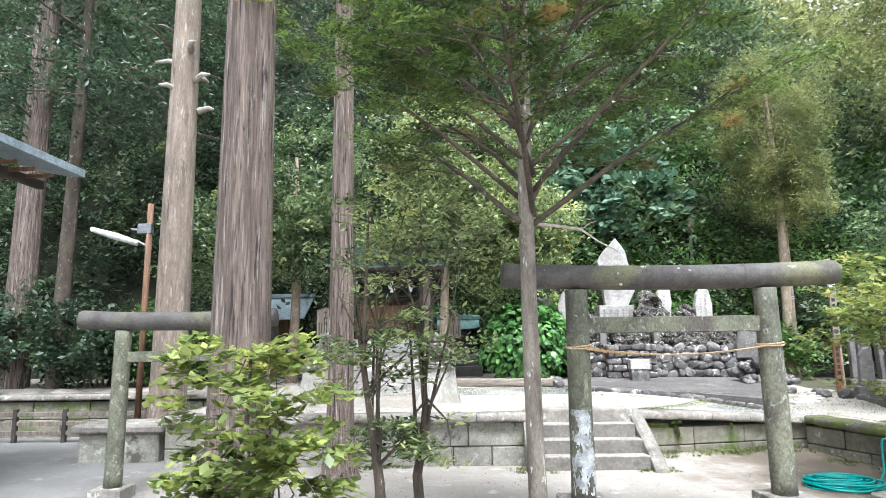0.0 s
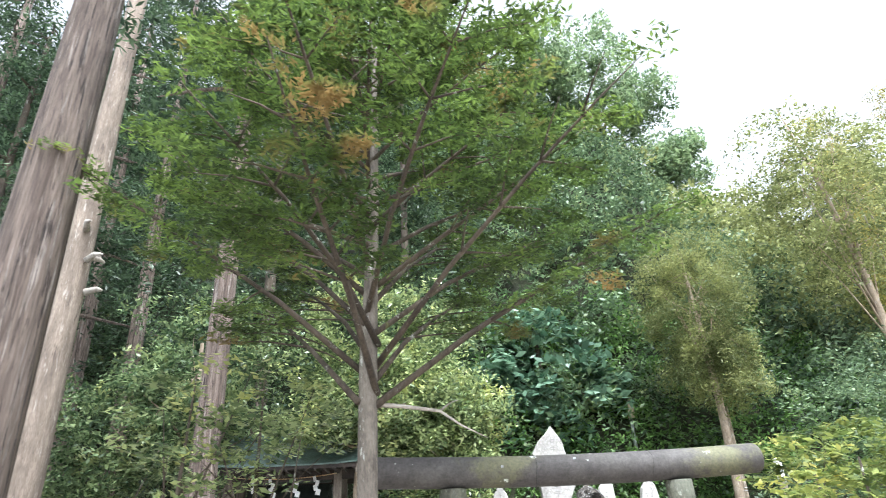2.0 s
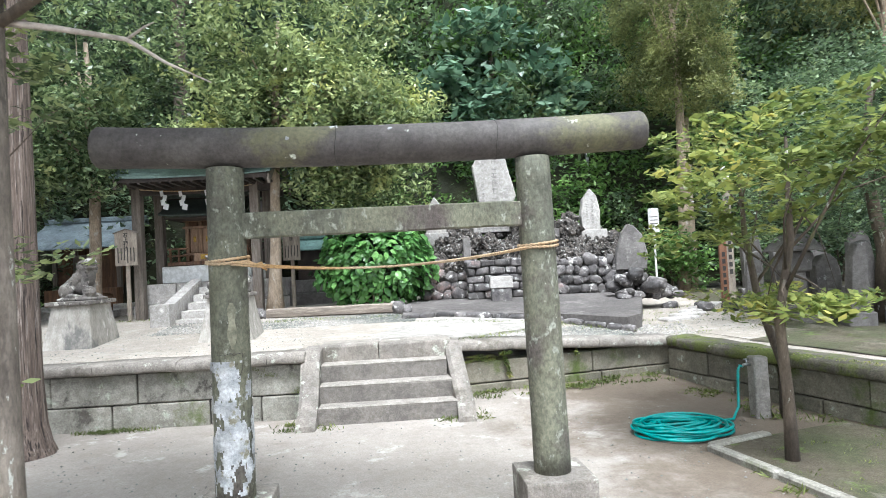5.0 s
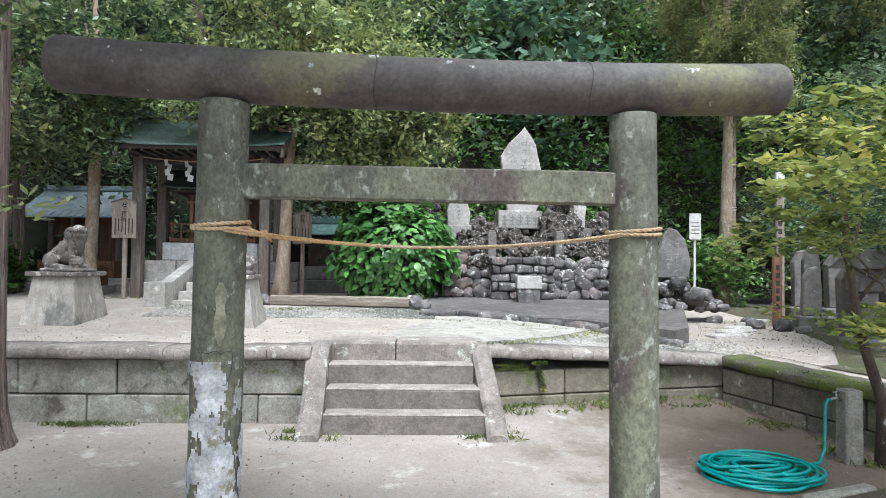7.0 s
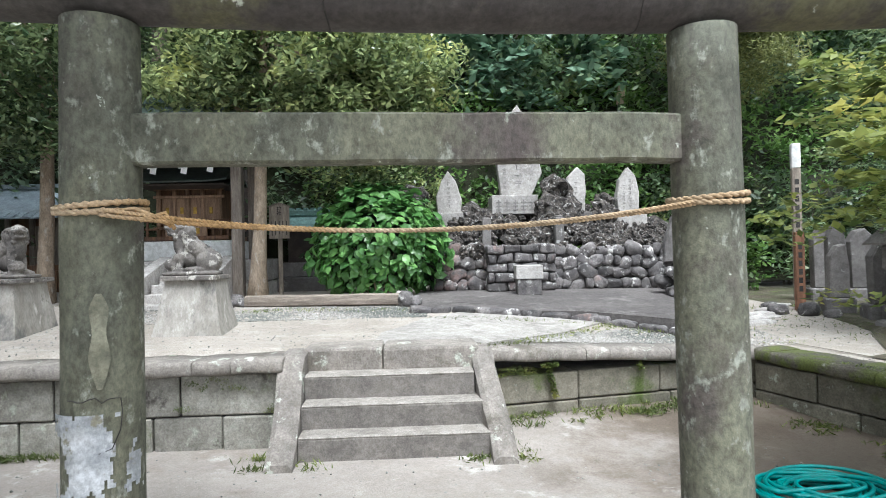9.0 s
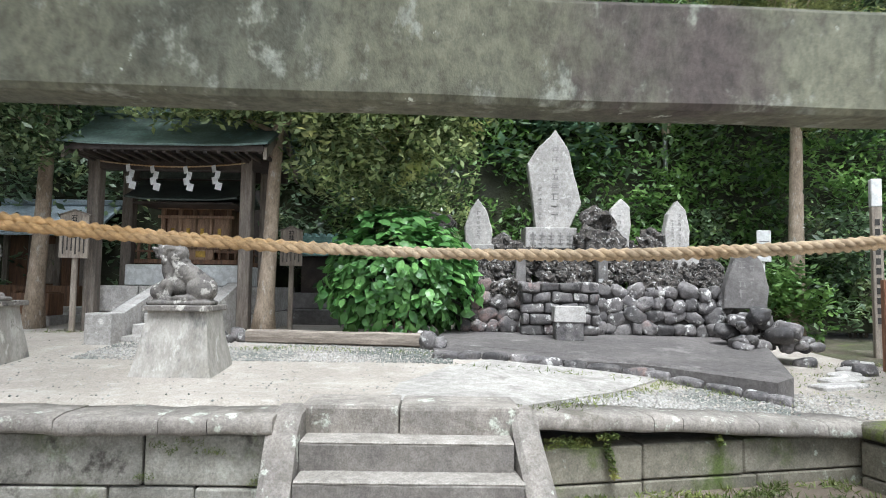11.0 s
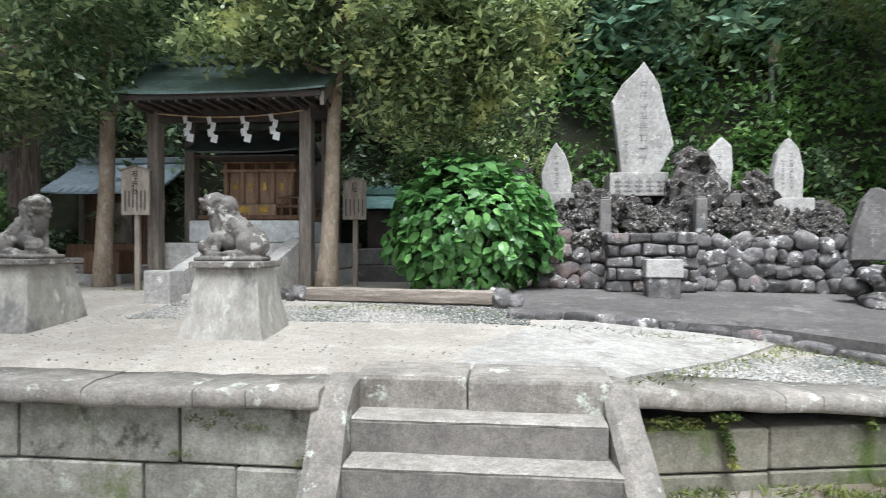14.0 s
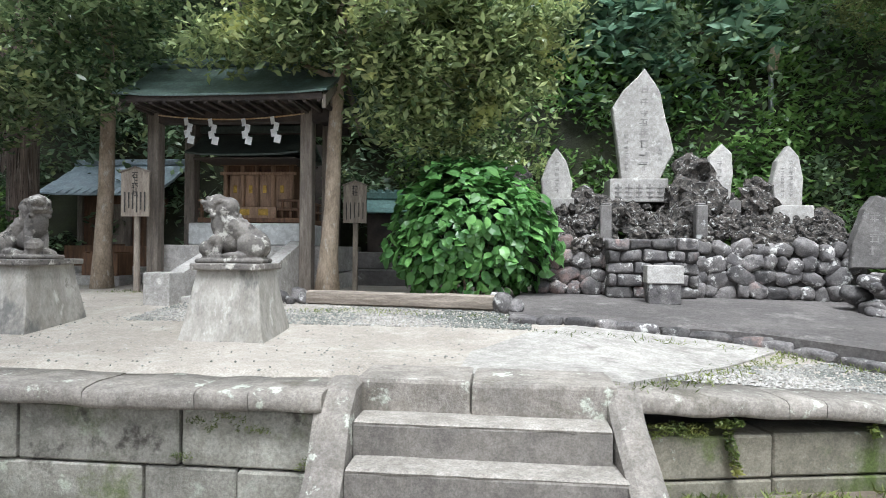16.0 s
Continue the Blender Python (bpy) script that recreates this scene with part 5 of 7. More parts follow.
for c, (x0, x1, y0, z0, z1, n) in enumerate(((-2.40, 0.30, 14.72, 0.8, 1.20, 5), (-2.36, 0.26, 14.76, 1.21, 1.60, 4))):
    xs = [x0] + sorted(x0 + (x1 - x0) * (k + 0.35 * (c - 0.5)) / n for k in range(1, n)) + [x1]
    for a, b in zip(xs, xs[1:]):
        bm = bmesh.new()
        box(bm, (a + 0.006, y0 + rnd.uniform(-0.015, 0.015), z0), (b - 0.006, 16.8, z1 - 0.006), 0.018, seg=2)
        part("base_stone", bm, M["stele"], base)
bm = bmesh.new()
box(bm, (-2.03, 15.2, 1.60), (-0.27, 16.7, 1.93), 0.015)
part("plinth", bm, M["whitepaint"], base)
for k in range(5):
    bm = bmesh.new()
    box(bm, (-1.04, 13.2 + 0.30 * k, 0.7), (-0.28, 13.55 + 0.30 * k, 0.98 + 0.13 * k), 0.015, seg=2)
    part("stair_step", bm, M["stele"], base)
for x in (-1.17, -0.15):
    bm = bmesh.new()
    box(bm, (x - 0.17, 12.95, 0.75), (x + 0.15, 13.25, 1.27), 0.02, seg=2)
    part("newel", bm, M["stele"], base)
    bm = bmesh.new()
    a = [bm.verts.new(p) for p in ((x - 0.11, 13.2, 0.8), (x - 0.11, 13.2, 1.20), (x - 0.11, 14.72, 1.66), (x - 0.11, 14.72, 0.8))]
    b = [bm.verts.new((v.co.x + 0.19, v.co.y, v.co.z)) for v in a]
    for k in range(4):
        bm.faces.new((a[k], a[(k + 1) % 4], b[(k + 1) % 4], b[k]))
    bm.faces.new(a[::-1])
    bm.faces.new(b)
    bmesh.ops.recalc_face_normals(bm, faces=bm.faces)
    part("cheek", bm, M["stele"], base)

hall = thing("small_shrine", pose(0, 0, 1.93), "small unpainted wooden shrine hall with carved doors and railing", "shrine")
beam(hall, "floor", (-2.0, 15.42, 0.02), (-0.38, 16.6, 0.09), M["brownwood"])
beam(hall, "wall", (-1.72, 15.78, 0.09), (-0.60, 16.5, 0.98), M["brownwood"])
for x in (-1.70, -1.42, -1.18, -0.92, -0.62):
    bm = bmesh.new()
    pipe(bm, [(x, 15.74, 0.09), (x, 15.74, 0.98)], 0.04, 10)
    part("column", bm, M["goldwood"], hall, smooth=True)
for x0, x1 in ((-1.64, -1.46), (-1.40, -1.19), (-1.175, -0.95), (-0.90, -0.66)):
    beam(hall, "door_panel", (x0, 15.755, 0.28), (x1, 15.78, 0.80), M["goldwood"])
    beam(hall, "fitting", ((x0 + x1) / 2 - 0.03, 15.745, 0.50), ((x0 + x1) / 2 + 0.03, 15.757, 0.62), M["gold"], 0.004, "tarnished brass fitting")
for z in (0.22, 0.78, 0.93):
    beam(hall, "rail_board", (-1.78, 15.70, z), (-0.54, 15.76, z + 0.05), M["goldwood"])
beam(hall, "offering_front", (-1.50, 15.50, 0.09), (-0.78, 15.56, 0.26), M["goldwood"])
beam(hall, "gold_plate", (-1.36, 15.492, 0.13), (-1.20, 15.502, 0.23), M["gold"], 0.003)
beam(hall, "gold_plate", (-1.06, 15.492, 0.13), (-0.90, 15.502, 0.23), M["gold"], 0.003)
for x in (-1.95, -1.78, -0.66, -0.52, -0.40):
    beam(hall, "baluster", (x - 0.02, 15.44, 0.09), (x + 0.02, 15.48, 0.36), M["brownwood"])
for y in (15.6, 15.8, 16.0, 16.2, 16.4):
    beam(hall, "baluster", (-0.42, y - 0.02, 0.09), (-0.38, y + 0.02, 0.36), M["brownwood"])
for z in (0.20, 0.34):
    beam(hall, "handrail", (-2.0, 15.43, z), (-1.6, 15.49, z + 0.035), M["brownwood"])
    beam(hall, "handrail", (-0.72, 15.43, z), (-0.34, 15.49, z + 0.035), M["brownwood"])
    beam(hall, "handrail", (-0.43, 15.45, z), (-0.37, 16.55, z + 0.035), M["brownwood"])
roof(hall, -1.98, -0.26, 14.98, 15.6, 16.3, 0.98, 1.42, M["copperdark"], 6, 0.05)
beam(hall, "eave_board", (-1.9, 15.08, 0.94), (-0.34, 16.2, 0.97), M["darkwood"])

sacred_rope = thing("shimenawa_rope", pose(0, 0, 0), "thin straw rope with four white paper streamers under the eave", "rope")
bm = bmesh.new()
strand(bm, hung((-2.1, 14.5, 3.40), (0.0, 14.5, 3.40), 0.07, 60), 0.008, 20, 0, 0.006)
strand(bm, hung((-2.1, 14.5, 3.40), (0.0, 14.5, 3.40), 0.07, 60), 0.008, 20, math.pi, 0.006)
part("cord", bm, M["rope"], sacred_rope, smooth=True)
for x in (-1.66, -1.31, -0.83, -0.42):
    bm = bmesh.new()
    z = 3.40 - 0.07 * 4 * ((x + 2.1) / 2.1) * (1 - (x + 2.1) / 2.1)
    for k in range(4):
        dx = 0.022 * (1 if k % 2 else -1) + 0.012 * k
        m = pose(x + dx, 14.48 - 0.006 * k, z - 0.05 - 0.085 * k, 8 * (1 if k % 2 else -1), 14 * (1 if k % 2 else -1), 0)
        box(bm, (-0.03 - 0.006 * k, -0.0015, -0.055), (0.03 + 0.006 * k, 0.0015, 0.055), m=m)
    part("paper_streamer", bm, M["paper"], sacred_rope)


def notice_board(x, y, z, w, h, foot, label, text="", cols=5, turn=0):
    """A pale wooden notice board with a pitched head on a post, with columns of ink."""
    t = thing("notice_board", pose(x, y, z, 0, 0, turn), label, "notice board", "wooden notice boards")
    beam(t, "post", (-0.035, 0.0, -0.05), (0.035, 0.05, foot + h), M["boardwood"])
    bm = bmesh.new()
    prism(bm, [(-w / 2, foot), (-w / 2, foot + h * 0.9), (0, foot + h), (w / 2, foot + h * 0.9), (w / 2, foot)], 0.03, pose(0, -0.02, 0))
    bmesh.ops.recalc_face_normals(bm, faces=bm.faces)
    face = part("board", bm, M["boardwood"], t)
    for s in (-1, 1):
        bm = bmesh.new()
        box(bm, (-w * 0.3, -0.03, -0.008), (w * 0.3, 0.03, 0.012), 0.004, m=pose(s * w * 0.27, -0.02, foot + h * 0.965, 0, s * math.degrees(math.atan2(h * 0.1, w / 2)), 0))
        part("cap", bm, M["greywood"], t)
    r = random.Random(int(abs(x) * 50))
    if text:
        cu = bpy.data.curves.new("writing", "FONT")
        cu.body = "\n".join(text)
        cu.size = h * 0.135
        cu.offset = h * 0.004
        cu.space_line = 0.9
        cu.align_x = "CENTER"
        tmp = bpy.data.objects.new("writing", cu)
        me = bpy.data.meshes.new_from_object(tmp)
        me.materials.append(M["ink"])
        ob = new("writing", me)
        ob.parent = face
        ob.matrix_basis = pose(0, -0.0375, foot + h * 0.80, 90, 0, 0)
    for k in range(cols):
        cx = -w * 0.36 + w * 0.72 * k / (cols - 1)
        bm = bmesh.new()
        zz = foot + h * (0.5 if text else 0.8)
        box(bm, (cx - w * 0.022, -0.0385, foot + h * (0.08 + 0.1 * r.random())), (cx + w * 0.022, -0.034, zz))
        part("writing_line", bm, M["ink"], face)
    return t


notice_board(-2.27, 14.27, 0.85, 0.40, 0.66, 1.12, "tall pale wooden notice board with brushed writing beside the shelter", "石上神社", 6)
notice_board(0.62, 14.9, 0.865, 0.33, 0.58, 1.06, "small pale wooden notice board beside the slanting tree trunk", "神社", 5)
notice_board(-5.37, 15.2, 1.0, 0.32, 0.58, 1.1, "pale wooden notice board standing among dark shrubs", "", 5)

side_shrine = thing("side_shrine", pose(-4.52, 17.2, 0.85), "small side shrine with a pale blue metal roof", "shrine")
beam(side_shrine, "body", (-0.75, 0.0, 0.4), (0.75, 1.0, 1.65), M["brownwood"])
for x in (-0.72, -0.25, 0.25, 0.72):
    beam(side_shrine, "post", (x - 0.05, -0.06, 0.3), (x + 0.05, 0.04, 1.65), M["greywood"])
beam(side_shrine, "door", (-0.22, -0.03, 0.75), (0.22, 0.0, 1.5), M["boardwood"])
beam(side_shrine, "steps", (-0.8, -0.35, 0.3), (0.8, -0.05, 0.72), M["brownwood"])
beam(side_shrine, "plinth", (-1.2, -0.6, -0.2), (1.2, 1.3, 0.35), M["stele"], 0.02)
roof(side_shrine, -1.15, 1.15, -0.6, 0.5, 1.6, 1.62, 2.30, M["bluetin"], 3, 0.05, 0.03)
for k in range(14):
    x = -1.1 + 2.2 * k / 13
    bm = bmesh.new()
    pipe(bm, [(x, -0.6, 1.665), (x, 0.0, 1.93), (x, 0.5, 2.33)], 0.012, 5)
    part("seam", bm, M["bluetin"], side_shrine)
offering = thing("offering_box", pose(-3.6, 15.6, 0.95), "low brown slatted offering box beside the tree", "box")
beam(offering, "case", (-0.3, -0.2, 0.15), (0.3, 0.2, 0.5), M["brownwood"])
for k in range(6):
    beam(offering, "slat", (-0.27 + 0.095 * k, -0.19, 0.5), (-0.22 + 0.095 * k, 0.19, 0.525), M["brownwood"])
beam(offering, "foot_stone", (-0.4, -0.3, -0.1), (0.4, 0.3, 0.15), M["stele"])
low_wall = thing("stone_kerb", pose(0, 0, 0), "low kerb of pale squared stones before the side shrine", "kerb", "", "structure")
for k in range(6):
    bm = bmesh.new()
    box(bm, (-5.6 + 0.52 * k, 15.9, 0.75), (-5.1 + 0.52 * k, 16.2, 1.12 + 0.02 * (k % 2)), 0.02)
    part("kerb_stone", bm, M["stele"], low_wall)

hut = thing("small_hokora", pose(0.72, 16.6, 0.95), "tiny stone shrine with a verdigris roof behind the bush", "shrine")
beam(hut, "body", (-0.3, -0.1, 0.55), (0.3, 0.4, 1.2), M["darkwood"])
beam(hut, "foot", (-0.6, -0.5, -0.1), (0.6, 0.6, 0.28), M["greystele"], 0.02)
beam(hut, "foot", (-0.45, -0.3, 0.28), (0.45, 0.5, 0.56), M["greystele"], 0.02)
roof(hut, -0.55, 0.55, -0.35, 0.15, 0.65, 1.2, 1.48, M["verdigris"], 4, 0.035, 0.02)
for k in range(5):
    beam(hut, "ridge_billet", (-0.3 + 0.14 * k, 0.02, 1.56), (-0.22 + 0.14 * k, 0.28, 1.62), M["verdigris"])

# ---- the right of the terrace ----
marker = thing("wooden_marker", pose(9.1, 14.3, 0.75, 0, 0, -20), "tall pale square marker post with a white head and black writing", "post")
beam(marker, "shaft", (-0.065, -0.06, -0.1), (0.065, 0.06, 2.12), M["boardwood"], 0.008)
beam(marker, "head", (-0.068, -0.063, 2.12), (0.068, 0.063, 2.52), M["whitepaint"], 0.01, "white-painted head")
for k in range(11):
    beam(marker, "writing_line", (-0.03, -0.0635, 0.45 + 0.14 * k), (0.03, -0.058, 0.54 + 0.14 * k), M["ink"], 0.0)
stake = thing("grave_stake", pose(8.35, 13.1, 0.6, 0, 0, -15), "short reddish-brown wooden stake with a line of writing", "post")
beam(stake, "shaft", (-0.06, -0.05, -0.1), (0.06, 0.05, 1.2), M["redwood"], 0.008)
for k in range(6):
    beam(stake, "writing_line", (-0.025, -0.0535, 0.35 + 0.12 * k), (0.025, -0.048, 0.43 + 0.12 * k), M["ink"], 0.0)
plate = thing("small_sign", pose(8.12, 15.5, 0.95, 0, 0, -8), "white enamel plate on a thin white stake", "sign")
beam(plate, "stake", (-0.02, 0.0, -0.1), (0.02, 0.03, 1.65), M["whitepaint"])
beam(plate, "plate", (-0.11, -0.02, 1.17), (0.11, 0.0, 1.68), M["whitepaint"])
for k in range(4):
    beam(plate, "writing_line", (-0.08, -0.022, 1.28 + 0.07 * k), (0.08, -0.019, 1.30 + 0.07 * k), M["greystele"], 0.0)
pole = thing("wooden_pole", pose(9.62, 17.1, 0.8), "weathered wooden pole wound with white cord before the hill", "pole")
bm = bmesh.new()
pipe(bm, [(0, 0, 0), (0.02, 0, 2), (0.04, 0, 4.1)], [0.12, 0.105, 0.095], 12)
part("shaft", bm, M["palebark"], pole, smooth=True)
bm = bmesh.new()
pipe(bm, [(0.02 + 0.115 * math.cos(a), 0.115 * math.sin(a), 2.0 + 0.01 * a) for a in (i * 0.4 for i in range(40))], 0.009, 5)
part("cord", bm, M["paper"], pole)
steel = thing("steel_pole", pose(7.6, 18.3, 1.4), "thin grey steel pole with a capped lamp among the shrubs", "pole")
bm = bmesh.new()
pipe(bm, [(0, 0, 0), (-0.02, 0, 3.5)], 0.05, 8)
part("shaft", bm, M["metal"], steel, smooth=True)
bm = bmesh.new()
pipe(bm, [(-0.02, 0, 3.5), (0.0, 0, 3.55), (0.06, 0, 4.0), (0.07, 0, 4.05)], [0.06, 0.09, 0.09, 0.04], 10)
part("lamp_head", bm, M["palebark"], steel, smooth=True)


def gravestone(x, y, w, d, h, turn, seed, mat="greystele"):
    t = thing("gravestone", pose(x, y, terrace_z(x, y), 0, 0, turn), "weathered grey upright gravestone on a low stone foot", "gravestone", "old gravestones")
    r = random.Random(seed)
    bm = bmesh.new()
    box(bm, (-w * 0.75, -d * 0.8, -0.1), (w * 0.75, d * 0.8, 0.2), 0.02)
    part("foot", bm, M["greystele"], t)
    bm = bmesh.new()
    k = r.uniform(-0.04, 0.04)
    prism(bm, [(-w / 2, 0.2), (-w / 2 + k, h * 0.82), (-w * 0.2 + k, h * 0.97), (0.05 + k, h), (w * 0.36, h * 0.9), (w / 2, h * 0.7), (w / 2, 0.2)], d, pose(0, 0, 0, r.uniform(-3, 3), 0, 0), 0.02)
    bmesh.ops.recalc_face_normals(bm, faces=bm.faces)
    slab = part("stone", bm, M[mat], t)
    for j in range(5):
        bm = bmesh.new()
        box(bm, (-0.04, -d / 2 - 0.004, h * 0.3 + 0.1 * j), (0.04, -d / 2 + 0.02, h * 0.3 + 0.1 * j + 0.05))
        part("carved_sign", bm, M["carving"], slab)


for k, (x, y, w, d, h) in enumerate(((8.75, 12.9, 0.26, 0.22, 0.95), (8.95, 12.3, 0.30, 0.2, 1.0), (8.95, 10.75, 0.24, 0.2, 1.15), (9.2, 11.7, 0.36, 0.18, 0.95), (9.6, 11.2, 0.26, 0.22, 0.85), (9.5, 10.5, 0.34, 0.2, 0.95), (10.0, 10.5, 0.36, 0.2, 0.8), (9.95, 9.8, 0.26, 0.22, 0.9), (10.45, 9.7, 0.4, 0.22, 1.0), (10.3, 9.0, 0.3, 0.25, 0.75), (9.05, 12.0, 0.34, 0.2, 1.05), (9.3, 11.1, 0.32, 0.2, 1.15), (8.95, 13.2, 0.24, 0.2, 1.25), (9.5, 14.3, 0.3, 0.22, 1.2), (10.0, 14.1, 0.36, 0.22, 1.15), (10.5, 13.8, 0.32, 0.22, 1.0), (11.0, 13.4, 0.36, 0.25, 1.2))):
    gravestone(x, y, w, d, h, -20 + 5 * (k % 4), k)
lantern = thing("stone_lantern", pose(8.6, 11.5, 0.54), "mossy old stone lantern with a broad cap", "lantern")
for name, lo, hi, tp in (("foot", (-0.25, -0.25, -0.1), (0.25, 0.25, 0.15), 0.9), ("shaft", (-0.12, -0.12, 0.15), (0.12, 0.12, 0.75), 0.9), ("light_box", (-0.17, -0.17, 0.75), (0.17, 0.17, 1.05), 1.0), ("cap", (-0.32, -0.32, 1.05), (0.32, 0.32, 1.3), 0.45)):
    bm = bmesh.new()
    box(bm, lo, hi, 0.025, taper=tp)
    part(name, bm, M["greystele"], lantern)
for k in range(5):
    x, y = 7.15 + 0.28 * k, 12.25 + 0.32 * k
    bm = bmesh.new()
    box(bm, (-0.34, -0.11, -0.05), (0.34, 0.11, 0.035), 0.02)
    solid("stepping_stone", bm, M["stele"], "flat pale stepping stone sunk in the grass", "stepping stone", "stepping stones", m=pose(x, y, terrace_z(x, y), 0, 0, 20 + 6 * k))
for k, (x, y, s) in enumerate(((7.9, 12.9, 0.16), (8.25, 12.75, 0.2), (8.4, 12.5, 0.13), (7.5, 13.4, 0.14), (8.0, 13.3, 0.12))):
    ob = tagged(new("field_stone", cob[k]), "pale rounded field stone lying in the grass", "stone", "loose field stones")
    ob.matrix_basis = pose(x, y, terrace_z(x, y) + s * 0.3, 0, 8, 50 * k) @ Matrix.Diagonal((s, s * 0.8, s * 0.6, 1))

# ---- the lower yard ----
hose = thing("garden_hose", pose(5.40, 8.32, 0.0), "coiled teal garden hose lying on the bare earth", "hose")
bm = bmesh.new()
pts = []
rr = random.Random(2)
ph = [rr.uniform(0, 6) for _ in range(12)]
for i in range(700):
    a = i * 0.14
    lap = a / (2 * math.pi)
    r = 0.30 + 0.105 * math.sin(lap * 1.7 + ph[0]) + 0.03 * math.sin(a * 2 + lap)
    cx, cy = 0.06 * math.sin(lap * 2.3 + ph[1]), 0.05 * math.cos(lap * 1.9 + ph[2])
    z = 0.016 + 0.0052 * lap + 0.010 * math.sin(a * 1.5 + lap * 2)
    pts.append((cx + r * math.cos(a) * 1.02, cy + r * 0.80 * math.sin(a), max(0.014, z)))
pipe(bm, pts, 0.0135, 8)
part("coil", bm, M["hose"], hose, smooth=True)
bm = bmesh.new()
pts = [pts[-1], (0.45, 0.08, 0.06), (0.62, 0.2, 0.03), (0.73, 0.3, 0.12), (0.76, 0.34, 0.32), (0.78, 0.36, 0.46), (0.80, 0.36, 0.51), (0.83, 0.36, 0.495)]
pipe(bm, pts, 0.0135, 8)
part("tail", bm, M["hose"], hose, smooth=True)
tap = thing("standpipe", pose(6.38, 8.68, -0.01), "square grey concrete standpipe with a small metal tap", "standpipe")
bm = bmesh.new()
box(bm, (-0.075, -0.075, -0.1), (0.075, 0.075, 0.60), 0.012, taper=0.95)
part("post", bm, M["concrete"], tap)
bm = bmesh.new()
pipe(bm, [(-0.06, 0, 0.52), (-0.14, 0, 0.525), (-0.16, 0, 0.50)], 0.014, 8)
pipe(bm, [(-0.11, 0, 0.52), (-0.11, 0, 0.57)], 0.01, 6)
pipe(bm, [(-0.14, 0, 0.575), (-0.08, 0, 0.575)], 0.008, 6)
part("tap", bm, M["metal"], tap, "chrome tap", smooth=True)
bed = thing("bed_kerb", pose(0, 0, 0), "low weathered kerb round the planted bed", "kerb", "", "structure")
for (ax, ay), (bx, by) in (((5.42, 7.75), (5.75, 6.3)), ((5.42, 7.75), (6.05, 7.98)), ((5.75, 6.3), (6.6, 4.4))):
    run = math.hypot(bx - ax, by - ay)
    n = max(1, int(run / 0.7))
    for k in range(n):
        bm = bmesh.new()
        box(bm, (run * k / n + 0.01, -0.05, -0.08), (run * (k + 1) / n - 0.01, 0.05, 0.06), 0.015)
        ob = part("kerb_stone", bm, M["wallstone"], bed)
        ob.matrix_basis = pose(ax, ay, 0, 0, 0, math.degrees(math.atan2(by - ay, bx - ax)))

# pavilion corner and lamp at the far left
pav = thing("pavilion", pose(-6.7, 6.35, 0.0) @ Matrix.Scale(0.7, 4), "dark timber pavilion with a wide grey tiled eave", "pavilion")
beam(pav, "base", (-3.0, -0.6, -0.1), (1.25, 3.5, 1.15), M["stele"], 0.03)
for x in (-0.1, 0.9):
    beam(pav, "post", (x - 0.14, -0.1, 1.15), (x + 0.14, 0.18, 6.0), M["brownwood"], 0.01)
beam(pav, "wall", (-2.8, 0.4, 1.15), (0.8, 3.3, 6.0), M["darkwood"])
bm = bmesh.new()
n = 12
rings = []
for i in range(n + 1):
    f = i / n
    x = 2.35 - 5.6 * f
    z = 6.35 + 2.3 * f ** 1.25 + 0.12 * max(0.0, 1 - 5 * f)
    rings.append([bm.verts.new(p) for p in ((x, -2.2 + 0.9 * f, z), (x, 4.5, z + 0.05), (x, 4.5, z - 0.12), (x, -2.2 + 0.9 * f, z - 0.14))])
for a, b in zip(rings, rings[1:]):
    for k in range(4):
        bm.faces.new((a[k], a[(k + 1) % 4], b[(k + 1) % 4], b[k]))
bm.faces.new(rings[0])
bm.faces.new(rings[-1][::-1])
bmesh.ops.recalc_face_normals(bm, faces=bm.faces)
part("roof", bm, M["bluetin"], pav)
beam(pav, "eave_beam", (1.5, -2.0, 6.02), (1.65, 4.2, 6.20), M["darkwood"])
for k in range(12):
    beam(pav, "rafter", (0.6, -1.9 + 0.5 * k, 6.12), (2.2, -1.84 + 0.5 * k, 6.20), M["brownwood"])
lamp = thing("street_lamp", pose(-5.3, 12.0, 0.0), "rusty pole with a white tube lamp on a bracket", "lamp")
bm = bmesh.new()
pipe(bm, [(0, 0, -0.1), (0.02, 0, 4.6)], 0.06, 8)
part("pole", bm, M["brownwood"], lamp, smooth=True)
bm = bmesh.new()
pipe(bm, [(0, 0, 3.75), (-0.2, -0.1, 3.86)], 0.03, 6)
pipe(bm, [(0.05, 0, 4.05), (-0.35, 0, 4.1)], 0.025, 6)
box(bm, (-0.2, -0.06, 4.0), (0.08, 0.06, 4.2), 0.01)
part("bracket", bm, M["metal"], lamp)
bm = bmesh.new()
pipe(bm, [(-0.15, -0.1, 3.80), (-0.6, -0.1, 3.95), (-1.08, -0.1, 4.10)], [0.055, 0.075, 0.05], 8)
part("tube_cover", bm, M["whitepaint"], lamp, smooth=True)
fence = thing("low_fence", pose(-6.5, 12.6, 0.0), "low dark wooden rail fence at the yard's edge", "fence")
for k in range(6):
    beam(fence, "post", (-2.6 + 1.0 * k, -0.04, -0.1), (-2.52 + 1.0 * k, 0.04, 0.62), M["darkwood"])
for z in (0.12, 0.3, 0.48):
    beam(fence, "rail", (-2.7, -0.02, z), (2.6, 0.02, z + 0.08), M["greywood"])
stone_seat = thing("stone_basin", pose(-4.7, 10.7, 0.0), "low grey stone basin on a squared block", "basin")
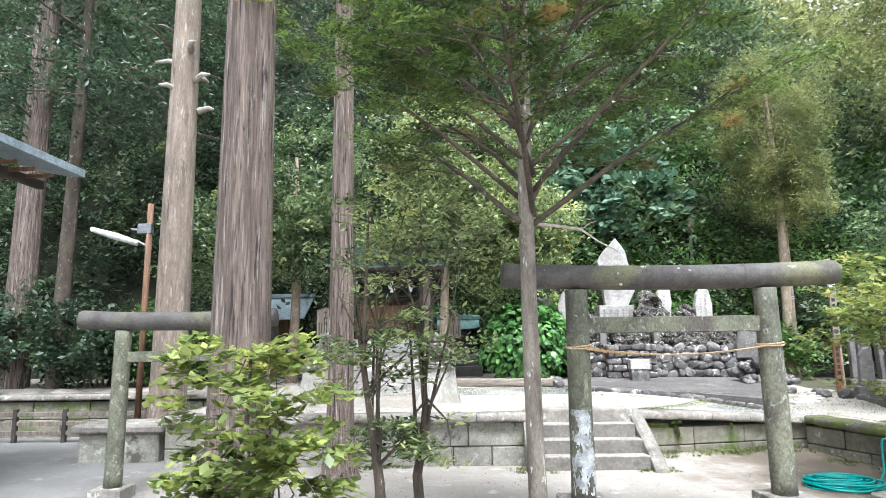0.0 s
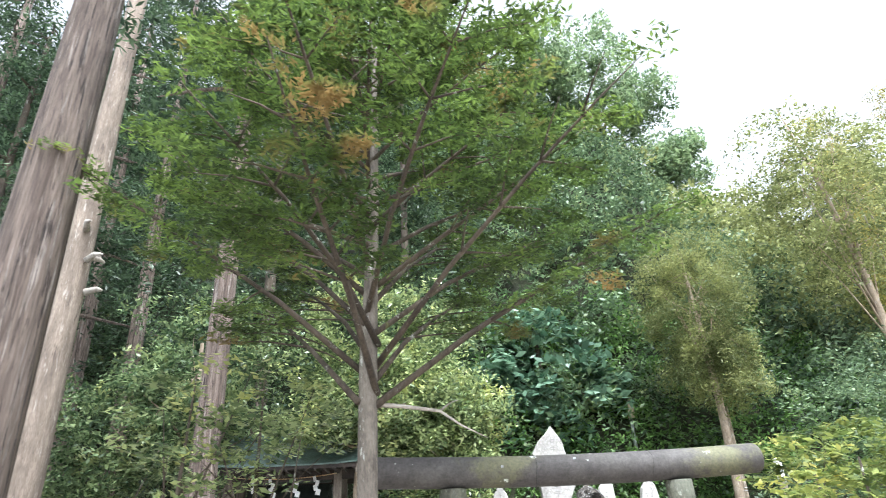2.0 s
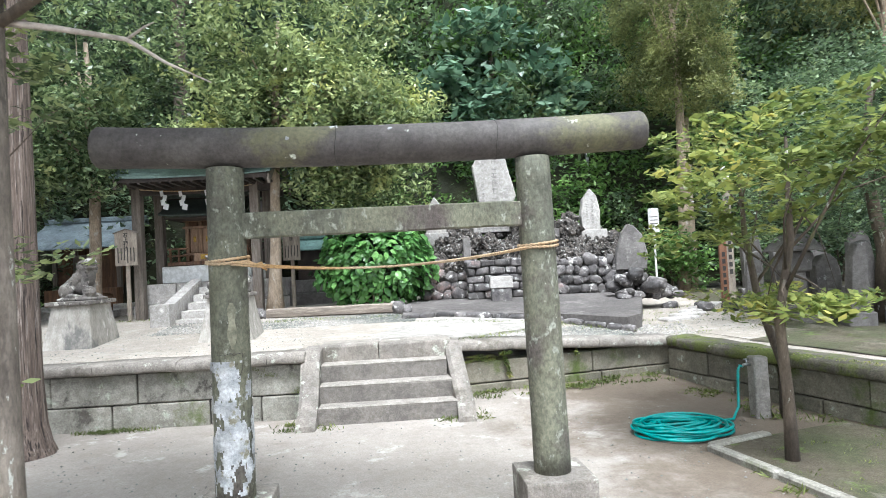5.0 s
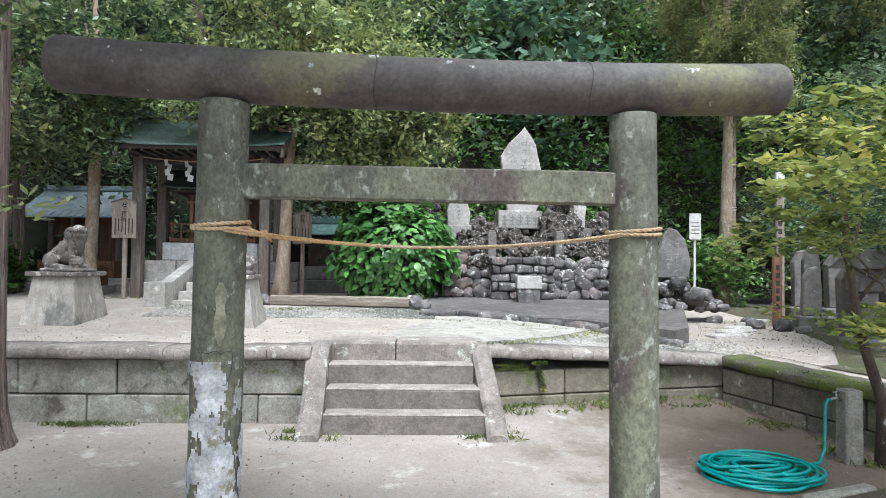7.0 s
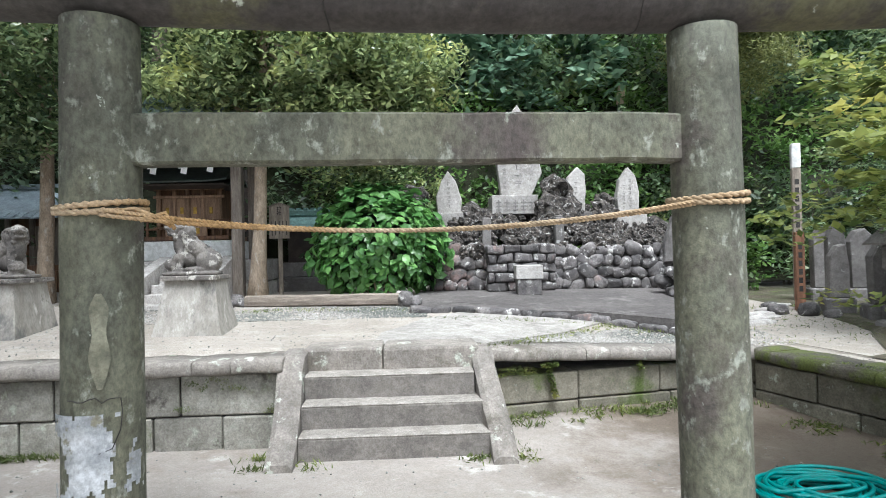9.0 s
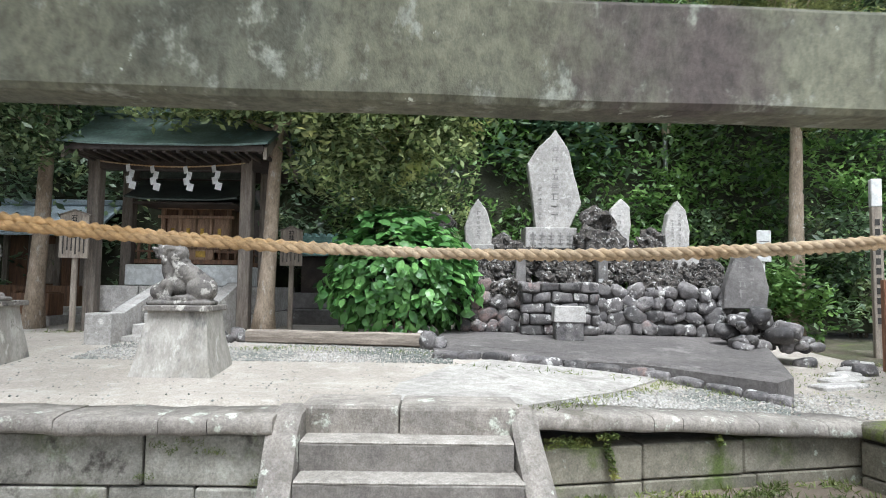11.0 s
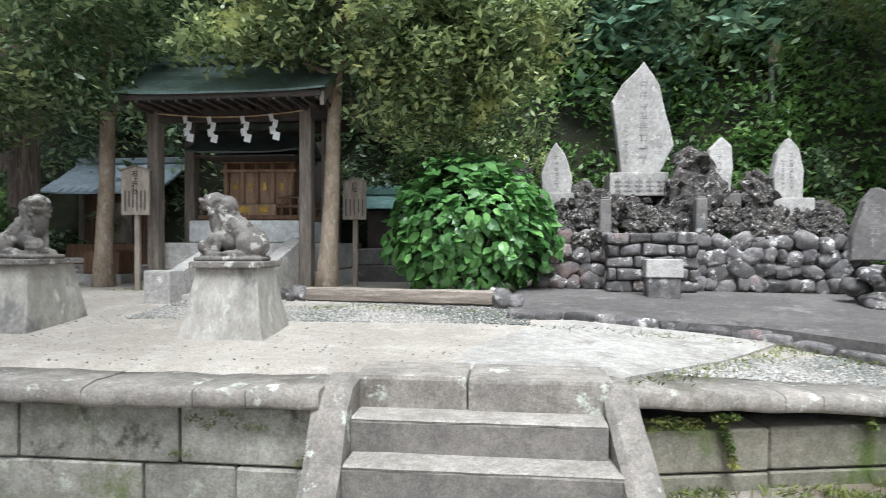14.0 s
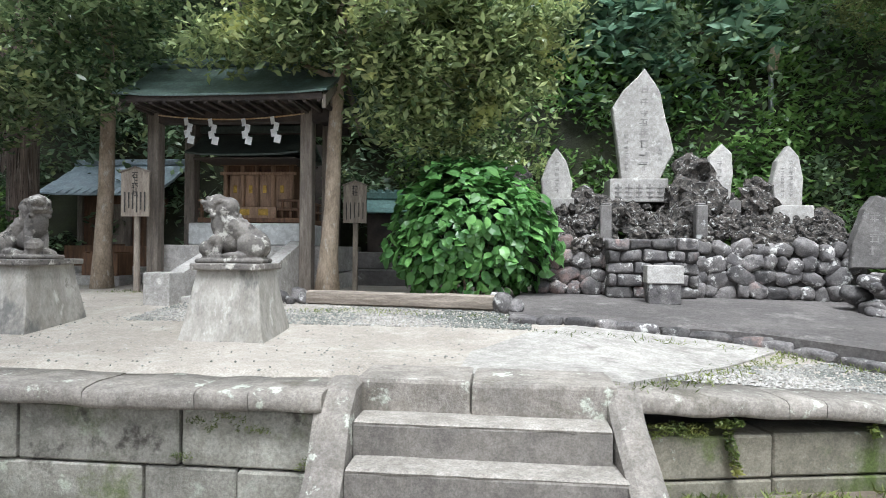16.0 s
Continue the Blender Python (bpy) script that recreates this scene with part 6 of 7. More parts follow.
beam(stone_seat, "block", (-0.65, -0.4, -0.1), (0.65, 0.4, 0.45), M["wallstone"], 0.03)
beam(stone_seat, "rim", (-0.75, -0.48, 0.45), (0.75, 0.48, 0.58), M["coping"], 0.03)

# ---- trees, shrubs and ground cover ----


def foliage(name, centres, radii, per, size, material, label, seed, up=0.5, shape=0.45, category="foliage", kind="stuff"):
    rng = np.random.default_rng(seed)
    me = leaves_mesh(name, clumps(rng, centres, radii, per), size, rng, up, shape, M[material])
    return tagged(new(name, me), label, category, "", kind)


rng = np.random.default_rng(21)


def hill_clumps(n, x0, x1, y0, y1, lift, r):
    out, rad = [], []
    for _ in range(n):
        x, y = rng.uniform(x0, x1), rng.uniform(y0, y1)
        out.append((x, y, hill_z(x, y) + rng.uniform(*lift)))
        k = r * rng.uniform(0.6, 1.4)
        rad.append((k, k, k * 0.7))
    return np.array(out), np.array(rad)


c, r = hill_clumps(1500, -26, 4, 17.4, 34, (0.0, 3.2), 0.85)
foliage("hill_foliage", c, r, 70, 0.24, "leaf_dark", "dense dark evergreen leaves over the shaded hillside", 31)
c, r = hill_clumps(1100, 0, 18, 17.8, 34, (0.2, 2.8), 0.85)
foliage("hill_foliage", c, r, 80, 0.21, "leaf_hill", "dense mid-green leaves over the steep hillside", 32)
c, r = hill_clumps(900, 13, 44, 19.5, 36, (0.2, 3.8), 1.2)
foliage("hill_foliage", c, r, 70, 0.30, "leaf_olive", "yellow-green leaves over the far slope", 33)
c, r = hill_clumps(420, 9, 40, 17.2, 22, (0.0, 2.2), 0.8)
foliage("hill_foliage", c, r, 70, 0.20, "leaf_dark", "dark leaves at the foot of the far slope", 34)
c, r = hill_clumps(620, 0.5, 15, 17.2, 20.5, (-0.2, 1.3), 0.55)
foliage("hill_foliage", c, r, 70, 0.15, "leaf_bright", "thick fresh green undergrowth at the foot of the hill", 36)
c, r = hill_clumps(420, -14, 2, 17.2, 20.5, (-0.2, 1.6), 0.6)
foliage("hill_foliage", c, r, 70, 0.16, "leaf_hill", "thick undergrowth in the shade behind the shrine", 37)
# crowns along the ridge give the skyline its uneven edge
cs, rs = [], []
for x, y, z, s in ((9.5, 29, 27.5, 2.6), (12.5, 29.5, 28.0, 2.8), (14.6, 29, 24.5, 2.2), (15.6, 28, 20.0, 1.8), (6.0, 30, 28, 3.0), (2.5, 30, 30, 3.2), (-2, 30, 32, 3.5)):
    q = shell(rng, 70, (x, y, z), (s, s, s * 1.15), 0.3)
    cs.append(q)
    rs.append(np.full((len(q), 3), 0.75) * rng.uniform(0.5, 1.2, (len(q), 1)))
foliage("ridge_foliage", np.concatenate(cs), np.concatenate(rs), 75, 0.26, "leaf_ridge", "ragged tree crowns along the ridge against the sky", 35)

# shrubs behind the memorial stones
for k, (x, y, w, h, mat) in enumerate(((1.2, 17.3, 1.3, 1.5, "leaf_dark"), (3.2, 17.4, 1.1, 1.35, "leaf_bright"), (4.2, 17.6, 0.9, 1.3, "leaf_bright"), (5.6, 17.5, 1.0, 1.6, "leaf_hill"), (6.8, 17.6, 1.1, 1.9, "leaf_bright"), (8.0, 17.6, 1.2, 1.7, "leaf_hill"), (8.9, 16.4, 0.75, 1.0, "leaf_bright"), (10.8, 17.2, 1.4, 1.6, "leaf_hill"), (12.8, 16.6, 1.5, 1.7, "leaf_dark"), (-1.0, 18.0, 1.6, 1.8, "leaf_dark"), (-3.2, 18.6, 1.5, 2.2, "leaf_dark"), (-6.4, 16.0, 1.3, 1.2, "leaf_bright"), (-5.2, 14.9, 0.9, 0.75, "leaf_bright"), (-7.6, 14.6, 1.3, 1.0, "leaf_hill"), (-7.2, 17.2, 1.5, 1.5, "leaf_hill"), (-9.2, 14.1, 1.4, 1.5, "leaf_dark"), (-7.4, 14.0, 1.3, 1.4, "leaf_dark"), (-6.35, 14.2, 0.9, 1.15, "leaf_bright"), (-11.4, 14.4, 1.6, 1.8, "leaf_dark"))):
    t = thing("shrub", pose(x, y, 0.9), "leafy %s shrub at the foot of the hill" % ("dark green" if mat == "leaf_dark" else "fresh green" if mat == "leaf_bright" else "green"), "shrub", "shrubs under the hill")
    g = np.random.default_rng(60 + k)
    cc = shell(g, int(40 * w), (0, 0, h * 0.55), (w, w * 0.6, h), 0.25, -0.5)
    ob = new("crown", leaves_mesh("crown", clumps(g, cc, np.full((len(cc), 3), 0.3), 55), 0.14, g, 0.6, 0.5, M[mat]))
    ob.parent = t
    for j in range(4):
        bm = bmesh.new()
        pipe(bm, [(0.1 * j - 0.15, 0, -0.1), (0.2 * j - 0.3, 0.05, h * 0.5), (0.4 * j - 0.6, 0, h)], [0.03, 0.02, 0.008], 6)
        part("stem", bm, M["darkbark"], t)

# the two glossy evergreens before the shrine


def before_roof(x, y, z):
    """Where no branch grows: the open air before the shrine's front and roof."""
    return -2.15 < x < 0.75 and y < 15.4 and z < 1.75 + 0.29 * (y - 6.5)


tree("evergreen_tree", (-3.2, 14.9, 0.9), [(0, 0, -0.1), (0.02, -0.02, 0.6), (0.05, 0, 1.5), (0.07, 0, 2.6), (0.06, 0, 4.0), (0.0, 0, 5.5)], [0.18, 0.125, 0.11, 0.10, 0.08, 0.04],
     [((-0.5, -0.9, 3.75), (2.2, 1.5, 1.3), 210), ((-1.5, -0.9, 2.55), (1.3, 0.9, 0.55), 70), ((0.5, -1.1, 2.75), (0.8, 0.5, 0.35), 34), ((0.5, -0.3, 5.2), (2.4, 1.8, 1.6), 150)], "leaf_deep", 0.125,
     "glossy dark evergreen tree overhanging the shrine roof", bark="palebark", seed=3, per=48, shape=0.42, limb_from=0.62, clear_of=before_roof, clump=(0.36, 0.36, 0.25), group="evergreens by the shrine")
tree("evergreen_tree", (0.35, 14.45, 0.9), [(0, 0, -0.1), (0.02, 0, 0.5), (0.06, 0, 1.2), (0.09, 0, 2.2), (0.14, 0, 3.2), (0.2, 0, 4.5), (0.3, 0, 5.6)], [0.20, 0.13, 0.105, 0.095, 0.085, 0.06, 0.03],
     [((0.7, -0.6, 3.9), (1.9, 1.3, 1.2), 200), ((1.6, 0.0, 2.9), (1.4, 0.9, 1.0), 170), ((2.2, 0.2, 3.7), (1.2, 0.8, 0.9), 110), ((1.9, 2.9, 2.2), (1.5, 0.4, 1.0), 50), ((-0.8, -0.6, 3.2), (1.1, 0.5, 0.4), 50), ((0.4, -0.2, 5.3), (2.2, 1.7, 1.5), 150)], "leaf_evergreen", 0.125,
     "glossy evergreen tree with a pale slanting trunk beside the shrine", bark="palebark", seed=4, per=52, shape=0.42, limb_from=0.58, clear_of=before_roof, clump=(0.36, 0.36, 0.25), group="evergreens by the shrine")
tree("broadleaf_tree", (5.3, 18.9, 1.5), [(0, 0, -0.3), (-0.1, 0, 2), (0.1, 0, 4.2), (0, 0, 6)], [0.22, 0.17, 0.12, 0.05],
     [((0, 0, 4.6), (2.5, 1.4, 2.5), 120)], "leaf_cool", 0.33, "broad-leaved tree with drooping cool green leaves on the slope", seed=5, per=34, clump=(0.55, 0.5, 0.3), up=0.7, shape=0.5)
tree("young_conifer", (9.12, 16.45, 0.9), [(0, 0, -0.1), (0.1, 0, 2.2), (0.15, 0, 4.2), (0.1, 0, 6.5), (0, 0, 8.4)], [0.13, 0.11, 0.09, 0.06, 0.02],
     [((0.1, 0, 6.6), (1.55, 1.5, 2.3), 420), ((0.2, 0, 4.7), (1.45, 1.3, 1.0), 150)], "leaf_olive", 0.10, "slender young tree with a soft olive rounded crown", bark="palebark", seed=6, per=85, clump=(0.27, 0.27, 0.3), shape=0.25, limbs=24, limb_from=0.5)

# the slim fir beside the walk
fir = tree("fir_tree", (1.36, 5.29, 0.0), [(0.02, 0, -0.1), (0.0, 0, 1.0), (-0.01, 0, 2.0), (-0.01, 0, 3.05), (0.02, 0, 4.2), (0.03, 0.0, 5.4), (0.0, 0, 6.8)], [0.085, 0.07, 0.066, 0.062, 0.04, 0.028, 0.012],
     [], "leaf_fir", 0.07, "slim fir tree with layered flat sprays and a lichen-spotted trunk", seed=7, bark="firbark")
g = np.random.default_rng(70)
spray, pads = [], []
for k in range(42):
    a = k * 2.399 + g.uniform(-0.25, 0.25)
    f = k / 41
    z0 = 2.72 + 3.3 * f ** 1.15
    reach = (2.35 - 1.35 * f) * g.uniform(0.8, 1.12)
    rise = reach * g.uniform(0.50, 0.85) * (1.0 - 0.35 * f)
    d = Vector((math.cos(a), math.sin(a), 0))
    side = Vector((-d.y, d.x, 0))
    bend = g.uniform(-0.12, 0.12)

    def along(u):
        return Vector((0, 0, z0)) + d * reach * u + Vector((0, 0, rise * u ** 0.85)) + side * bend * math.sin(u * 3 + k)
    w = 0.026 * (1 - 0.5 * f)
    bm = bmesh.new()
    pipe(bm, [along(u) for u in (0, 0.3, 0.6, 0.85, 1.0)], [w, w * 0.78, w * 0.55, w * 0.32, w * 0.14], 6)
    for u in (0.35, 0.5, 0.65, 0.8):
        for hand in (-1, 1):
            p0 = along(u)
            tip = p0 + (side * hand + d * 0.7).normalized() * reach * g.uniform(0.16, 0.34) * (1.2 - 0.5 * u) + Vector((0, 0, g.uniform(0.0, 0.10)))
            pipe(bm, [p0, p0.lerp(tip, 0.5) + Vector((0, 0, 0.02)), tip], [w * 0.4, w * 0.25, w * 0.1], 5)
            if g.uniform() < 0.84:
                for q in (0.55, 0.85, 1.08):
                    c = p0.lerp(tip, q)
                    spray.append((c.x, c.y, c.z + g.uniform(-0.02, 0.03)))
                    pads.append(g.uniform(0.65, 1.25))
    part("limb", bm, M["darkbark"], fir, smooth=True)
    for u in (0.78, 0.9, 1.02):
        if g.uniform() < 0.88:
            c = along(u)
            spray.append((c.x, c.y, c.z + 0.02))
            pads.append(g.uniform(0.7, 1.2))
spray, pads = np.array(spray), np.array(pads)[:, None]
ob = new("crown", leaves_mesh("crown", clumps(g, spray, np.array((0.175, 0.175, 0.03))[None] * pads, 80), 0.058, g, 1.9, 0.30, M["leaf_fir"]))
ob.parent = fir
bm = bmesh.new()
pipe(bm, [(0.0, 0, 2.76), (0.22, 0.09, 2.755), (0.47, 0.19, 2.735), (0.62, 0.24, 2.64), (0.8, 0.3, 2.56)], [0.017, 0.014, 0.011, 0.007, 0.003], 6)
pipe(bm, [(0.47, 0.19, 2.735), (0.55, 0.19, 2.79), (0.6, 0.17, 2.8)], [0.008, 0.005, 0.003], 5)
part("dead_branch", bm, M["deadwood"], fir, "bare grey dead branch", smooth=True)


def cedar(x, y, z, r, height, seed, label, crown_from, spread_r, bark="cedar", lean=(0, 0), dead=False, n=90):
    """A tall straight cedar with a fluted foot and its crown far up."""
    g = np.random.default_rng(seed)
    t = thing("cedar_tree", pose(x, y, z), label, "tree", "tall cedars")
    bm = bmesh.new()
    zs = [-0.15, 0.0, 0.12, 0.3, 0.7, 1.3, 2.2, 3.5, 5.0, 7.0, 9.5, 12.5, height]
    zs = [q for q in zs if q < height] + [height]
    seg = 30
    rings = []
    for q in zs:
        flare = 1 + 0.55 * math.exp(-max(q, 0) / 0.22)
        rad = r * (1 - 0.75 * max(q, 0) / height) * flare if not dead else r * (1 - 0.6 * max(q, 0) / height) * flare
        ring = []
        for k in range(seg):
            a = 2 * math.pi * k / seg
            flute = 1 + 0.05 * noise.noise(Vector((math.cos(a) * 3.5, math.sin(a) * 3.5, q * 0.15 + seed))) + 0.025 * math.sin(a * 11 + q * 0.3)
            ring.append(bm.verts.new((rad * flute * math.cos(a) + lean[0] * q, rad * flute * math.sin(a) + lean[1] * q, q)))
        rings.append(ring)
    for a, b in zip(rings, rings[1:]):
        for k in range(seg):
            bm.faces.new((a[k], a[(k + 1) % seg], b[(k + 1) % seg], b[k]))
    bm.faces.new(rings[-1])
    part("trunk", bm, M[bark], t, smooth=True)
    if n:
        cc = []
        for k in range(n):
            q = crown_from + (height - crown_from) * g.uniform(0, 1.05)
            rr = spread_r * (1.05 - 0.75 * (q - crown_from) / (height - crown_from)) * g.uniform(0.25, 1.0)
            a = g.uniform(0, 6.28)
            cc.append((rr * math.cos(a) + lean[0] * q, rr * math.sin(a), q - 0.15 * rr))
        cc = np.array(cc)
        ob = new("crown", leaves_mesh("crown", clumps(g, cc, np.tile((0.6, 0.6, 0.3), (n, 1)) * g.uniform(0.6, 1.3, (n, 1)), 60), 0.17, g, 0.4, 0.3, M["leaf_dark"]))
        ob.parent = t
        for k in range(0, n, 6):
            bm = bmesh.new()
            pipe(bm, [(lean[0] * cc[k][2], 0, cc[k][2] + 0.1), tuple(cc[k] * np.array((0.55, 0.55, 1)) + np.array((0, 0, 0.1))), tuple(cc[k])], [0.05, 0.03, 0.012], 5)
            part("limb", bm, M[bark], t)
    return t


cedar(-0.82, 4.85, 0, 0.222, 19, 1, "great straight cedar with deeply ridged reddish bark", 8.0, 2.0)
cedar(-0.88, 8.95, 0.0, 0.19, 15, 2, "straight cedar with grooved pale bark before the retaining wall", 8.5, 2.0)
dead_cedar = cedar(-4.62, 11.75, 0, 0.33, 19, 3, "broken-topped old cedar with bleached peeling bark", 6, 1, bark="oldbark", dead=True, n=0)
for k in range(7):
    bm = bmesh.new()
    a = k * 1.9
    zz = 6.4 + 0.2 * k
    pipe(bm, [(0.1 + 0.2 * math.cos(a), 0.2 * math.sin(a), zz), (0.1 + 0.42 * math.cos(a), 0.42 * math.sin(a), zz + 0.06), (0.1 + (0.5 + 0.04 * k) * math.cos(a), 0.52 * math.sin(a), zz + 0.03)], [0.07, 0.05, 0.025], 6)
    part("snag", bm, M["deadwood"], dead_cedar, smooth=True)
for k, (x, y, rr, hh, cf) in enumerate(((-9.4, 14.3, 0.3, 18, 6.5), (-8.4, 14.2, 0.2, 15, 7.5), (-6.2, 14.6, 0.2, 16, 7), (-5.0, 15.5, 0.24, 19, 7), (-11.5, 17, 0.3, 20, 6), (-7.6, 18, 0.25, 20, 5), (-2.6, 18.2, 0.22, 20, 7), (1.4, 20.5, 0.22, 18, 7))):
    cedar(x, y, 0.2 if y < 16 else 1.5, rr, hh, 10 + k, "tall slender forest cedar in shade", cf, 2.4, bark="darkbark" if k in (1, 6, 7) else "cedar", n=110, lean=(0.012, 0) if k < 2 else (0, 0))

# saplings by the walk
tree("maple_sapling", (-0.22, 3.35, 0), [(0, 0, -0.05), (0.03, 0, 0.7), (-0.02, 0, 1.4), (0.0, 0, 1.95)], [0.026, 0.02, 0.013, 0.005],
     [((0, 0, 1.4), (0.5, 0.45, 0.4), 46), ((0.1, 0, 0.95), (0.62, 0.5, 0.4), 50), ((-0.1, 0, 1.75), (0.38, 0.3, 0.16), 16)], "leaf_young", 0.062, "bushy young maple with bright lobed leaves by the walk", seed=8, per=42, clump=(0.13, 0.13, 0.06), up=1.2, shape=0.6, limbs=16, limb_from=0.1)
for k, (x, y) in enumerate(((0.10, 6.0), (0.42, 6.25))):
    tree("young_tree", (x, y, 0), [(0, 0, -0.05), (-0.05, 0, 0.6), (-0.12 + 0.16 * k, 0, 1.1), (-0.2 + 0.2 * k, 0, 1.6), (-0.15 + 0.15 * k, 0, 3.2)], [0.055, 0.045, 0.035, 0.025, 0.006],
         [((-0.1, 0, 1.9), (0.95, 0.6, 0.55), 26), ((0, 0, 0.95), (0.55, 0.4, 0.3), 16), ((0, 0, 2.8), (0.9, 0.6, 0.6), 26)], "leaf_evergreen", 0.075, "thin young tree with sparse grey-green sprays", seed=9 + k, per=40, clump=(0.22, 0.2, 0.07), up=1.3, limbs=18, limb_from=0.25, group="young trees by the walk")
tree("layered_tree", (6.55, 8.55, 0.1), [(0, 0, -0.1), (0.02, 0, 0.4), (-0.18, 0, 1.0), (-0.28, 0, 1.7), (-0.3, 0, 2.4)], [0.05, 0.045, 0.036, 0.028, 0.01],
     [((-0.2, 0, 2.5), (1.25, 0.95, 0.42), 42), ((-0.5, 0, 1.75), (0.9, 0.7, 0.26), 22), ((-0.2, 0, 1.1), (0.65, 0.45, 0.15), 12)], "leaf_young", 0.095, "small tree with layered yellow-green sprays beside the tap", seed=12, per=36, clump=(0.21, 0.21, 0.07), up=1.3, shape=0.5, limbs=9, limb_from=0.55, group="layered trees by the tap")
tree("layered_tree", (5.84, 7.3, 0), [(0, 0, -0.1), (0.0, 0, 0.5), (-0.03, 0, 1.1), (0.1, 0, 1.7), (0.12, 0, 2.5)], [0.056, 0.042, 0.036, 0.028, 0.01],
     [((0.45, 0, 2.5), (1.35, 0.95, 0.38), 48), ((-0.1, 0, 2.1), (1.0, 0.7, 0.26), 26), ((0.1, 0, 1.2), (0.65, 0.45, 0.12), 14)], "leaf_young", 0.095, "small tree with layered yellow-green sprays in the kerbed bed", seed=13, per=36, clump=(0.21, 0.21, 0.07), up=1.3, shape=0.5, limbs=10, limb_from=0.55, group="layered trees by the tap")
tree("garden_tree", (9.4, 10.9, 0.55), [(0, 0, -0.1), (0.1, 0, 1.0), (-0.1, 0, 2.2), (0.1, 0, 3.4)], [0.11, 0.09, 0.07, 0.03],
     [((0, 0, 3.2), (2.0, 1.4, 0.9), 120), ((-0.3, -0.2, 2.1), (1.9, 1.3, 0.5), 90), ((-0.6, 0.5, 1.4), (1.1, 0.9, 0.35), 30)], "leaf_hill", 0.075, "spreading garden tree over the old gravestones", seed=14, per=65, clump=(0.3, 0.3, 0.12), up=1.2, limbs=12, limb_from=0.5)
tree("garden_tree", (12.6, 13.0, 0.6), [(0, 0, -0.1), (0.1, 0, 1.2), (-0.1, 0, 2.6), (0.1, 0, 4.4)], [0.13, 0.1, 0.08, 0.03],
     [((0, 0, 3.8), (2.4, 2.0, 1.3), 150), ((0, 0, 2.2), (2.2, 1.8, 0.8), 90)], "leaf_hill", 0.09, "spreading garden tree at the edge of the graves", seed=15, per=65, clump=(0.4, 0.4, 0.2), up=1.0, limbs=12, limb_from=0.5)
tree("bare_tree", (15.7, 18.2, 1.0), [(0, 0, -0.1), (0.1, 0, 4), (0.0, 0, 8), (-0.3, 0, 11), (-0.9, 0, 14.5)], [0.2, 0.15, 0.11, 0.07, 0.02],
     [((-0.4, 0, 10.5), (3.2, 2.2, 3.8), 300)], "leaf_olive", 0.14, "tall thinly leaved tree with pale bare branches", bark="palebark", seed=16, per=46, clump=(0.6, 0.5, 0.35), limbs=34, limb_from=0.35, limb_r=0.16)
for k in range(15):
    g = np.random.default_rng(90 + k)
    x, y = 18.5 + 1.15 * k + g.uniform(-0.6, 0.6), 19.5 + 2.0 * g.uniform(-1, 1)
    h = 8.5 + 3.0 * g.uniform(0, 1) + 0.75 * k
    t = thing("bamboo", pose(x, y, hill_z(x, y) - 0.3), "tall yellowing bamboo bowing at the tip", "bamboo", "bamboo grove")
    bow = g.uniform(-1.4, 0.6)
    path = [(bow * (q / h) ** 2.5, 0.4 * bow * (q / h) ** 2, q) for q in spread(0, h, 9)]
    bm = bmesh.new()
    pipe(bm, path, [0.065 * (1 - 0.85 * i / 8) for i in range(9)], 7)
    part("culm", bm, M["boardwood"], t, smooth=True)
    cc = []
    for j in range(64):
        q = h * g.uniform(0.3, 1.0)
        rr = 1.25 * g.uniform(0.1, 1) * (1.2 - 0.7 * q / h)
        a = g.uniform(0, 6.28)
        cc.append((bow * (q / h) ** 2.5 + rr * math.cos(a), rr * math.sin(a), q - 0.25 * rr))
    ob = new("foliage", leaves_mesh("foliage", clumps(g, np.array(cc), np.tile((0.5, 0.5, 0.36), (64, 1)), 66), 0.17, g, 0.2, 0.2, M["leaf_yellow"]))
    ob.parent = t

# the hydrangea before the memorial stones
bush = thing("hydrangea_bush", pose(2.28, 14.25, 0.92), "large rounded hydrangea bush with broad fresh leaves", "bush")
g = np.random.default_rng(44)
n = 2500
v = g.normal(size=(n, 3))
v /= np.linalg.norm(v, axis=1)[:, None]
v[:, 2] = np.where(v[:, 2] < -0.8, -v[:, 2], v[:, 2])
lump = np.array([0.19 * noise.noise(Vector(q * 2.6)) + 0.06 * noise.noise(Vector(q * 6.0)) for q in v])
p = v * np.array((1.10, 0.8, 0.98)) * (g.uniform(0.72, 1.0, n) + lump)[:, None] + np.array((0, 0, 0.82))
p[:, 2] = np.maximum(p[:, 2], 0.03 + 0.1 * g.random(n))
ob = new("leaves", broad_leaves("leaves", p, 0.185, g, v, M["leaf_hydrangea"]))
ob.parent = bush
# leaves inside the bush use a darker colour, its inner shade painted in
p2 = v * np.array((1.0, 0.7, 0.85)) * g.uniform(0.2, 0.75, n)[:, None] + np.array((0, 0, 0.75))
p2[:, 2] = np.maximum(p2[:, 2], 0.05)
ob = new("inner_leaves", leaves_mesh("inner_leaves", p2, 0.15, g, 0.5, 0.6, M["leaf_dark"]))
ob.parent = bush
for k in range(16):
    a = k * 2.4
    bm = bmesh.new()
    pipe(bm, [(0.15 * math.cos(a), 0.12 * math.sin(a), -0.05), (0.45 * math.cos(a), 0.3 * math.sin(a), 0.5), (0.85 * math.cos(a), 0.6 * math.sin(a), 1.0)], [0.014, 0.011, 0.006], 6)
    part("stem", bm, M["palebark"], bush)


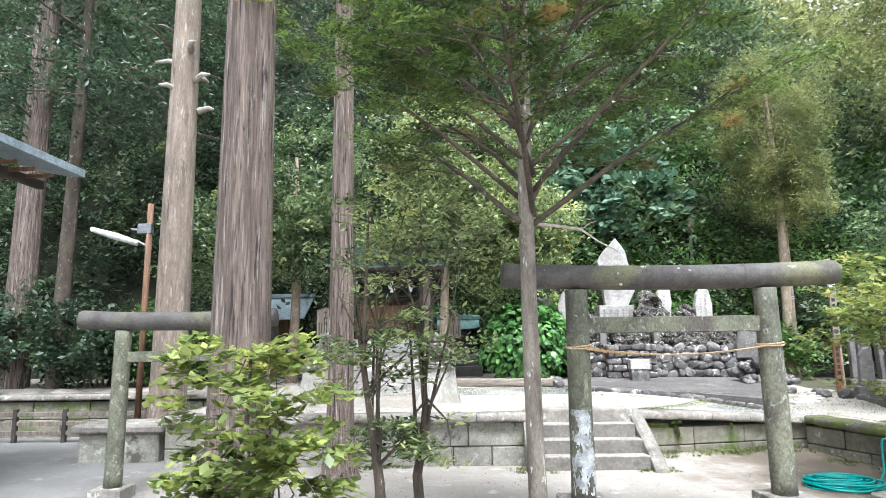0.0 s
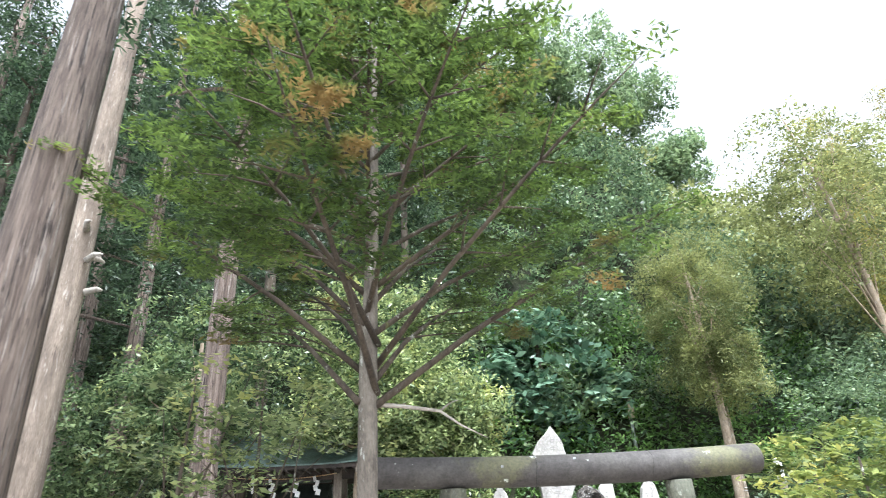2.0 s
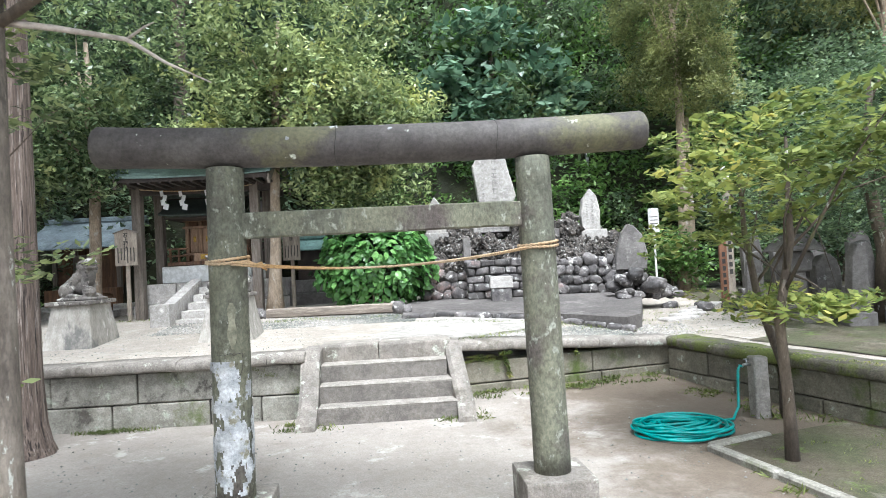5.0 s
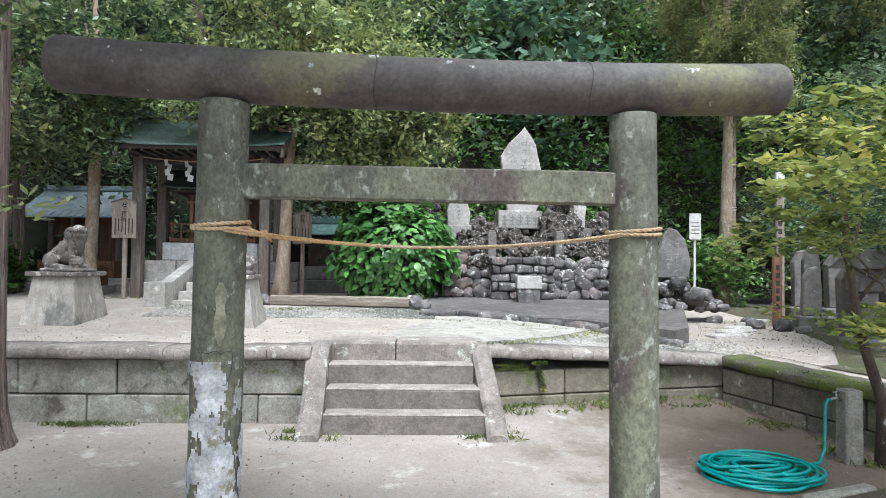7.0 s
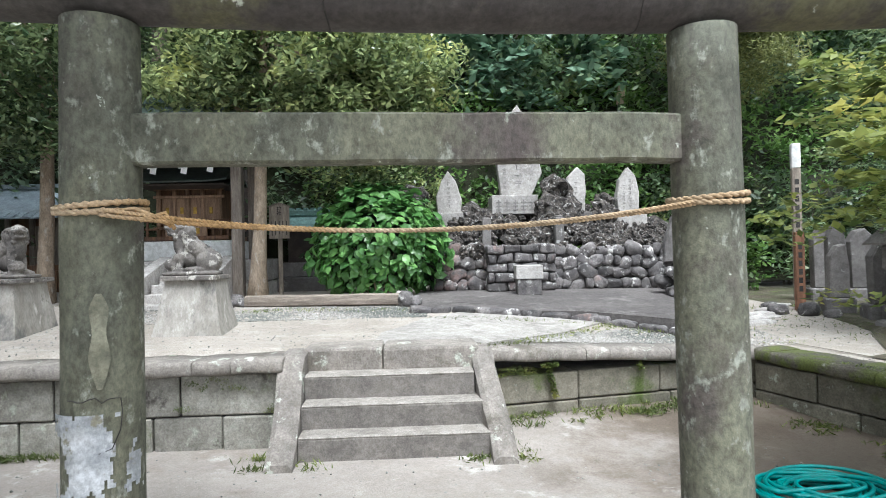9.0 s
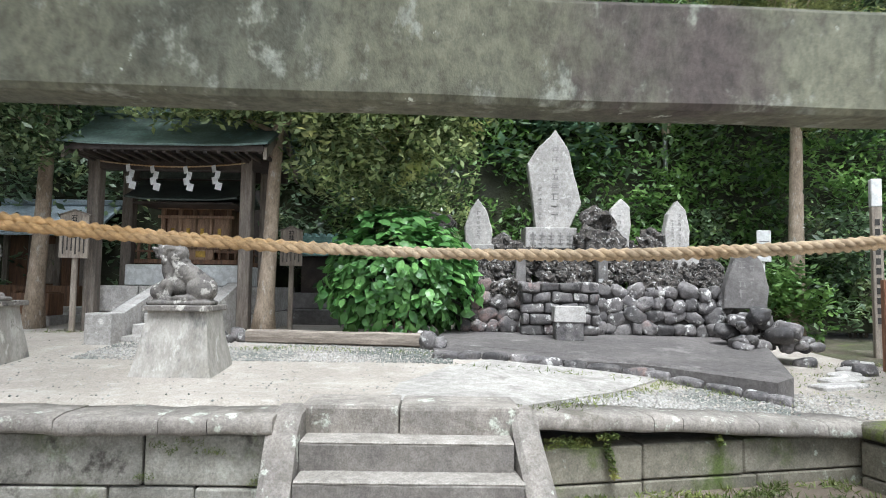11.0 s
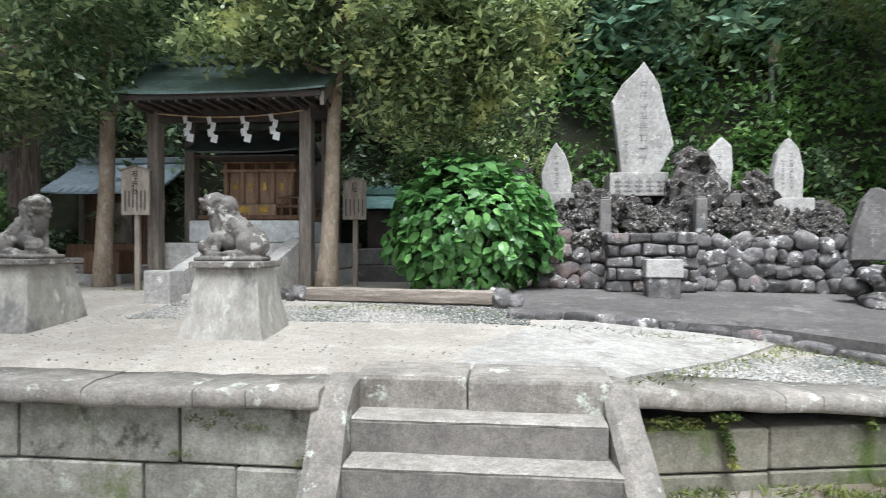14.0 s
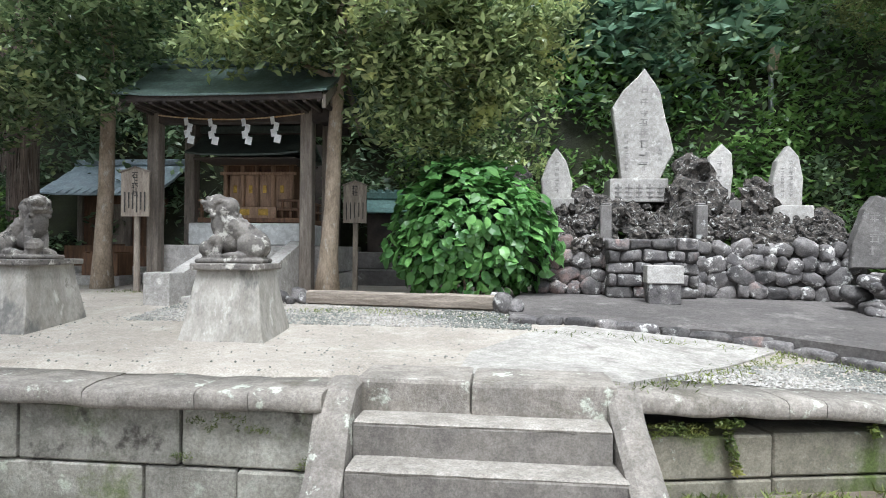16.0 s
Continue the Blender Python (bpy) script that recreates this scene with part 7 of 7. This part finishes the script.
def tufts(name, spots, size, material, label, seed, blades=26, wide=0.1):
    """Grass and small weeds in tufts at the given spots (x, y, z)."""
    g = np.random.default_rng(seed)
    pos = np.repeat(np.array(spots), blades, axis=0)
    pos = pos + g.normal(size=pos.shape) * np.array((wide, wide * 0.6, 0.004))
    pos[:, 2] += size * 0.3
    aim = g.normal(size=pos.shape) * np.array((0.6, 0.6, 0)) + np.array((0, 0, 1.4))
    return tagged(new(name, leaves_mesh(name, pos, size, g, 0.0, 0.16, M[material], aim=aim)), label, "grass", "", "stuff")


rnd = random.Random(8)
spots = []
for k in range(26):
    x = rnd.uniform(0.6, 2.7)
    spots.append((x, 12.95 - 0.11 * (x - 0.6) + rnd.uniform(-0.35, 0.05), terrace_z(x, 12.9)))
for k in range(46):
    f = rnd.random()
    x, y = 3.52 + 1.68 * f + rnd.uniform(-0.03, 0.12), 10.2 + 1.85 * f + rnd.uniform(-0.1, 0.04)
    spots.append((x, y, terrace_z(x, y)))
for k in range(45):
    x = rnd.uniform(2.9, 6.1)
    y = 12.0 - max(0, x - 5) * 0.6 + rnd.uniform(-0.1, 0.0)
    spots.append((x, y, terrace_z(x, y)))
for k in range(90):
    x = rnd.uniform(6.5, 9.6)
    y = rnd.uniform(11.0, 13.6)
    spots.append((x, y, terrace_z(x, y)))
for k in range(40):
    x = rnd.uniform(-2.9, -0.3)
    spots.append((x, rnd.uniform(14.0, 14.5), terrace_z(x, 14.2)))
tufts("grass", spots, 0.05, "grass", "thin grass and small weeds growing in the earth", 1, 13, 0.13)
spots = []
for k in range(60):
    x = rnd.uniform(3.55, 6.2)
    y = 10.12 + (x - 3.5) * 0.214 - rnd.uniform(0.04, 0.35)
    spots.append((x, y, bank(x, y)))
for k in range(80):
    f = rnd.random()
    spots.append((6.32 + 1.8 * f - rnd.uniform(0.05, 0.5), 10.6 - 5.9 * f, 0.0))
for x, y in ((1.62, 9.5), (1.65, 9.25), (3.7, 9.5), (3.66, 9.3), (2.0, 9.3), (3.35, 9.33)):
    for j in range(4):
        spots.append((x + rnd.uniform(-0.08, 0.08), y + rnd.uniform(-0.1, 0.1), 0.0))
for k in range(14):
    spots.append((rnd.uniform(-0.9, 0.1), 9.7, 0.0))
for k in range(90):
    spots.append((rnd.uniform(5.5, 7.3), rnd.uniform(5.2, 7.8), 0.0))
tufts("grass", spots, 0.07, "grass", "small weeds along the foot of the walls", 2, 20, 0.06)
# ferns and moss on the wall faces
g = np.random.default_rng(77)
cc = [(4.07 + 0.008 * k, 10.20 + g.uniform(-0.02, 0.0), 0.54 - 0.034 * k) for k in range(9)] + [(4.03 + 0.03 * k, 10.19, 0.55) for k in range(5)] + [(5.0, 10.4, 0.5), (5.02, 10.4, 0.46)]
foliage("wall_fern", np.array(cc), np.tile((0.035, 0.03, 0.03), (len(cc), 1)), 26, 0.034, "leaf_young", "bright little ferns hanging from a joint of the wall", 5, 0.6, 0.6, "fern")
cc = [(0.95 + 0.035 * k, 9.79, 0.60 - 0.03 * abs(k - 6) / 6 + g.uniform(-0.08, 0)) for k in range(14)] + [(1.60 + 0.02 * k, 9.785, 0.34 + g.uniform(-0.03, 0.03)) for k in range(7)] + [(0.85 + 0.03 * k, 9.785, 0.35) for k in range(4)]
foliage("wall_moss", np.array(cc), np.tile((0.03, 0.012, 0.03), (len(cc), 1)), 30, 0.018, "grass", "dry moss and weeds in the joints of the wall", 6, 0.2, 0.3, "moss")
cc = [(3.6 + 0.02 * k, 10.125 + 0.0045 * k, 0.52 + g.uniform(-0.05, 0.03)) for k in range(18)] + [(6.6 + 0.035 * k, 9.75 - 0.115 * k, 0.565) for k in range(40)]
foliage("wall_moss", np.array(cc), np.tile((0.06, 0.05, 0.014), (len(cc), 1)), 60, 0.016, "leaf_young", "bright moss cushions on the coping", 7, 0.4, 0.5, "moss")

# loose gravel on the terrace and grit on the yard
g = np.random.default_rng(55)


def grit(name, spots, size, material, label, seed):
    """Loose small stones, one squashed eight-faced chip at each spot."""
    g = np.random.default_rng(seed)
    n = len(spots)
    s = size * g.uniform(0.4, 1.5, (n, 1))
    base = np.array([(1, 0, 0), (0, 1, 0), (-1, 0, 0), (0, -1, 0), (0, 0, 0.7), (0, 0, -0.7)], float)
    v = base[None] * s[:, None, :] * g.uniform(0.6, 1.3, (n, 6, 1))
    a = g.uniform(0, 6.28, n)
    ca, sa = np.cos(a)[:, None], np.sin(a)[:, None]
    v = np.stack([v[:, :, 0] * ca - v[:, :, 1] * sa, v[:, :, 0] * sa + v[:, :, 1] * ca, v[:, :, 2]], 2) + np.array(spots)[:, None, :]
    f = np.array([(0, 1, 4), (1, 2, 4), (2, 3, 4), (3, 0, 4), (1, 0, 5), (2, 1, 5), (3, 2, 5), (0, 3, 5)])
    faces = (f[None] + 6 * np.arange(n)[:, None, None]).reshape(-1, 3)
    me = bpy.data.meshes.new(name)
    me.from_pydata(v.reshape(-1, 3).tolist(), [], faces.tolist())
    me.materials.append(M[material])
    return tagged(new(name, me), label, "gravel", "", "stuff")


sp = []
for k in range(7000):
    x, y = g.uniform(-1.0, 3.0), 12.1 + abs(g.normal()) * 0.55 + (0.3 if g.uniform() < 0.3 else 0)
    sp.append((x, y, terrace_z(x, y) + 0.004))
for k in range(5200):
    x = g.uniform(3.7, 7.0)
    y = 10.5 + (x - 3.7) * 0.15 + g.uniform(0, 1.0) * (0.4 + 0.35 * (x - 3.7))
    if y < 11.9 and y - 10.2 < (x - 3.5) * 1.08:
        sp.append((x, y, terrace_z(x, y) + 0.004))
grit("gravel", sp, 0.0125, "pebble", "loose pale grey gravel on the terrace", 1)
sp = []
for k in range(2600):
    x, y = g.uniform(-3, 8.5), g.uniform(9.95, 13.6)
    if y > wall_y(x) + 0.3:
        sp.append((x, y, terrace_z(x, y) + 0.003))
for k in range(1500):
    x, y = g.uniform(-1.5, 6.2), g.uniform(3.5, 9.6)
    sp.append((x, y, 0.004 + bumpy(x, y)))
grit("grit", sp, 0.009, "pebble", "scattered grit and dark crumbs on the trodden earth", 2)
